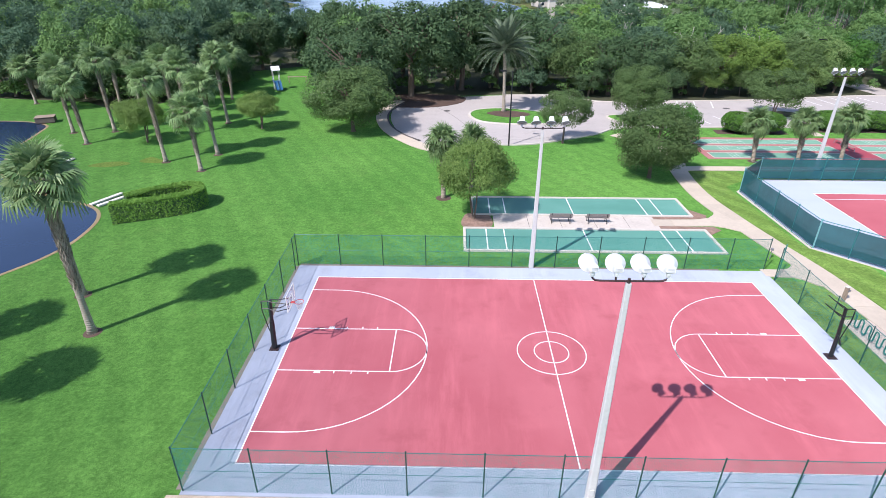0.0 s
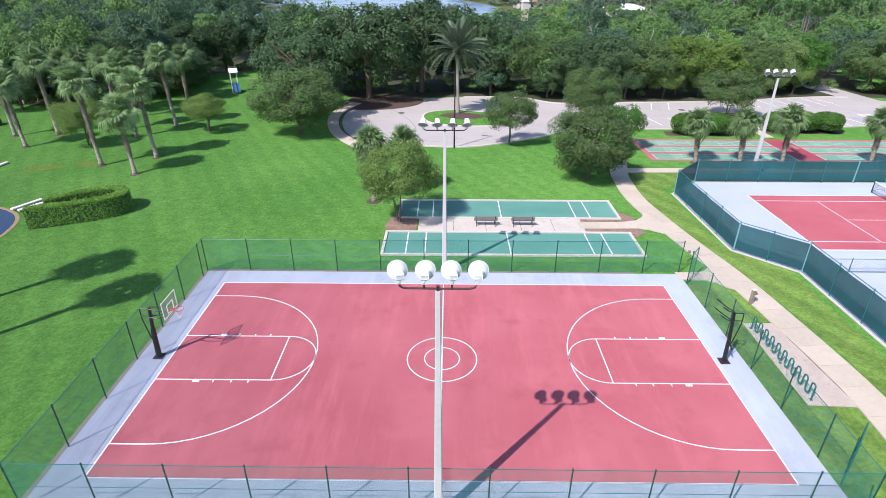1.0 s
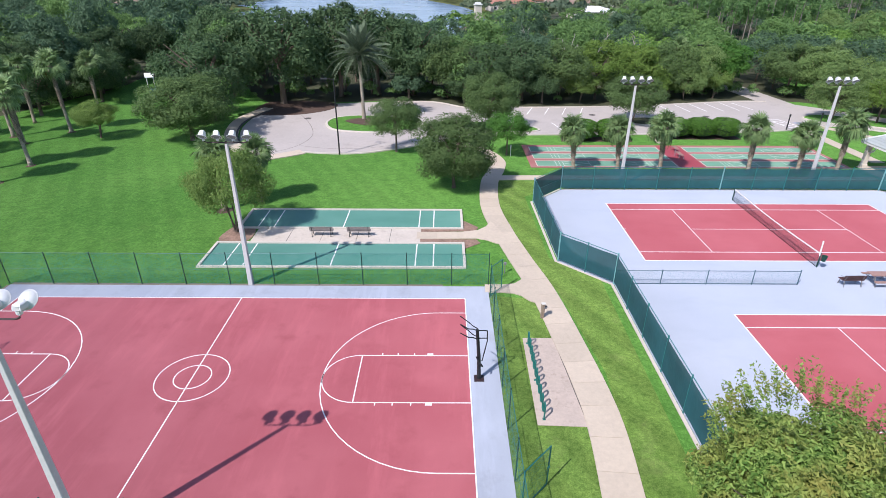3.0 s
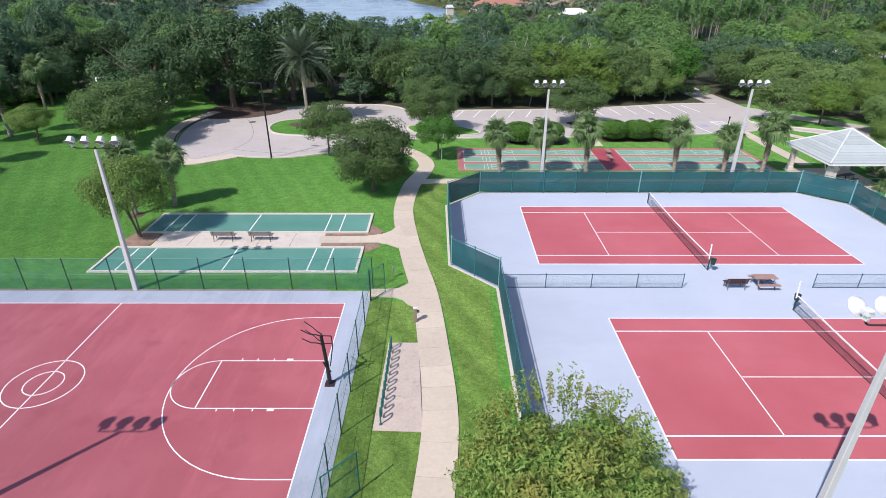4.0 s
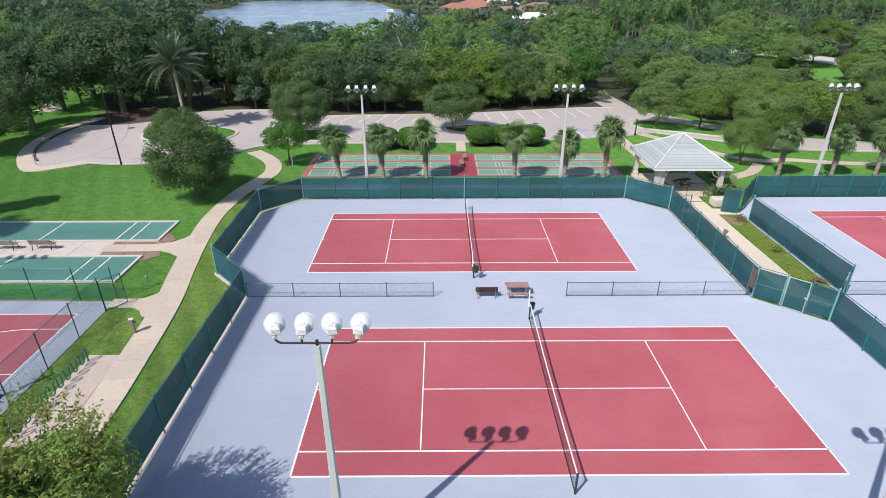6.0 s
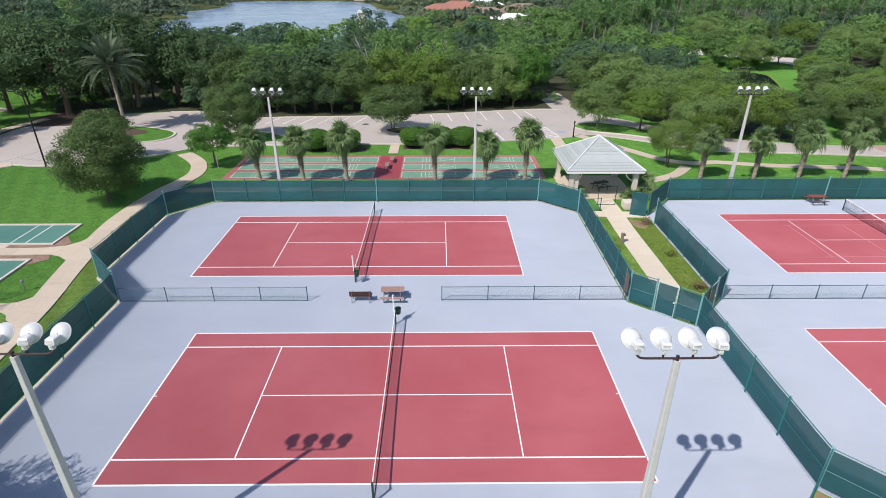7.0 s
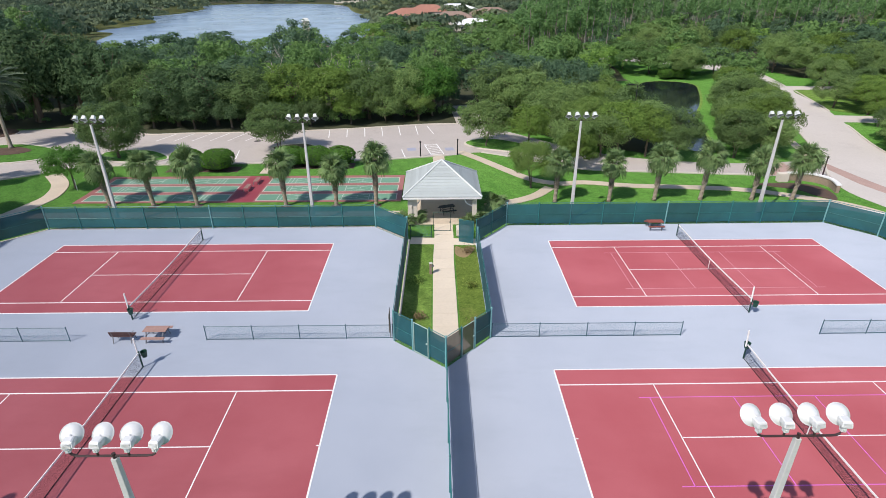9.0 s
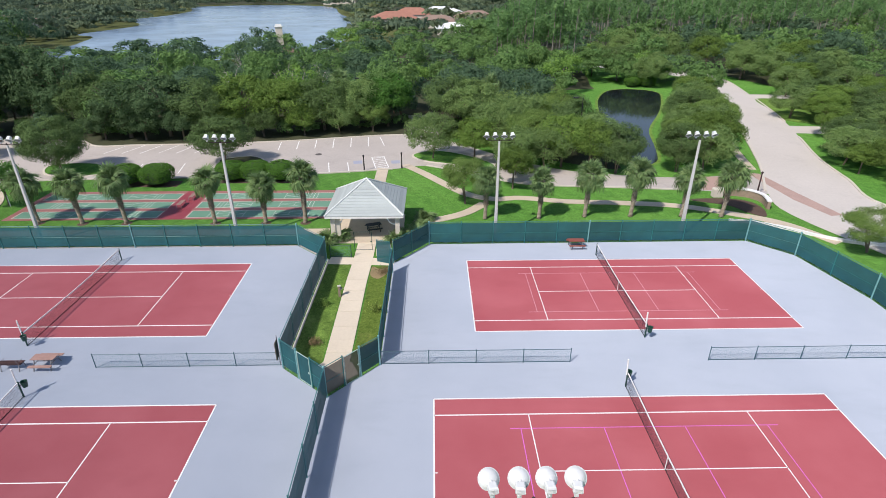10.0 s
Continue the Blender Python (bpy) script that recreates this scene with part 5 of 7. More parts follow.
# ---- tennis nets ----
def tennis_net(cx, cy, label, furnished):
    """furnished: +1 or -1 for the end with bin and marker."""
    root = thing("tennis_net", label, "tennis net", pose(cx, cy, 0.055), "tennis nets")
    for s in (-1, 1):
        part("net_post", Shape().tube([(0, s * 6.4, 0), (0, s * 6.4, 1.12)], 0.05, 10).lathe([(0.06, 0), (0.05, 0.04), (0, 0.06)], 10, (0, s * 6.4, 1.1)), DARK_POST, root)
    n, top = 24, lambda t: 0.93 + 0.14 * abs(t) ** 1.6
    ys = [-6.38 + 12.76 * i / n for i in range(n + 1)]
    tops = [top(y / 6.38) for y in ys]
    mesh = Shape().add([(y, 0.0, z) for y, t in zip(ys, tops) for z in (0.03, t)], [(2 * i, 2 * i + 2, 2 * i + 3, 2 * i + 1) for i in range(n)])
    part("net_mesh", mesh, NETTING, root, "black cord netting", pose(0, 0, 0, 0, 0, 90))
    tape = Shape().add([(x, y, t + dz) for y, t in zip(ys, tops) for x, dz in ((-0.02, -0.06), (0.02, -0.06), (0.02, 0.03), (-0.02, 0.03))],
                       [(4 * i + k, 4 * i + (k + 1) % 4, 4 * i + 4 + (k + 1) % 4, 4 * i + 4 + k) for i in range(n) for k in range(4)])
    part("white_tape", tape, TAPE, root, "white canvas band")
    if cx > 20:
        part("centre_strap", Shape().box((0, 0, 0.47), (0.03, 0.06, 0.9)), TAPE, root)
    part("foot_cord", Shape().tube([(0, -6.38, 0.03), (0, 6.38, 0.03)], 0.02, 5), BLACK, root)
    if furnished:
        y = furnished * 6.4
        tagged(part("litter_bin", Shape().lathe([(0.0, 0.62), (0.14, 0.62), (0.19, 1.0), (0.2, 1.02), (0.17, 1.0), (0.13, 0.66), (0, 0.66)], 12, (cx + 0.16, cy + y + furnished * 0.22, 0.05)), BIN_GREEN), "small dark green bin strapped to a net post", "bin")
        part("bin_bracket", Shape().box((0.08, y + furnished * 0.1, 0.85), (0.12, 0.2, 0.04)), GREY_LEG, root)
        part("score_tube", Shape().tube([(-0.06, y, 0.9), (-0.1, y + 0.04, 2.05)], 0.05, 8), TAPE, root, "white upright score tube")


tennis_net(0.0, 0.0, "sagging black tennis net with white tape", 1)
tennis_net(-3.17, 17.99, "black tennis net with white tape and bin", -1)
tennis_net(36.70, 0.24, "black tennis net with white tape above magenta lines", 1)
tennis_net(39.70, 18.17, "black tennis net with white tape in front of palms", -1)


# ---- benches and tables ----
def bench(x, y, turn, label, slat, leg, width=1.5, back_rest=True, z=0.05):
    root = thing("bench", label, "bench", pose(x, y, z, 0, 0, turn))
    for s in (-1, 1):
        frame_leg = Shape().tube([(s * width * 0.4, -0.28, 0.0), (s * width * 0.4, -0.16, 0.44), (s * width * 0.4, 0.22, 0.42), (s * width * 0.4, 0.34, 0.0)], 0.03, 6)
        if back_rest:
            frame_leg.tube([(s * width * 0.4, 0.2, 0.42), (s * width * 0.4, 0.34, 0.88)], 0.028, 6).tube([(s * width * 0.4, -0.2, 0.62), (s * width * 0.4, 0.26, 0.64)], 0.022, 6)
        part("leg_frame", frame_leg, leg, root)
    board = Shape().box((0, 0, 0), (width, 0.105, 0.035)).mesh("slat", slat)
    for k in range(4):
        part("seat_slat", board, None, root, "", pose(0, -0.18 + 0.125 * k, 0.46))
    if back_rest:
        for k in range(3):
            part("back_slat", board, None, root, "", pose(0, 0.25 + 0.035 * k, 0.58 + 0.125 * k, 74))
    return root


def picnic_table(x, y, turn, label, slat, leg, z=0.05):
    root = thing("picnic_table", label, "picnic table", pose(x, y, z, 0, 0, turn))
    plank = Shape().box((0, 0, 0), (1.5, 0.115, 0.045)).mesh("plank", slat)
    for k in range(5):
        part("top_plank", plank, None, root, "", pose(0, -0.27 + 0.135 * k, 0.74))
    for s in (-1, 1):
        for k in range(2):
            part("seat_plank", plank, None, root, "", pose(0, s * (0.58 + 0.13 * k), 0.45))
        part("leg_frame", Shape().tube([(s * 0.54, -0.55, 0), (s * 0.54, -0.2, 0.72), (s * 0.54, 0.2, 0.72), (s * 0.54, 0.55, 0)], 0.035, 6).tube([(s * 0.54, -0.7, 0.42), (s * 0.54, 0.7, 0.42)], 0.03, 6), leg, root)
    part("brace", Shape().tube([(-0.54, 0, 0.42), (0.54, 0, 0.42)], 0.025, 6), leg, root)
    return root


bench(-2.45, 9.15, 180, "dark brown slatted bench on the tennis surround", BROWN_SLAT, GREY_LEG, 1.45)
picnic_table(-0.4, 9.35, 0, "weathered redwood picnic table on the tennis surround", PINK_SLAT, GREY_LEG)
picnic_table(38.2, 26.2, 0, "reddish picnic table against the screened fence", RED_SLAT, GREY_LEG)
for x in (-39.4, -36.45):
    bench(x, 16.55, 180, "dark grey-brown slatted bench between two green lanes", BENCH_GREY, BLACK, 1.85)
for x, y in ((-3.1, 37.4), (-2.7, 39.7)):
    bench(x, y, 90, "flat reddish bench between shuffleboard lanes", PINK_SLAT, GREY_LEG, 1.5, False, 0.04)


# ---- bicycle rack ----
structure("bike_pad", Shape().prism([(-25.35, -3.75), (-22.95, -3.85), (-23.45, 3.0), (-25.2, 3.0)], -0.05, 0.04), BIKE_PAD, "brown stained concrete pad beside the footpath", "concrete pad")
structure("tar_joint", Shape().ribbon([(-23.0, -3.85), (-23.46, 3.0)], 0.035, 0.0, 0.05), TAR, "dark joint between pad and footpath", "joint")
rack = thing("bike_rack", "teal serpentine tube bicycle rack on a concrete pad", "bike rack", pose(-25.0, -3.4, 0.04))
wave, loops = [], 10
for i in range(loops):
    y0 = i * 0.62
    wave += [(0.005 * y0, y0 + 0.16 - 0.14 * math.cos(math.pi * k / 8), 0.72 + 0.14 * math.sin(math.pi * k / 8)) for k in range(9)]
    if i < loops - 1:
        wave += [(0.005 * y0, y0 + 0.47 - 0.15 * math.cos(math.pi * k / 6), 0.26 - 0.12 * math.sin(math.pi * k / 6)) for k in range(7)]
part("wave_tube", Shape().tube([(0, 0.02, 0)] + wave + [(0.03, wave[-1][1], 0.0)], 0.04, 8), TEAL, rack)
for i in (0, 4, 9):
    part("foot_flange", Shape().box((0.0, i * 0.62 + 0.02 + (0.28 if i else 0), 0.012), (0.14, 0.14, 0.025)), TEAL, rack)


# ---- small posts and lights ----
def timber_post(x, y, h, label):
    root = thing("timber_post", label, "post", pose(x, y, 0.0, 0, 0, 12))
    part("post_body", Shape().box((0, 0, h / 2), (0.18, 0.18, h)), WOOD, root)
    part("post_cap", Shape().box((0.02, 0, h + 0.03), (0.26, 0.22, 0.05)), PALE_WOOD, root)
    part("basin", Shape().lathe([(0.0, 0.0), (0.14, 0.0), (0.16, 0.08), (0.12, 0.08), (0.1, 0.03), (0, 0.03)], 10, (0.12, 0, h * 0.72)), GREY_LEG, root)
    return root


timber_post(-23.75, 5.1, 1.0, "weathered timber fountain post beside the footpath")
timber_post(17.35, 17.8, 0.95, "weathered timber fountain post beside the cream walk")
for x, y in ((-25.5, 10.6), (15.3, 9.6)):
    root = thing("path_light", "small grey path light on a thin stake", "path light", pose(x, y, 0))
    part("stake", Shape().tube([(0, 0, 0), (0, 0, 0.75)], 0.03, 6), GREY_LEG, root)
    part("hood", Shape().lathe([(0.0, 0.2), (0.1, 0.14), (0.11, 0.0), (0.0, 0.0)], 10, (0, 0, 0.72)), GREY_LEG, root)
sign = thing("court_sign", "brown weathered sign board on the fence corner", "sign", pose(14.8, 8.95, 0))
part("sign_board", Shape().box((0, -0.1, 1.5), (0.05, 0.5, 1.3)), DOCK_WOOD, sign)
part("sign_post", Shape().tube([(0, 0.2, 0), (0, 0.2, 2.4)], 0.03, 6), GREY_LEG, sign)
structure("utility_box", Shape().box((20.3, 25.2, 0.4), (1.3, 1.0, 0.8)), STUCCO, "pale concrete utility box by the pavilion", "utility box")


def street_lamp(x, y, h, label, mat):
    root = thing("street_lamp", label, "street lamp", pose(x, y, 0))
    part("pole", Shape().tube([(0, 0, 0), (0, 0, 0.3), (0, 0, h)], [0.12, 0.095, 0.065], 8), mat, root)
    if h > 5:
        part("arm", Shape().tube([(0, 0, h - 0.05), (-0.9, 0, h)], 0.04, 6), mat, root)
        part("lamp_head", Shape().box((-1.0, 0, h), (0.7, 0.32, 0.16)), mat, root)
    else:
        part("lantern", Shape().lathe([(0.0, 0.4), (0.10, 0.34), (0.13, 0.28), (0.09, 0.06), (0.04, 0.0), (0, 0)], 8, (0, 0, h - 0.1)), mat, root)


street_lamp(-41.75, 38.2, 8.4, "tall slim black street lamp on the lawn edge", BLACK)
street_lamp(15.8, 49.6, 1.9, "short dark lantern post at the lot edge", BLACK)
street_lamp(20.7, 50.6, 1.9, "short dark lantern post at the lot corner", BLACK)
street_lamp(62.8, 39.9, 2.5, "dark brown lantern post at the drive mouth", RUSTY)
street_lamp(45.6, 56.5, 8.0, "tall black street lamp among the drive trees", BLACK)
street_lamp(13.5, 73.5, 8.0, "tall black street lamp behind the lot", BLACK)


# ---- pavilion ----
pav = thing("pavilion", "open square pavilion with a grey-green tiled hip roof", "pavilion", pose(18.4, 31.0, 0))
part("floor_slab", Shape().box((0, 0, 0.03), (6.9, 6.9, 0.12)), CONCRETE, pav)
E_Z, A_Z, HALF = 2.88, 5.28, 3.70
course = 13
for side in range(4):
    rot = pose(0, 0, 0, 0, 0, 90 * side)
    for k in range(course):
        t0, t1 = k / course, (k + 1) / course + 0.012
        w0, w1 = HALF * (1 - t0), max(0.0, HALF * (1 - t1))
        z0, z1 = E_Z + (A_Z - E_Z) * t0, E_Z + (A_Z - E_Z) * t1
        lift = 0.055
        verts = [(-w0, -w0, z0 - 0.02), (w0, -w0, z0 - 0.02), (w0, -w0, z0 + lift), (-w0, -w0, z0 + lift), (w1, -w1, z1 + 0.012), (-w1, -w1, z1 + 0.012)]
        part("tile_course", Shape().add(verts, [(0, 1, 2, 3), (3, 2, 4, 5)]), ROOF_TILE, pav, "", rot)
    part("hip_ridge", Shape().tube([(-HALF, -HALF, E_Z + 0.05), (0, 0, A_Z + 0.06)], 0.085, 6), RIDGE, pav, "", rot)
    part("fascia", Shape().box((0, -HALF + 0.04, E_Z - 0.1), (2 * HALF - 0.1, 0.05, 0.24)), TRIM, pav, "white fascia board", rot)
    part("soffit_beam", Shape().box((0, -3.05, E_Z - 0.24), (6.5, 0.26, 0.3)), TRIM, pav, "", rot)
    part("column", Shape().box((-3.05, -3.05, 1.3), (0.42, 0.42, 2.55)).box((-3.05, -3.05, 0.25), (0.56, 0.56, 0.5)), STUCCO, pav, "cream stucco column", rot)
    for s in (-1, 1):
        pts = [(s * (2.85 - 0.75 * math.sin(u * math.pi / 12)), -3.05, 1.8 + 0.78 * (1 - math.cos(u * math.pi / 12))) for u in range(7)]
        part("curved_bracket", Shape().tube(pts, 0.06, 6), TRIM, pav, "white curved bracket", rot)
part("ceiling_boards", Shape().add([(-HALF + 0.1, -HALF + 0.1, E_Z - 0.02), (HALF - 0.1, -HALF + 0.1, E_Z - 0.02), (HALF - 0.1, HALF - 0.1, E_Z - 0.02), (-HALF + 0.1, HALF - 0.1, E_Z - 0.02)], [(3, 2, 1, 0)]), TRIM, pav)
part("finial", Shape().lathe([(0.16, 0.0), (0.1, 0.1), (0.0, 0.18)], 8, (0, 0, A_Z)), RIDGE, pav)
part("side_wall", Shape().box((-2.62, -3.0, 1.3), (0.5, 0.3, 2.55)), STUCCO, pav)
picnic_table(18.9, 30.2, 20, "dark metal picnic table under the pavilion roof", BLACK, BLACK, 0.09)

# ---- retaining wall at the drive ----
wall_line = smooth([(57.6, 39.3), (59.2, 39.6), (61.1, 39.0), (62.0, 37.3), (61.5, 35.2)], 6)
drive_wall = structure("drive_wall", Shape().ribbon(wall_line, 0.34, -0.05, 0.85), WOOD, "curved brown retaining wall with a pale cap at the drive", "wall")
part("wall_cap", Shape().ribbon(wall_line, 0.5, 0.85, 0.98), TRIM, drive_wall, "pale coping")
part("wall_pier", Shape().box((57.7, 39.2, 0.5), (1.1, 0.7, 1.1)), STUCCO, drive_wall)
structure("mulch_bed", Shape().prism(smooth([(54.2, 38.2), (57.4, 38.6), (60.4, 37.8), (61.1, 35.6), (60.2, 33.2), (58.8, 34.4), (57.8, 36.4)], 5, True), -0.05, 0.04), MULCH, "brown mulch inside the curved wall", "mulch bed")
structure("low_wall", Shape().ribbon(smooth([(55.6, 32.0), (58.0, 31.4), (60.4, 30.0), (62.6, 28.0), (65, 26.6), (69, 25.4)], 6), 0.3, -0.05, 0.28), TRIM, "low white kerb wall beside the road", "low wall")

# ---- playground and pond edge ----
def play_tower(x, y, turn, tall, label, slides):
    root = thing("play_tower", label, "play tower", pose(x, y, 0, 0, 0, turn) @ Matrix.Diagonal((0.66, 0.66, 0.95, 1)))
    for a, b in ((-0.75, -0.75), (0.75, -0.75), (0.75, 0.75), (-0.75, 0.75)):
        part("tower_post", Shape().tube([(a, b, 0), (a, b, tall)], 0.065, 8), TRIM, root)
    part("deck", Shape().box((0, 0, 1.4), (1.7, 1.7, 0.1)), PLAY_BLUE, root)
    for s in (-1, 1):
        part("roof_panel", Shape().add([(0, -1.05, tall + 0.62), (s * 1.05, -1.05, tall - 0.02), (s * 1.05, 1.05, tall - 0.02), (0, 1.05, tall + 0.62), (0, -1.05, tall + 0.56), (s * 1.05, -1.05, tall - 0.08), (s * 1.05, 1.05, tall - 0.08), (0, 1.05, tall + 0.56)],
                                       [(0, 1, 2, 3), (7, 6, 5, 4), (0, 4, 5, 1), (1, 5, 6, 2), (2, 6, 7, 3)]), TRIM, root)
    for k in range(5):
        part("baluster", Shape().tube([(-0.6 + 0.3 * k, -0.78, 1.45), (-0.6 + 0.3 * k, -0.78, 2.1)], 0.03, 5), PLAY_BLUE, root)
    part("top_bar", Shape().tube([(-0.75, -0.78, 2.1), (0.75, -0.78, 2.1)], 0.035, 6), PLAY_BLUE, root)
    part("ladder", Shape().tube([(-1.25, -0.3, 0), (-0.8, -0.3, 1.5)], 0.04, 6).tube([(-1.25, 0.3, 0), (-0.8, 0.3, 1.5)], 0.04, 6).tube([(-1.1, -0.3, 0.5), (-1.1, 0.3, 0.5)], 0.035, 6).tube([(-0.95, -0.3, 1.0), (-0.95, 0.3, 1.0)], 0.035, 6), TRIM, root)
    for dy in slides:
        part("slide", Shape().add([(u, dy + v, z + dz) for u, z in ((0.8, 1.48), (1.4, 1.3), (2.3, 0.6), (2.9, 0.3), (3.4, 0.26)) for v, dz in ((-0.36, 0.3), (-0.3, 0.02), (0.3, 0.02), (0.36, 0.3), (0.40, 0.3), (0.36, -0.05), (-0.36, -0.05), (-0.40, 0.3))],
                                  [(8 * i + k, 8 * i + (k + 1) % 8, 8 * i + 8 + (k + 1) % 8, 8 * i + 8 + k) for i in range(4) for k in range(8)]), PLAY_BLUE, root, "blue plastic slide")
    return root


play_tower(-78.2, 70.0, -64, 3.4, "white-roofed blue play tower with two slides", (-0.38, 0.5))
structure("bench_slab", Shape().prism([(-70.6, 66.6), (-67.6, 66.0), (-66.8, 69.4), (-69.8, 70.0)], -0.05, 0.035), PAD, "small pale concrete slab under a picnic table", "concrete pad")
picnic_table(-69.0, 67.6, 24, "pale bleached picnic table on a small slab", PALE_WOOD, GREY_LEG, 0.04)
part_beam = thing("balance_beam", "brown timber beam of the playground on posts", "balance beam", pose(-76.4, 76.4, 0, 0, 0, 8))
part("beam", Shape().box((0, 0, 1.0), (3.4, 0.14, 0.14)), WOOD, part_beam)
for s in (-1, 1):
    part("beam_post", Shape().box((s * 1.5, 0, 0.48), (0.12, 0.12, 0.96)), WOOD, part_beam)
for px, py, turn, length in ((-78.9, 20.3, 66, 3.0), (-78.1, 19.9, 62, 2.8), (-89.25, 29.5, 83, 4.2)):
    tagged(part("plank", Shape().box((px, py, 0.12), (length, 0.40, 0.14), radians(turn)), PALE_WOOD), "bleached plank lying at the pond edge", "plank", "planks by the pond")
crate = thing("dock_box", "weathered timber dock box at the pond edge", "dock box", pose(-102.4, 47.0, 0, 0, 0, 25))
part("box_body", Shape().box((0, 0, 0.4), (2.2, 1.5, 0.75)), DOCK_WOOD, crate)
part("box_lid", Shape().box((0, 0, 0.81), (2.3, 1.6, 0.07)), WOOD, crate)


# ---- houses across the lake ----
def house(x, y, w, d, h, turn, roof_mat, label, rise=2.2):
    root = thing("house", label, "house", pose(x, y, 0, 0, 0, turn))
    part("wall", Shape().box((0, 0, h / 2), (w, d, h)), STUCCO, root)
    o, r = 0.6, max(0.5, w / 2 - d / 2)
    part("roof", Shape().add([(-w / 2 - o, -d / 2 - o, h), (w / 2 + o, -d / 2 - o, h), (w / 2 + o, d / 2 + o, h), (-w / 2 - o, d / 2 + o, h), (-r, 0, h + rise), (r, 0, h + rise)],
                             [(0, 1, 5, 4), (1, 2, 5), (2, 3, 4, 5), (3, 0, 4), (3, 2, 1, 0)]), roof_mat, root)
    for i in range(max(2, int(w // 4))):
        wx = -w / 2 + (i + 0.5) * w / max(2, int(w // 4))
        pane = part("window", Shape().box((wx, -d / 2 - 0.03, h * 0.52), (1.6, 0.1, 1.5)), TRIM, root)
        part("pane", Shape().box((wx, -d / 2 - 0.09, h * 0.52), (1.36, 0.04, 1.26)), GLASS_DARK, pane)
    return root


house(36.0, 244, 19, 13, 3.0, 6, WHITE_ROOF, "house with a bright white roof beyond the trees", 2.2)
house(27, 280, 22, 14, 3.2, -6, BROWN_ROOF, "house with a brown hip roof beyond the trees", 3.0)
house(5, 292, 24, 15, 4.0, 8, CLAY, "house with a terracotta roof near the lake", 3.4)
house(14, 318, 24, 15, 4.5, -4, CLAY, "house with a reddish roof near the lake", 3.4)
house(48, 300, 22, 14, 4.0, 4, BROWN_ROOF, "brown-roofed house among trees", 3.2)
house(30, 338, 24, 15, 5.0, 4, WHITE_ROOF, "pale-roofed house among trees", 2.6)
house(-178, 268, 20, 10, 5.0, 20, BROWN_ROOF, "brown-roofed house on the far shore", 2.6)
house(-60, 540, 30, 14, 6.0, 0, CLAY, "small pale house on the far shore", 3.0)
tower = house(-20.0, 153.0, 11, 8, 3.0, 12, BROWN_ROOF, "low house with a tall pale chimney among trees", 1.6)
part("chimney", Shape().box((0, 0, 6.9), (1.9, 1.6, 6.2)), STUCCO, tower)
part("chimney_cap", Shape().box((0, 0, 10.1), (2.3, 2.0, 0.25)).box((0, 0, 10.5), (1.6, 1.3, 0.5)), TRIM, tower)


# ---- plants ----
def unit(v):
    return v / np.maximum(1e-6, np.linalg.norm(v, axis=1, keepdims=True))


def leaf_cards(rng, at, facing, length, width):
    """Corners of small pointed leaf sprays at the points, turned about the given facing."""
    n = len(at)
    facing = unit(facing)
    t = unit(np.cross(facing, rng.normal(size=(n, 3))))
    b = np.cross(facing, t)
    ln = (length * rng.uniform(0.6, 1.25, (n, 1)))
    wd = (width * rng.uniform(0.6, 1.25, (n, 1)))
    return np.stack([at - t * ln * 0.45 - b * wd * 0.5, at - t * ln * 0.45 + b * wd * 0.5, at + t * ln * 0.55 - facing * ln * 0.15], axis=1)


def crown_leaves(rng, r, height, base, clumps, leaves, length, low=-0.35, spread=0.62, lump=0.42, width=0.5):
    """Leaves of a crown made of many clumps: r its radius, between the heights base and height."""
    mid, half = (height + base) / 2, (height - base) / 2
    d = unit(rng.normal(size=(clumps * 3, 3)))
    d = d[d[:, 2] > low][:clumps]
    k = len(d)
    reach = rng.uniform(0.55, 1.0, (k, 1)) * spread
    size = lump * rng.uniform(0.65, 1.15, k)
    pick = rng.integers(0, k, leaves)
    v = unit(unit(rng.normal(size=(leaves, 3))) + 0.75 * d[pick] + np.array([0, 0, 0.25]))
    p = d[pick] * reach[pick] + v * (size[pick, None] * rng.uniform(0.55, 1.08, (leaves, 1)))
    at = p * np.array([r, r, half]) + np.array([0, 0, mid])
    face = v * 1.0 + rng.normal(size=(leaves, 3)) * 0.42 + np.array([0, 0, 0.25])
    return leaf_cards(rng, at, face, length, length * width)


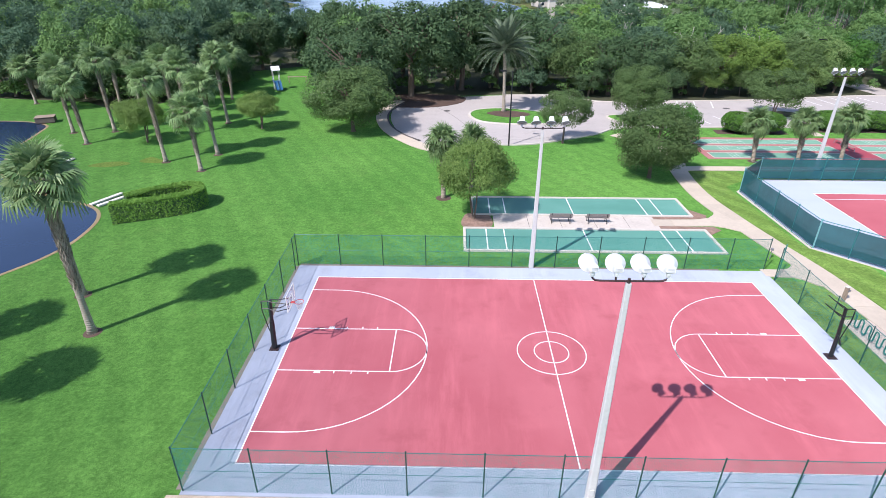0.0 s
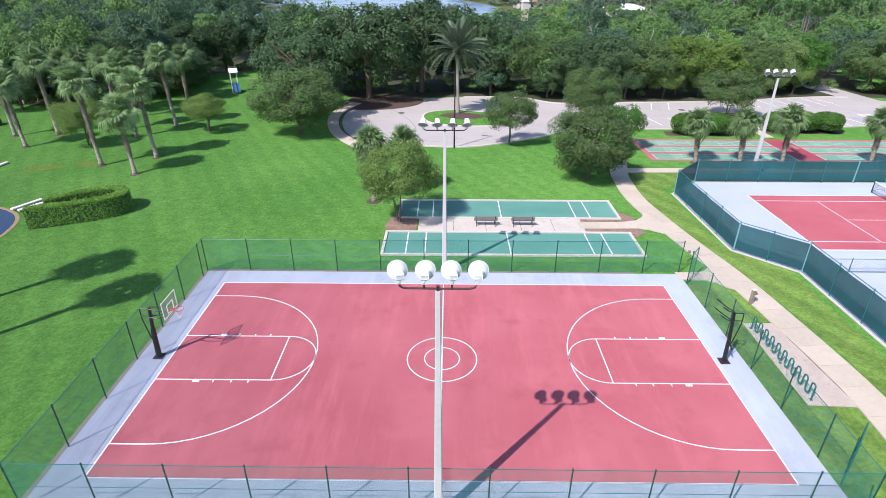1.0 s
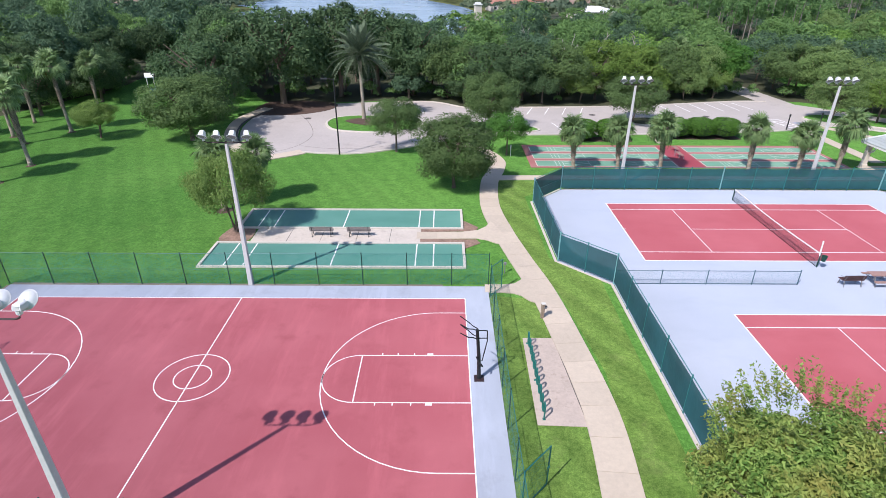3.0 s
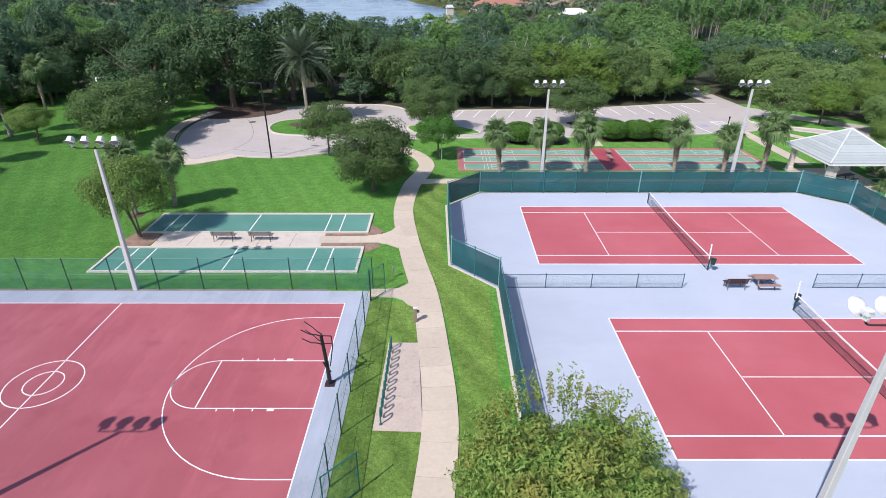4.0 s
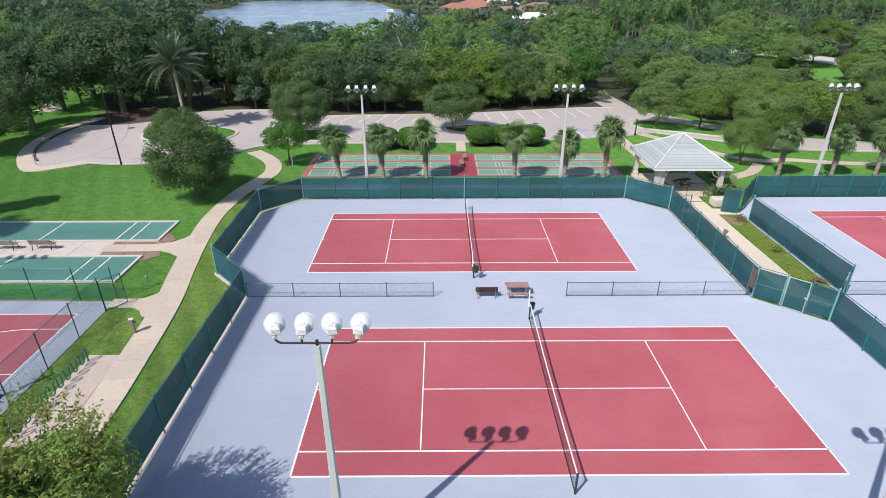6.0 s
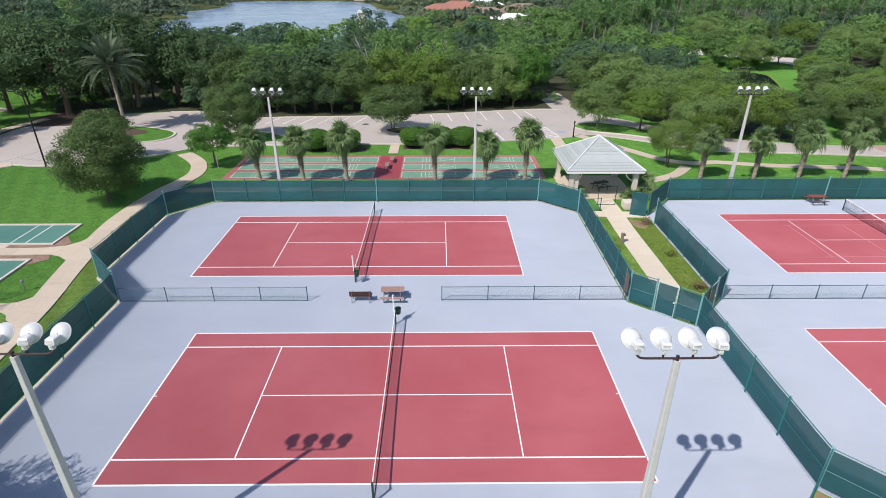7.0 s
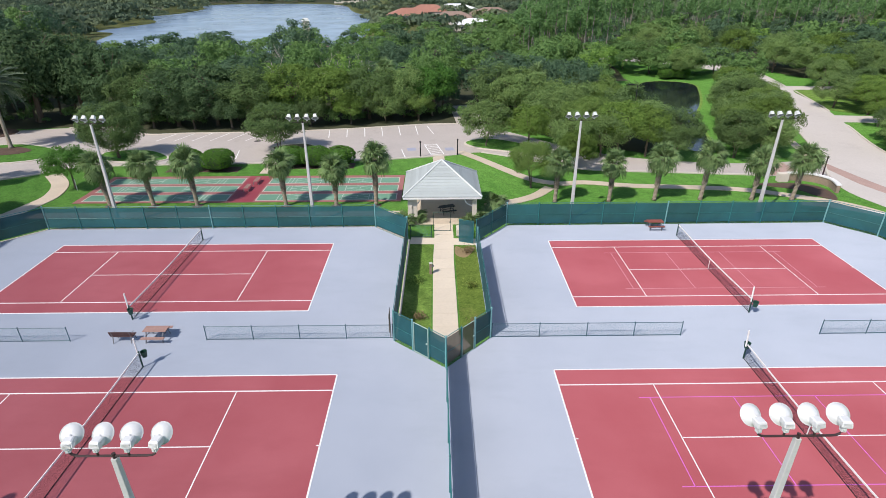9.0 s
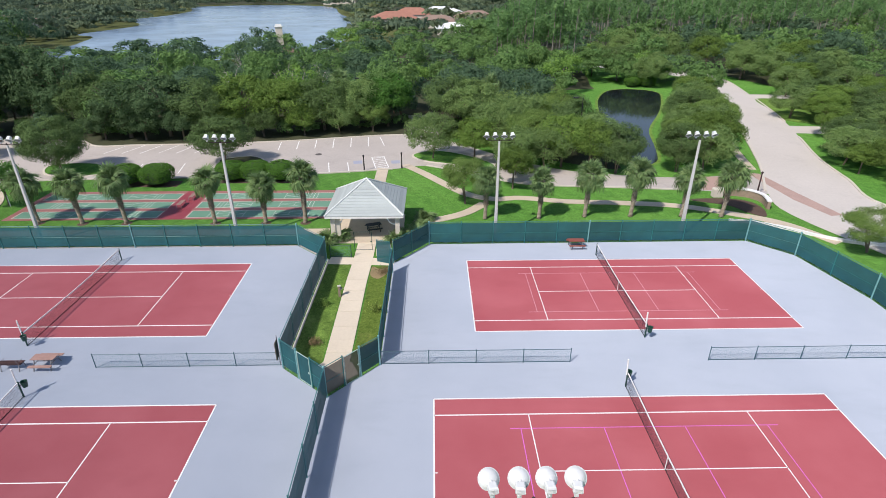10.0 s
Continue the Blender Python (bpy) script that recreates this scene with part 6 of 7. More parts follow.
def trunk_shape(rng, height, r0, stems=1, limbs=6, reach=1.8, fork=0.42):
    """Trunk and limbs of a broad tree."""
    s = Shape()
    for k in range(stems):
        a = rng.uniform(0, 6.28)
        lean = 0.0 if stems == 1 else rng.uniform(0.25, 0.6)
        ox, oy = (0.12 * math.cos(a) * (stems > 1), 0.12 * math.sin(a) * (stems > 1))
        top = (ox + lean * math.cos(a), oy + lean * math.sin(a), height * fork)
        rad = r0 if stems == 1 else r0 * 0.55
        s.tube([(ox, oy, -0.1), (ox * 1.2, oy * 1.2, 0.25), ((ox + top[0]) / 2 + rng.uniform(-0.08, 0.08), (oy + top[1]) / 2, top[2] * 0.55), top], [rad * 1.5, rad * 1.05, rad * 0.9, rad * 0.7], 8)
        for j in range(max(2, limbs // stems)):
            b = rng.uniform(0, 6.28)
            end = (top[0] + reach * math.cos(b) * rng.uniform(0.6, 1.0), top[1] + reach * math.sin(b) * rng.uniform(0.6, 1.0), height * rng.uniform(0.62, 0.88))
            mid = (top[0] * 0.6 + end[0] * 0.4, top[1] * 0.6 + end[1] * 0.4, (top[2] + end[2]) / 2 + 0.1)
            s.tube([top, mid, end], [rad * 0.55, rad * 0.35, rad * 0.12], 5)
    return s


TREE_KIT = {}


def tree_kit(kind, variant):
    """The trunk and crown meshes of a kind of tree, about 7 m high with a 4 m crown radius."""
    if (kind, variant) in TREE_KIT:
        return TREE_KIT[kind, variant]
    rng = np.random.default_rng(100 * variant + sum(map(ord, kind)))
    if kind == "round":
        trunk = trunk_shape(rng, 7, 0.15, 1, 8, 2.2, 0.34).mesh("trunk", BARK)
        crown = quad_mesh("crown", crown_leaves(rng, 4, 7, 0.6, 110, 31000, 0.20, -0.95, 0.74, 0.29), LAWN_LEAF)
    elif kind == "grove":
        trunk = trunk_shape(rng, 7, 0.14, 2, 8, 2.2, 0.34).mesh("trunk", BARK)
        crown = quad_mesh("crown", crown_leaves(rng, 4, 7, 0.9, 84, 12000, 0.26, -0.8, 0.74, 0.29), (GROVE_LEAF, LAWN_LEAF, GROVE_LEAF)[variant % 3])
    elif kind == "lifted":
        trunk = trunk_shape(rng, 7, 0.13, 1, 8, 2.2, 0.36).mesh("trunk", BARK)
        crown = quad_mesh("crown", crown_leaves(rng, 4, 7, 1.7, 90, 16000, 0.22, -0.8, 0.74, 0.28), LAWN_LEAF)
    elif kind == "open":
        trunk = trunk_shape(rng, 7, 0.15, 3, 9, 2.4, 0.36).mesh("trunk", BARK)
        crown = quad_mesh("crown", crown_leaves(rng, 4, 7, 1.6, 60, 22000, 0.20, -0.8, 0.72, 0.33), OPEN_LEAF)
    elif kind == "bright":
        trunk = trunk_shape(rng, 7, 0.14, 1, 8, 2.2, 0.4).mesh("trunk", BARK)
        crown = quad_mesh("crown", crown_leaves(rng, 4, 7, 1.4, 70, 10000, 0.28, -0.6, 0.74, 0.28), BRIGHT_LEAF)
    elif kind == "yellow":
        trunk = trunk_shape(rng, 7, 0.14, 1, 8, 2.2, 0.4).mesh("trunk", BARK)
        crown = quad_mesh("crown", crown_leaves(rng, 4, 7, 1.2, 70, 10000, 0.28, -0.6, 0.74, 0.28), YELLOW_LEAF)
    else:
        trunk = trunk_shape(rng, 7, 0.2, 1, 9, 2.6, 0.4).mesh("trunk", BARK)
        crown = quad_mesh("crown", crown_leaves(rng, 4, 7, 0.8, 92, 12000, 0.28, -0.75, 0.75, 0.27), OAK_LEAF)
    TREE_KIT[kind, variant] = trunk, crown
    return trunk, crown


def tree(kind, variant, x, y, h, r, label, group=""):
    trunk, crown = tree_kit(kind, variant)
    root = thing("tree", label, "tree", pose(x, y, 0, 0, 0, (x * 37 + y * 91) % 360), group)
    size = Matrix.Diagonal((r / 4, r / 4, h / 7, 1))
    part("trunk", trunk, None, root, "", size)
    part("crown", crown, None, root, "", size)
    return root


tree("round", 0, -60.9, 43.8, 8.3, 6.5, "broad grey-green shade tree on the lawn by the circle")
tree("round", 1, -28.8, 27.5, 7.7, 4.7, "dense round grey-green tree over the footpath")
tree("lifted", 2, -35.3, 39.3, 6.5, 3.6, "small rounded grey-green tree on the lawn edge")
tree("open", 0, -46.4, 17.2, 7.0, 3.5, "multi-stemmed light green tree in a mulch bed")
tree("open", 1, -72.8, 44.6, 4.9, 3.0, "small open light green tree on the lawn")
tree("open", 2, -84.4, 38.2, 5.6, 3.3, "small open tree among tall palms")
tree("bright", 0, -22.6, 38.2, 5.2, 2.9, "young dark green tree with a white stake")
tree("round", 0, -23.7, 49.8, 7.7, 4.5, "grey-green shade tree on a lot island", "lot shade trees")
tree("grove", 1, -3.7, 53.4, 6.6, 4.8, "grey-green shade tree on a small lot island", "lot shade trees")
tree("grove", 2, 24.7, 54.6, 6.8, 4.4, "grey-green shade tree beside the drive", "lot shade trees")
tree("open", 0, 28.5, 37.6, 5.6, 2.9, "light young tree beside the curving path")
stake = tagged(part("tree_stake", Shape().tube([(-22.2, 37.8, 0), (-22.2, 37.8, 1.3)], 0.05, 6), TRIM), "white support stake beside a young tree", "stake")
for i, (x, y, h, r) in enumerate(((35.5, 47.6, 6.4, 4.0), (42.0, 50.6, 6.6, 4.4), (46.6, 53.2, 6.6, 4.2), (38.6, 54.6, 7.0, 4.4), (45.2, 58.0, 7.4, 4.8), (34.6, 60.0, 7.4, 4.6), 
                                  (39.4, 64.4, 7.6, 4.8), (44.0, 65.4, 7.2, 4.6), (60.8, 57.4, 6.0, 3.3), (64.2, 62.8, 6.2, 3.4), (67.8, 67.4, 6.6, 4.2), (70.8, 74.2, 6.4, 4.2), (72.8, 80.2, 6.6, 4.4), (62.6, 52.4, 6.8, 4.4), (65.4, 58.4, 6.8, 4.2), (60.4, 48.6, 6.4, 4.0), (47.6, 49.4, 5.8, 3.4), (45.4, 49.4, 6.6, 4.2), (39.6, 49.4, 6.4, 4.0), (67.8, 63.0, 6.6, 4.2), (66.6, 71.6, 6.2, 4.0), (34.4, 42.3, 5.4, 3.0), (48.5, 47.9, 6.2, 4.0), (59.2, 53.4, 6.2, 3.8), (62.4, 60.6, 6.4, 4.0), (66.0, 68.6, 6.4, 4.0), (70.2, 77.4, 6.4, 4.0), (74.4, 86.0, 6.6, 4.2), (56.6, 48.4, 6.0, 3.8), (61.2, 58.0, 5.0, 2.9), (63.6, 66.0, 5.0, 2.9), (67.6, 74.6, 5.0, 2.9))):
    tree(("grove", "yellow", "grove", "open")[i % 4] if i % 5 else "grove", i % 3, x, y, h * (1.0, 1.1, 1.04)[i % 3], r * 0.95, "leafy grey-green tree in the grove by the drive", "drive grove")
for i, (x, y, h, r) in enumerate(((73.6, 84.6, 6.8, 4.6), (78.6, 92.6, 6.6, 4.4), (75.6, 110, 7.4, 5.0), (96.4, 79.0, 6.0, 4.2), (102, 75.6, 6.4, 4.4), (92.6, 60.6, 6.4, 4.6), (99, 58, 6.8, 5.0), (86.6, 50.6, 5.6, 4.2),
                                  (90.6, 46.0, 5.6, 4.4), (82.4, 44.0, 5.6, 4.4), (80.6, 38.8, 5.0, 3.6), (89.4, 78.4, 6.2, 4.4), (91.6, 72.6, 6.0, 4.2), (97.4, 84.0, 6.4, 4.6), (100, 98, 6.6, 4.6), (108, 84, 6.8, 4.8), (86, 118, 7.0, 5.0), (76, 128, 8.0, 5.4))):
    tree("grove" if i % 3 else "yellow", i % 3, x, y, h, r, "rounded shade tree on the verge of the road", "road trees")
tree("open", 1, 64.9, 24.6, 4.6, 3.4, "bushy grey-green shrub outside the tennis fence")
tree("round", 2, -111, 70, 9, 6, "large dark tree behind the palms")

for i, (x, y, h, r) in enumerate(((94, 52, 6.0, 4.6), (101, 48, 6.2, 4.8), (96, 42, 5.6, 4.4), (90, 38, 5.0, 4.0), (104, 62, 6.6, 4.8), (112, 66, 7, 5), (118, 76, 7, 5), (110, 94, 7, 5), (104, 102, 7, 5),
                                  (98, 66, 6.0, 3.8), (112, 56, 6.8, 5), (70.5, 79.0, 6.2, 4.0), (87.5, 64.6, 5.6, 3.6), (83.2, 51.0, 5.0, 4.0), (100.3, 80.2, 6, 4.4), (95.4, 66.1, 6, 4.4), (30.6, 53.6, 6.2, 3.8), (37.0, 69.5, 7.6, 4.8), (39.4, 75.0, 7.6, 4.6), (80.4, 50.8, 5.4, 3.8), (79.9, 47.0, 4.0, 2.8), (83.6, 55.4, 5.8, 4.2), (101, 119, 9.0, 5.4), (104, 111, 8.6, 5.2), (98, 132, 9.6, 5.6), (91, 144, 10, 5.6), (82, 152, 10, 5.6), (109, 105, 8.4, 5.2), (111, 117, 9.4, 5.6), (107, 128, 9.6, 5.6), (101, 141, 10, 5.6), (116, 110, 9, 5.4), (120, 124, 9.6, 5.6), (70, 118, 8.4, 5.0), (78, 116, 7.6, 4.8), (66, 126, 8.8, 5.2))):
    tree("grove" if i % 4 else "yellow", (i + 1) % 3, x, y, h, r, "leafy rounded tree in the belt along the road", "road belt trees")

# woodland edge: single trees that stand out behind the lot
edge = ((-62.0, 53.8, 11.5, 7.4), (-65.5, 66.5, 12.0, 7.0), (-55.1, 64.8, 14.8, 9.4), (-47.0, 70.6, 15.4, 8.4), (-66.0, 76.0, 14.6, 7.6), (-41.0, 72.8, 14.2, 7.6), (-35.0, 72.0, 12.4, 6.8), (-29.0, 70.0, 9.8, 6.2), (-23.2, 67.4, 9.4, 6.0),
        (-17.2, 68.0, 9.8, 6.2), (-11.2, 67.6, 9.4, 6.0), (-5.0, 69.0, 9.6, 6.0), (1.0, 70.0, 9.0, 5.8), (7.0, 71.2, 9.0, 5.8), (12.6, 72.6, 9.0, 5.6), (17.2, 73.8, 9.0, 5.4), (28.0, 72.4, 9.0, 5.4), (31.4, 69.6, 8.8, 5.6))
for i, (x, y, h, r) in enumerate(edge):
    kind = {12: "yellow", 15: "bright", 7: "grove", 8: "oak", 10: "grove", 11: "yellow", 13: "grove", 14: "grove", 16: "grove", 17: "grove"}.get(i, "oak")
    tree(kind, i % 3, x, y, h, r, {"yellow": "yellow-green tree at the woodland edge", "bright": "bright green tree at the woodland edge", "grove": "grey-green tree at the woodland edge"}.get(kind, "dark oak at the woodland edge behind the lot"), "woodland edge oaks")

for i, (x, y, h, r) in enumerate(((-26.6, 66.2, 5.4, 3.4), (-20.0, 65.6, 5.0, 3.2), (-14.2, 65.8, 5.6, 3.4), (-8.2, 66.2, 5.0, 3.2), (-2.0, 67.0, 5.6, 3.4), (4.2, 68.0, 5.2, 3.2), (9.8, 69.2, 5.6, 3.4), (15.0, 70.4, 5.2, 3.2))):
    tree("oak" if i < 3 else ("grove", "yellow", "grove", "open")[i % 4], i % 3, x, y, h, r, "low leafy tree at the foot of the woods", "woodland foot trees")


def clip_bush(x, y, r, h, variant, label, group):
    rng = np.random.default_rng(500 + variant)
    if ("bush", variant) not in TREE_KIT:
        d = unit(rng.normal(size=(4200, 3)))
        d[:, 2] = np.abs(d[:, 2]) * np.where(rng.uniform(size=4200) < 0.75, 1, -0.7)
        flat = np.sign(d) * np.abs(d) ** 0.75
        leaves = leaf_cards(rng, flat * rng.uniform(0.9, 1.04, (4200, 1)), d + rng.normal(size=(4200, 3)) * 0.5, 0.13, 0.08)
        core = Shape().lathe([(0.0, -0.8), (0.75, -0.7), (0.86, 0.0), (0.7, 0.62), (0.0, 0.84)], 12)
        TREE_KIT["bush", variant] = quad_mesh("crown", leaves, SHRUB_LEAF), core.mesh("twig_core", OAK_LEAF)
    crown, core = TREE_KIT["bush", variant]
    root = thing("shrub", label, "shrub", pose(x, y, 0, 0, 0, 50 * variant), group)
    m = Matrix.Translation((0, 0, h * 0.54)) @ Matrix.Diagonal((r, r, h * 0.5, 1))
    part("crown", crown, None, root, "", m)
    part("twig_core", core, None, root, "", m)
    part("stem", Shape().tube([(0, 0, 0), (0, 0, h * 0.3)], [0.12, 0.1], 6), BARK, root)


for i, (x, y, r, h) in enumerate(((-8.9, 44.8, 1.9, 2.4), (-12.6, 44.8, 1.8, 2.4), (-0.4, 46.2, 1.8, 2.3), (2.7, 46.2, 1.8, 2.3), (5.8, 46.2, 1.8, 2.3), (71.2, 110.4, 1.7, 2.2), (74.7, 110.2, 1.8, 2.3))):
    clip_bush(x, y, r, h, i % 3, "clipped rounded green shrub beside the lot", "clipped shrubs")

# U-shaped clipped hedge at the pond
hedge_line = smooth([(-75.4, 17.5), (-73.2, 19.5), (-70.9, 20.4), (-69.9, 19.2), (-70.6, 17.9), (-73.0, 16.6), (-75.6, 15.5)], 8)
hedge = thing("hedge", "clipped bright green U-shaped hedge near the pond", "hedge")
rng = np.random.default_rng(77)
leaf_at, leaf_face = [], []
for (x0, y0), (x1, y1) in zip(hedge_line, hedge_line[1:]):
    d = np.array([x1 - x0, y1 - y0, 0.0])
    ln = np.linalg.norm(d)
    side = np.array([-d[1], d[0], 0]) / max(ln, 1e-6)
    n = int(ln * 1500)
    u, v, w = rng.uniform(0, 1, n), rng.uniform(-1, 1, n), rng.uniform(0, 1, n)
    k = rng.uniform(size=n)
    off = np.where(k < 0.36, np.sign(v) * (0.46 + 0.05 * rng.normal(size=n)), v * 0.46)
    z = np.where(k < 0.36, w * 1.55 + 0.05, 1.62 + 0.05 * rng.normal(size=n))
    pos = np.stack([x0 + d[0] * u + side[0] * off, y0 + d[1] * u + side[1] * off, z], axis=1)
    leaf_at.append(pos)
    leaf_face.append(np.where((k < 0.36)[:, None], np.sign(v)[:, None] * side[None, :], np.array([[0, 0, 1.0]])) + rng.normal(size=(n, 3)) * 0.5)
part("hedge_leaves", quad_mesh("hedge_leaves", leaf_cards(rng, np.concatenate(leaf_at), np.concatenate(leaf_face), 0.17, 0.10), HEDGE_LEAF), None, hedge)
part("hedge_body", Shape().ribbon(hedge_line, 0.84, 0.0, 1.56), OAK_LEAF, hedge)


# ---- palms ----
def fan_frond(rng, stalk, blade, droop, count=20, width=0.10):
    """A costapalmate leaf: a stalk and a fan of narrow blades that bend at their tips. It grows along +x."""
    q = [[(0, -0.02, 0), (0, 0.02, 0), (stalk, 0.012, 0.04), (stalk, -0.012, 0.04)]]
    for k in range(count):
        a = radians(-118 + 236 * k / (count - 1)) + rng.uniform(-0.06, 0.06)
        ln = blade * (1.0 - 0.28 * abs(a) / 2.1) * rng.uniform(0.9, 1.08)
        c, s = math.cos(a), math.sin(a)
        fold = 0.12 * abs(s)
        p0 = np.array([stalk, 0, 0.04])
        p1 = p0 + np.array([c * ln * 0.6, s * ln * 0.6, 0.05 + fold * ln - droop * 0.12])
        p2 = p0 + np.array([c * ln * 0.95, s * ln * 0.95, fold * ln * 0.6 - droop * (0.4 + 0.3 * rng.uniform())])
        n = np.array([-s, c, 0.25]) * width
        q.append([p0, p0 + n * 0.3, p1 + n, p1 - n])
        q.append([p1 - n, p1 + n, p2 + n * 0.15, p2 - n * 0.15])
    return np.array(q)


def feather_frond(rng, length, sag, pairs=26):
    """A pinnate leaf: an arching rib with two rows of leaflets. It grows along +x."""
    q, rib = [], lambda t: np.array([length * t * (1 - 0.14 * sag * t), 0, length * (0.16 * t - sag * 0.62 * t * t)])
    for k in range(8):
        a, b = rib(k / 8), rib((k + 1) / 8)
        w = 0.05 * (1 - k / 9)
        q.append([a + (0, -w, 0), a + (0, w, 0), b + (0, w * 0.8, 0), b + (0, -w * 0.8, 0)])
    for k in range(pairs):
        t = 0.12 + 0.86 * k / (pairs - 1)
        p = rib(t)
        ln = 0.62 * math.sin(math.pi * min(1, 0.18 + t * 0.86)) ** 0.6
        for s in (-1, 1):
            tip = p + np.array([ln * 0.55, s * ln * 0.72, 0.10 - 0.16 * rng.uniform()])
            w = np.array([0.075, -s * 0.022, 0])
            q.append([p - w, p + w, tip + w * 0.2, tip - w * 0.2])
    return np.array(q)


rng = np.random.default_rng(41)
FRONDS = {
    "fan": [quad_mesh("frond", fan_frond(rng, 1.05, 1.22, dr, 22, 0.068), PALM_LEAF) for dr in (0.35, 0.8, 1.35)],
    "sabal": [quad_mesh("frond", fan_frond(rng, 0.85, 1.1, dr, 24, 0.056), SABAL_LEAF) for dr in (0.5, 1.0, 1.6)],
    "date": [quad_mesh("frond", feather_frond(rng, 5.0, sg, 34), DATE_LEAF) for sg in (0.45, 0.8, 1.15)],
    "dry": [quad_mesh("dry_frond", fan_frond(rng, 0.8, 0.8, dr, 12, 0.07), DRY_FROND) for dr in (1.2, 1.6)],
}


BOOT_KIT = {}


def boot_mesh(pale):
    """A sleeve of crossed leaf bases round a trunk of radius 1 and height 1."""
    if pale not in BOOT_KIT:
        rng, q = np.random.default_rng(55), []
        for k in range(300):
            a, z = k * 2.39996, k / 300
            c, s = math.cos(a), math.sin(a)
            for way in (-1, 1):
                sl = way * rng.uniform(0.45, 0.75)
                w, ln, out = 0.16, rng.uniform(0.045, 0.075), rng.uniform(1.05, 1.5)
                p0, p1 = np.array([c, s, z]), np.array([math.cos(a + sl) * out, math.sin(a + sl) * out, z + ln])
                side = np.array([-s * w, c * w, 0])
                q.append([p0 * (0.98, 0.98, 1) - side, p0 * (0.98, 0.98, 1) + side, p1 + side * 0.7, p1 - side * 0.7])
        BOOT_KIT[pale] = quad_mesh("boot_sleeve", np.array(q), BOOT if pale else BOOT_BARK)
    return BOOT_KIT[pale]


def palm(kind, x, y, h, label, group="", lean=(0.0, 0.0), fronds=38, seed=0, size=1.0):
    """h: height of the crown's heart above the ground."""
    rng = np.random.default_rng(900 + seed)
    root = thing("palm_tree", label, "palm tree", pose(x, y, 0, 0, 0, 0), group)
    top = Vector((lean[0], lean[1], h))
    r = {"fan": 0.17, "sabal": 0.2, "date": 0.22}[kind]
    pts = [(lean[0] * t, lean[1] * t, h * t) for t in (0, 0.05, 0.22, 0.55, 0.8, 0.93, 1.0)]
    rad = [r * k for k in ((1.75, 1.3, 1.05, 1.0, 1.1, 1.3, 0.8) if kind != "sabal" else (1.35, 1.05, 1.0, 1.1, 1.25, 1.3, 0.8))]
    part("trunk", Shape().tube(pts, rad, 10), PALM_BARK if kind != "sabal" else BOOT_BARK, root, "", None, True)
    if kind != "date":
        low = 0.30 + 0.06 * math.sin(seed * 2.1) if kind == "fan" else 0.34
        shear = Matrix.Identity(4)
        shear[0][2], shear[1][2] = lean[0] / h, lean[1] / h
        part("boot_sleeve", boot_mesh(True), None, root, "criss-cross sleeve of old leaf bases", shear @ Matrix.Translation((0, 0, h * low)) @ Matrix.Diagonal((r * 1.12, r * 1.12, h * (0.99 - low), 1)))
    for k in range(fronds):
        t = (k + 0.5) / fronds
        up = {"fan": 85 - 122 * t ** 1.05, "sabal": 84 - 132 * t ** 1.05, "date": 78 - 104 * t}[kind] + rng.uniform(-9, 9)
        mesh = FRONDS[kind][min(2, int(t * 3))]
        m = Matrix.Translation(top) @ Matrix.Rotation(k * 2.39996 + rng.uniform(-0.25, 0.25), 4, "Z") @ Matrix.Rotation(-radians(up), 4, "Y") @ Matrix.Rotation(rng.uniform(-0.6, 0.6), 4, "X") \
            @ Matrix.Translation((0.06, 0, 0)) @ Matrix.Scale(size * rng.uniform(0.82, 1.12), 4)
        part("frond", mesh, None, root, "", m)
    for k in range(3 if kind != "date" else 0):
        m = Matrix.Translation(top - Vector((0, 0, 0.1))) @ Matrix.Rotation(k * 2.1 + seed, 4, "Z") @ Matrix.Rotation(radians(50 + 6 * k), 4, "Y") @ Matrix.Scale(0.85, 4)
        part("dry_frond", FRONDS["dry"][k % 2], None, root, "hanging brown dry frond", m)
    return root


def mulch_ring(x, y, r):
    tagged(part("mulch_ring", Shape().lathe([(0.0, 0.05), (r * 0.7, 0.045), (r, 0.0)], 18, (x, y, 0)), MULCH), "round brown mulch ring at a palm foot", "mulch ring", "palm mulch rings", "structure")


for i, (x, y, h, lx, ly) in enumerate(((-68.45, 0.67, 9.0, 0.0, 0.0), (-71.4, 4.6, 8.0, 0.0, 0.0), (-78.7, 31.0, 8.3, -0.5, 0.2), (-73.8, 28.3, 5.7, -0.6, 0.8), (-74.2, 33.7, 7.3, -0.7, 0.6), (-80.6, 42.0, 7.8, -0.3, 0.3),
                                       (-91.1, 37.4, 6.6, -0.6, 0.3), (-95.6, 42.0, 7.4, -0.4, 0.4), (-90.8, 42.8, 8.4, -0.6, 0.4), (-84.0, 45.0, 8.2, -0.4, 0.4), (-78.2, 47.5, 8.1, -0.6, 0.3), (-111.4, 58.0, 5.2, -0.4, 0.2),
                                       (-73.0, -7.6, 7.6, -0.2, 0.2), (-77.5, -2.8, 7.2, -0.2, 0.2))):
    palm("fan", x, y, h, "tall fan palm with a rough booted trunk on the lawn", "lawn palms", (lx, ly), 36, i, 0.98)
    mulch_ring(x, y, 0.5)
palm("sabal", -49.0, 21.6, 5.0, "sabal palm with a booted trunk in the mulch bed", "", (-0.1, 0.2), 40, 30, 0.95)
mulch_ring(-49.0, 21.6, 0.7)
palm("sabal", -46.5, 23.8, 4.4, "sabal palm on the lawn behind the green lanes", "", (0.1, 0.2), 40, 31, 0.95)
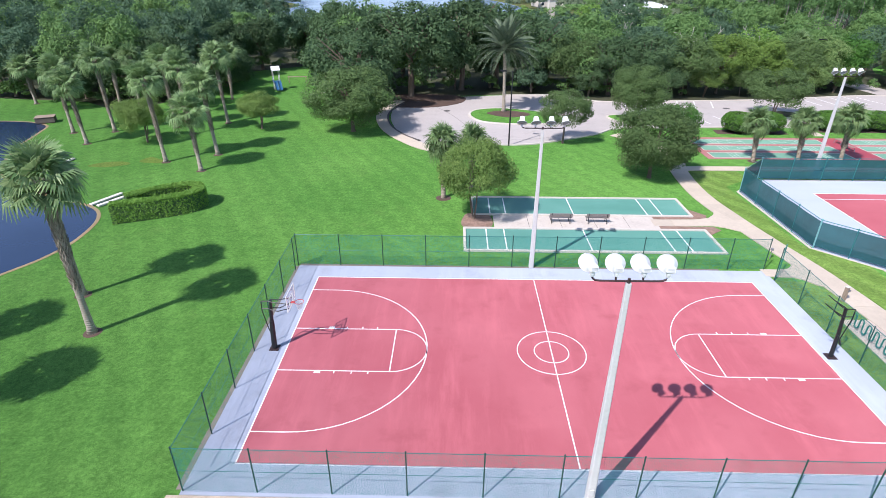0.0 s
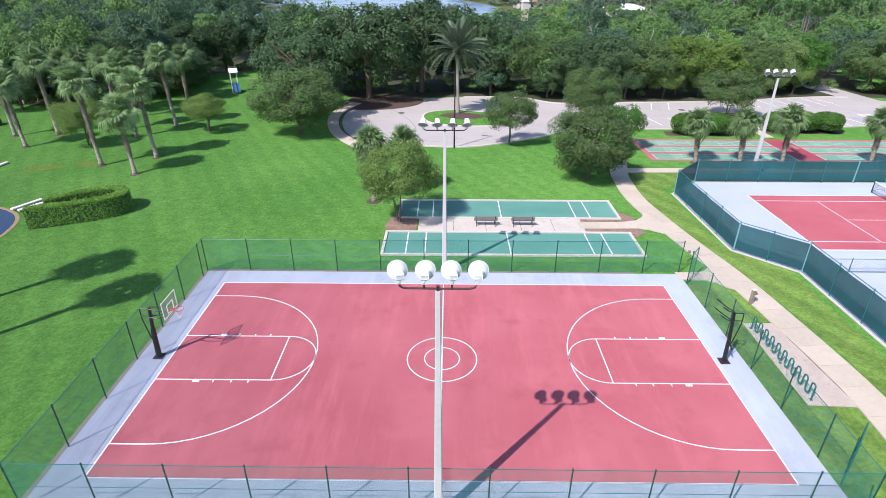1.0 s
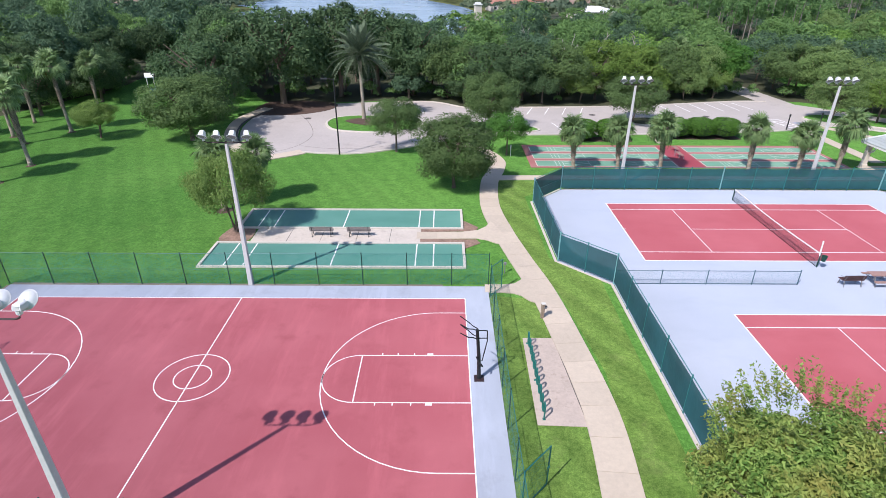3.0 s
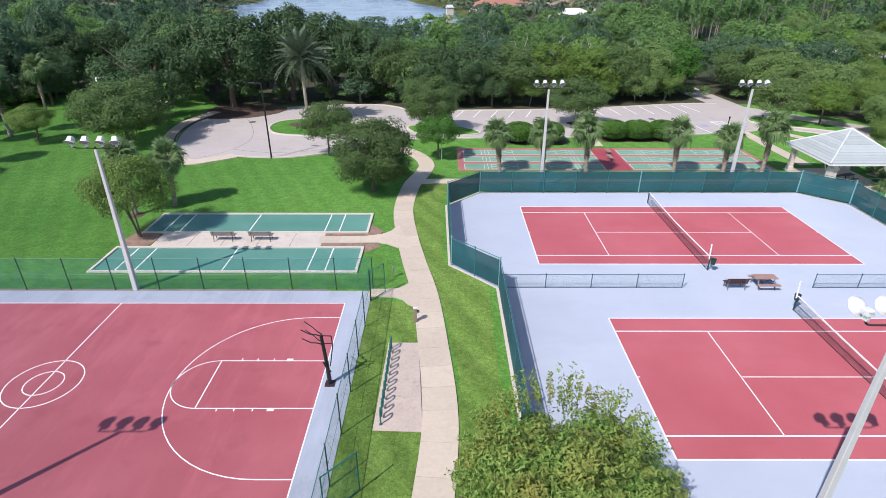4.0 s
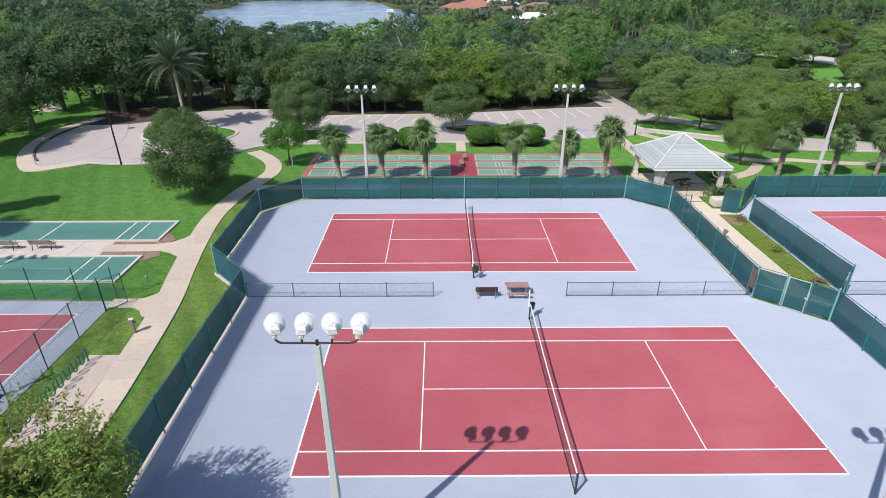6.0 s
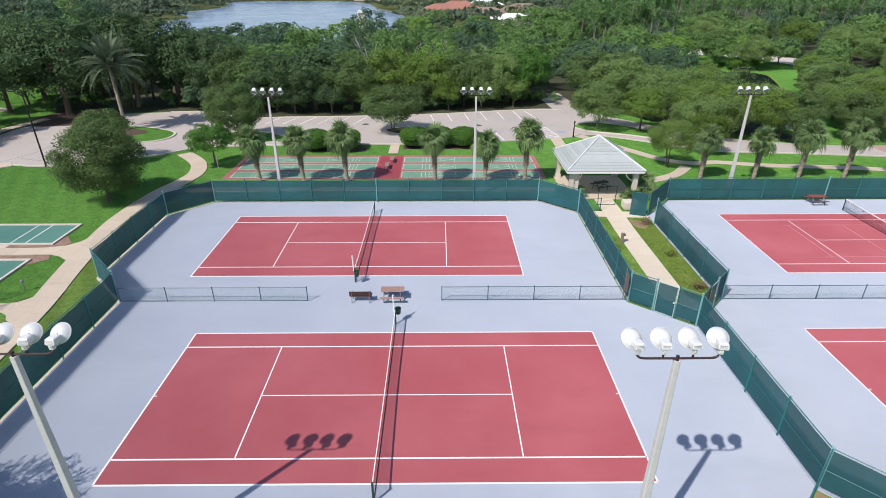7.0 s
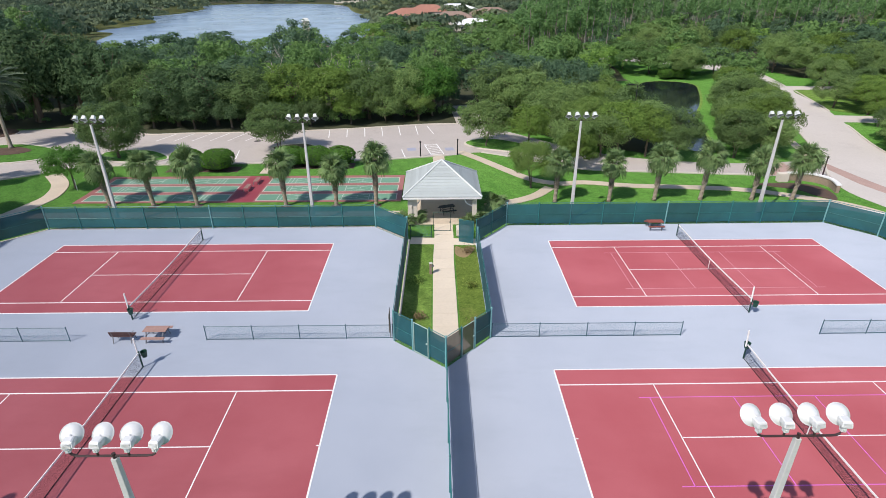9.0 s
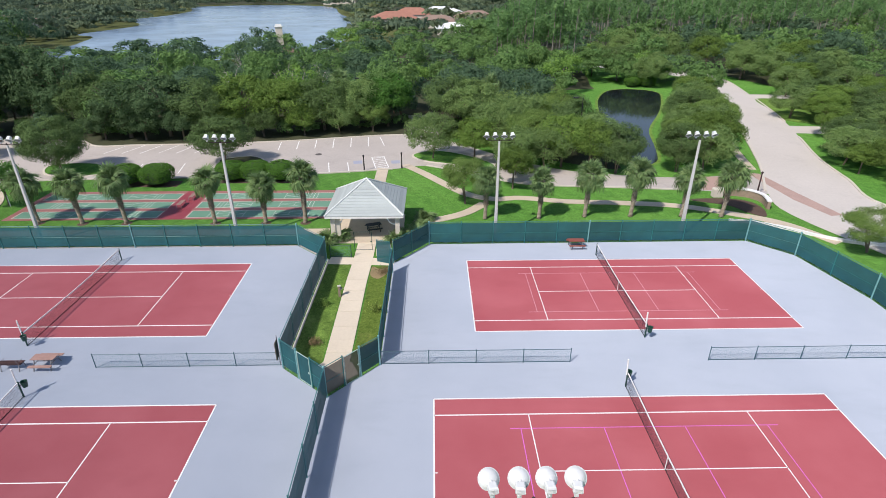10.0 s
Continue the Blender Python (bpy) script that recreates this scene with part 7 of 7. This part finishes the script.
for i, (x, y, h, lx, s) in enumerate(((-16.0, 33.0, 4.2, -0.5, 1.0), (-11.4, 32.8, 4.3, -0.4, 1.0), (-6.9, 32.8, 4.6, -0.3, 1.05), (2.3, 32.6, 4.5, -0.2, 1.0), (7.5, 32.6, 3.9, 0.0, 0.95), (11.6, 32.6, 5.0, 0.1, 1.05))):
    palm("sabal", x, y, h, "sabal palm beside the shuffleboard lanes", "fence sabal palms", (lx, 0.1), 40, 40 + i, s * 0.92)
    mulch_ring(x, y, 0.55)
for i, (x, y, h, lx, s) in enumerate(((30.3, 33.3, 4.2, 0.1, 0.95), (36.0, 33.3, 4.0, 0.1, 0.95), (40.9, 33.6, 4.4, 0.2, 1.05), (45.8, 33.6, 4.7, 0.3, 1.1), (51.2, 33.5, 4.1, 0.3, 1.0), (55.4, 33.3, 4.5, 0.4, 1.05))):
    palm("sabal", x, y, h, "sabal palm on the strip behind the tennis fence", "path sabal palms", (lx, 0.1), 40, 60 + i, s * 0.92)
for i, (x, y, h, r) in enumerate(((-101, 61, 9.5, 5.6), (-94.5, 64.5, 10, 5.8), (-91, 72, 10, 5.8), (-90.5, 81, 10.5, 6), (-87, 90, 10.5, 6), (-79, 98, 11, 6.2), (-70, 95, 11, 6.2), (-68, 85, 11.5, 6.4), (-110, 64, 9.5, 5.8),
                                  (-118, 63, 9, 5.6), (-88, 56.5, 7.5, 4.4), (-97, 72, 10.5, 6), (-105, 70, 10, 6), (-84.5, 66.0, 7.0, 4.4), (-88.0, 72.5, 8.0, 4.8), (-73.5, 94, 8, 4.6), (-126, 62, 9, 5.6), (-104.5, 56, 6, 3.8))):
    tree("oak", i % 3, x, y, h, r, "dark oak closing the lawn behind the palms", "lawn edge oaks")
for i, (x, y, h) in enumerate(((-98, 57, 6.5), (-92.5, 52.5, 7.5), (-86, 52, 7.5), (-107, 60, 6), (-83, 62, 6.5), (-70.5, 73, 7), (-64.5, 90, 7.5), (9, 74, 7.5), (34, 72, 7))):
    palm("sabal", x, y, h, "sabal palm standing among the oaks", "woodland sabal palms", (0.3, 0.1), 34, 100 + i, 1.1)
palm("date", -41.1, 54.7, 8.6, "tall date palm with feathery grey-green fronds on the island", "", (-0.2, 0.2), 74, 80)
for i, (x, y) in enumerate(((14.7, 27.7), (15.9, 28.2), (21.2, 27.6), (22.0, 28.2), (23.6, 30.6), (24.0, 33.0), (23.2, 29.0))):
    root = thing("palmetto", "low spiky palmetto shrub beside the pavilion", "palmetto", pose(x, y, 0), "pavilion palmettos")
    rng = np.random.default_rng(1200 + i)
    for k in range(18):
        m = Matrix.Rotation(k * 2.4, 4, "Z") @ Matrix.Rotation(-radians(rng.uniform(15, 75)), 4, "Y") @ Matrix.Scale(rng.uniform(0.6, 0.85), 4)
        part("frond", FRONDS["sabal"][k % 2], None, root, "", m)
for i, (x, y, r) in enumerate(((20.6, 21.6, 0.6), (20.4, 15.6, 0.5), (20.5, 10.6, 0.55), (16.4, 16.5, 0.5), (16.6, 11.4, 0.4))):
    rng = np.random.default_rng(1300 + i)
    root = thing("low_plant", "sparse brownish green plant in the garden strip", "plant", pose(x, y, 0), "garden strip plants")
    at = rng.normal(size=(260, 3)) * np.array([r * 0.5, r * 0.5, 0.12]) + np.array([0, 0, 0.3])
    part("leaves", quad_mesh("leaves", leaf_cards(rng, at, rng.normal(size=(260, 3)) + np.array([0, 0, 0.6]), 0.16, 0.07), MYRTLE_LEAF if i % 2 else DRY_FROND), None, root)

# the near tree whose crown the camera passes over
rng = np.random.default_rng(7)
near = thing("tree", "leafy myrtle with long sprigs beside the tennis fence", "tree", pose(-18.9, -10.9, 0))
part("trunk", trunk_shape(rng, 7.6, 0.2, 4, 16, 2.4, 0.4), BARK, near)
sets = [crown_leaves(rng, 3.7, 7.6, 1.2, 95, 80000, 0.20, -0.8, 0.72, 0.29, 0.42)]
for k in range(210):
    a, z = rng.uniform(0, 6.28), rng.uniform(0.05, 1.0)
    rr = 2.7 * math.sqrt(1 - (z * 0.9) ** 2) + 0.2
    p0 = np.array([rr * math.cos(a), rr * math.sin(a), 4.5 + 2.6 * z])
    way = np.array([math.cos(a) * 0.7, math.sin(a) * 0.7, rng.uniform(0.5, 1.3)])
    way /= np.linalg.norm(way)
    t = np.linspace(0, rng.uniform(0.5, 1.1), 34)[:, None]
    at = p0 + way * t + rng.normal(size=(34, 3)) * 0.05
    sets.append(leaf_cards(rng, at, rng.normal(size=(34, 3)) + np.array([0, 0, 0.7]), 0.14, 0.07))
part("crown", quad_mesh("crown", np.concatenate(sets), MYRTLE_LEAF), None, near, "", pose(0.55, 0.05, 0.0))


# ---- the woods, which nobody could count ----
def inside(x, y, poly):
    hit, n = False, len(poly)
    for i in range(n):
        (x0, y0), (x1, y1) = poly[i][:2], poly[(i + 1) % n][:2]
        if (y0 > y) != (y1 > y) and x < (x1 - x0) * (y - y0) / (y1 - y0) + x0:
            hit = not hit
    return hit


POND_KEEP = [(50, 46), (58, 46), (66, 62), (70, 76), (76, 90), (78, 104), (74, 110), (58, 110), (52, 96), (42, 84), (42, 73), (50, 64)]
ROAD_KEEP = [(60, 20), (61, 42), (72, 74), (82, 100), (84, 120), (76, 134), (54, 142), (54, 162), (84, 156), (98, 142), (103, 122), (101, 104), (120, 102), (140, 104), (140, 86), (112, 80), (140, 66), (140, 52), (100, 54), (84, 36), (110, 8), (80, 0)]
LAWN_KEEP = [(-125, 30), (-118, 60), (-95, 60), (-88, 66), (-87, 90), (-70, 94), (-64, 66), (-60, 60), (-20, 50), (20, 20), (-40, -40), (-160, -20)]
HOUSE_KEEP = [(36.0, 244), (27, 280), (5, 292), (14, 318), (48, 300), (30, 338), (-178, 268)]
LAKE_RING = LAKE_SHORE


def open_ground(x, y):
    if y < 68 and -60 < x < 90:
        return True
    if y < 69 + 0.1 * x and -60 < x < 34:
        return True
    if any(inside(x, y, p) for p in (POND_KEEP, ROAD_KEEP, LAWN_KEEP, LAKE_RING)):
        return True
    if 19 < x < 27 and 62 < y < 86:
        return abs(x - 23.0) < 3.0
    if abs(x - 36.5) < 11 and 212 < y < 262 or abs(x - 12) < 16 and 272 < y < 320:
        return True
    return any((x - a) ** 2 + (y - b + 5) ** 2 < (64 if b > 200 else 9) for a, b in HOUSE_KEEP)


def in_sight(x, y, margin):
    left, right = -48 - 0.80 * (y + 25) - margin, 25 + 0.80 * (y + 21) + margin
    return left < x < right


def templates(rng, count, leaves, length, clumps, kinds):
    out = []
    for i in range(count):
        rr, hh, lo = kinds[i % len(kinds)]
        out.append(crown_leaves(rng, rr, hh, lo, clumps, leaves, length, -0.25, 0.76, 0.27, 0.6))
    return out


def scatter(rng, y0, y1, step, margin, kits, tall=lambda x, y: 1.0):
    """Trees of the given kits on a jittered grid over all wooded ground in sight, in three tints; the trunks come with them."""
    cards, trunks = ([], [], []), Shape()
    y = y0
    while y < y1:
        half = 150 + 0.85 * (y + 25)
        x = -half
        while x < half:
            px, py = x + rng.uniform(-0.45, 0.45) * step, y + rng.uniform(-0.45, 0.45) * step
            if in_sight(px, py, margin) and not open_ground(px, py):
                kit = kits[rng.integers(0, len(kits))]
                k = rng.uniform(0.75, 1.25)
                up = k * rng.uniform(0.85, 1.15) * tall(px, py)
                a = rng.uniform(0, 6.28)
                turn = np.array([[math.cos(a), -math.sin(a), 0], [math.sin(a), math.cos(a), 0], [0, 0, 1]])
                tint = rng.uniform() if px > -30 else 0.3 + 0.55 * rng.uniform()
                cards[0 if tint < 0.5 else 1 if tint < 0.87 else 2].append((kit * np.array([k, k, up])) @ turn.T + np.array([px, py, 0]))
                if y < 110:
                    trunks.tube([(px, py, 0), (px + rng.uniform(-0.4, 0.4), py, 4.0 * up)], [0.2, 0.12], 5, False)
            x += step
        y += step
    return [np.concatenate(c) for c in cards], trunks


def stuff(name, mesh_or_shape, mat, label, category):
    return tagged(part(name, mesh_or_shape, mat), label, category, "", "stuff")


def plant_woods(sets, mats, label):
    for cards, mat, tint in zip(sets, mats, ("green", "dark green", "pale green")):
        stuff("woodland", quad_mesh("woodland", cards, mat), None, tint + " " + label, "woodland")


rng = np.random.default_rng(2024)
TINTS = (WOOD_LEAF, WOOD_DARK, WOOD_PALE)
broad = ((5.0, 9.4, 0.8), (4.2, 7.4, 0.6), (5.4, 8.2, 0.8), (3.6, 9.0, 1.0), (4.6, 6.0, 0.3), (3.2, 4.8, 0.1), (5.0, 7.0, 0.4), (4.4, 10.2, 1.0))
tall_west = lambda x, y: 1.22 if -76 < x < -38 and y < 88 else 1.25 if x < -80 else 0.85 if x < -30 else 1.0
sets, trunks = scatter(rng, 56, 88, 7.0, 6, templates(rng, 8, 3100, 0.40, 58, broad), tall_west)
plant_woods(sets, TINTS, "mixed woodland crowns behind the lot")
stuff("woodland_trunks", trunks, BARK, "grey trunks inside the woodland", "trunks")
sets, trunks = scatter(rng, 88, 122, 8.0, 8, templates(rng, 8, 2100, 0.46, 42, tuple((r * 1.12, h, l) for r, h, l in broad)), tall_west)
plant_woods(sets, TINTS, "second rank of woodland crowns")
low_west = lambda x, y: 1.1 if x < -112 else 0.5 if x < -55 else 0.72 if x < 28 else 0.98
sets, trunks = scatter(rng, 122, 205, 9.5, 10, templates(rng, 8, 1100, 0.72, 32, tuple((r * 1.35, h * 1.05, l) for r, h, l in broad)), low_west)
plant_woods(sets, TINTS, "rolling canopy beyond the first trees")
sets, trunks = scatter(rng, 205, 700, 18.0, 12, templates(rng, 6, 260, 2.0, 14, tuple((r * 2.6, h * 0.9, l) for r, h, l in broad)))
plant_woods(sets, (HAZED_LEAF, HAZED_DARK, SCRUB_LEAF), "low woods round the far lake")
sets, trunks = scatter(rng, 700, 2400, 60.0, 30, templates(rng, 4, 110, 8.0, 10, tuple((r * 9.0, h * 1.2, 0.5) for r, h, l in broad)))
plant_woods(sets, (HAZED_LEAF, HAZED_DARK, HAZED_LEAF), "level forest reaching to the horizon")

# low scrub that closes the foot of the woods
rim = smooth([(-60.5, 66.5), (-50, 68.5), (-40, 68.5), (-32, 68.5), (-26, 64.6), (-14, 64.6), (0, 66.0), (10, 68.0), (20, 70.0), (31, 67.6)], 9)
rim += smooth([(-130, 58), (-118, 61), (-106, 57.6), (-97, 56.6), (-90, 60), (-87.4, 70), (-87, 84), (-79, 96), (-70, 92), (-67, 78)], 9)
scrub = []
for (x0, y0) in rim:
    if rng.uniform() < 0.3:
        continue
    kit = crown_leaves(rng, 1.5, 2.2, 0.0, 10, 640, 0.25, -0.2, 0.66, 0.42, 0.6)
    scrub.append(kit * rng.uniform(0.5, 1.7) * np.array([1.0, 1.0, rng.uniform(0.6, 1.3)]) + np.array([x0 + rng.uniform(-1.2, 1.2), y0 + rng.uniform(1.0, 4.0), 0]))
stuff("scrub", quad_mesh("scrub", np.concatenate(scrub), WOOD_LEAF), None, "dark low scrub along the woodland foot", "scrub")

# tall pines standing out of the woods
pines, pine_trunks = [], Shape()
for k in range(210):
    x = rng.uniform(40, 66) if k < 34 else rng.uniform(60, 230)
    y = rng.uniform(118, 150) if k < 34 else rng.uniform(165, 250)
    if open_ground(x, y):
        continue
    h = rng.uniform(14, 20)
    kit = crown_leaves(rng, 3.0, h, h * rng.uniform(0.36, 0.52), 22, 760, 0.60, -0.8, 0.78, 0.32)
    pines.append(kit + np.array([x, y, 0]))
    pine_trunks.tube([(x, y, 0), (x + rng.uniform(-0.3, 0.3), y, h * 0.55), (x + rng.uniform(-0.5, 0.5), y, h * 0.95)], [0.15, 0.11, 0.05], 6, False)
stuff("pine_woods", quad_mesh("pine_woods", np.concatenate(pines), PINE_LEAF), None, "tall thin pines above the darker woods", "pines")
stuff("pine_trunks", pine_trunks, PINE_BARK, "bare straight pine trunks in the woods", "trunks")
bare = Shape()
for k in range(7):
    x, y = rng.uniform(-22, 8), rng.uniform(74, 100)
    for j in range(rng.integers(3, 7)):
        a = rng.uniform(0, 6.28)
        p = Vector((x, y, 5.5))
        q = p + Vector((math.cos(a) * 1.4, math.sin(a) * 1.4, rng.uniform(1.6, 3.6)))
        tip = q + Vector((math.cos(a + 0.8) * rng.uniform(0.4, 1.2), math.sin(a + 0.8) * rng.uniform(0.4, 1.2), rng.uniform(0.1, 1.0)))
        bare.tube([p, q, tip], [0.06, 0.04, 0.015], 4, False)
        bare.tube([q, q + Vector((rng.uniform(-0.7, 0.7), rng.uniform(-0.7, 0.7), rng.uniform(0.3, 0.9)))], [0.03, 0.012], 4, False)
stuff("bare_branches", bare, DEAD_WOOD, "pale bare branches among the crowns", "branches")
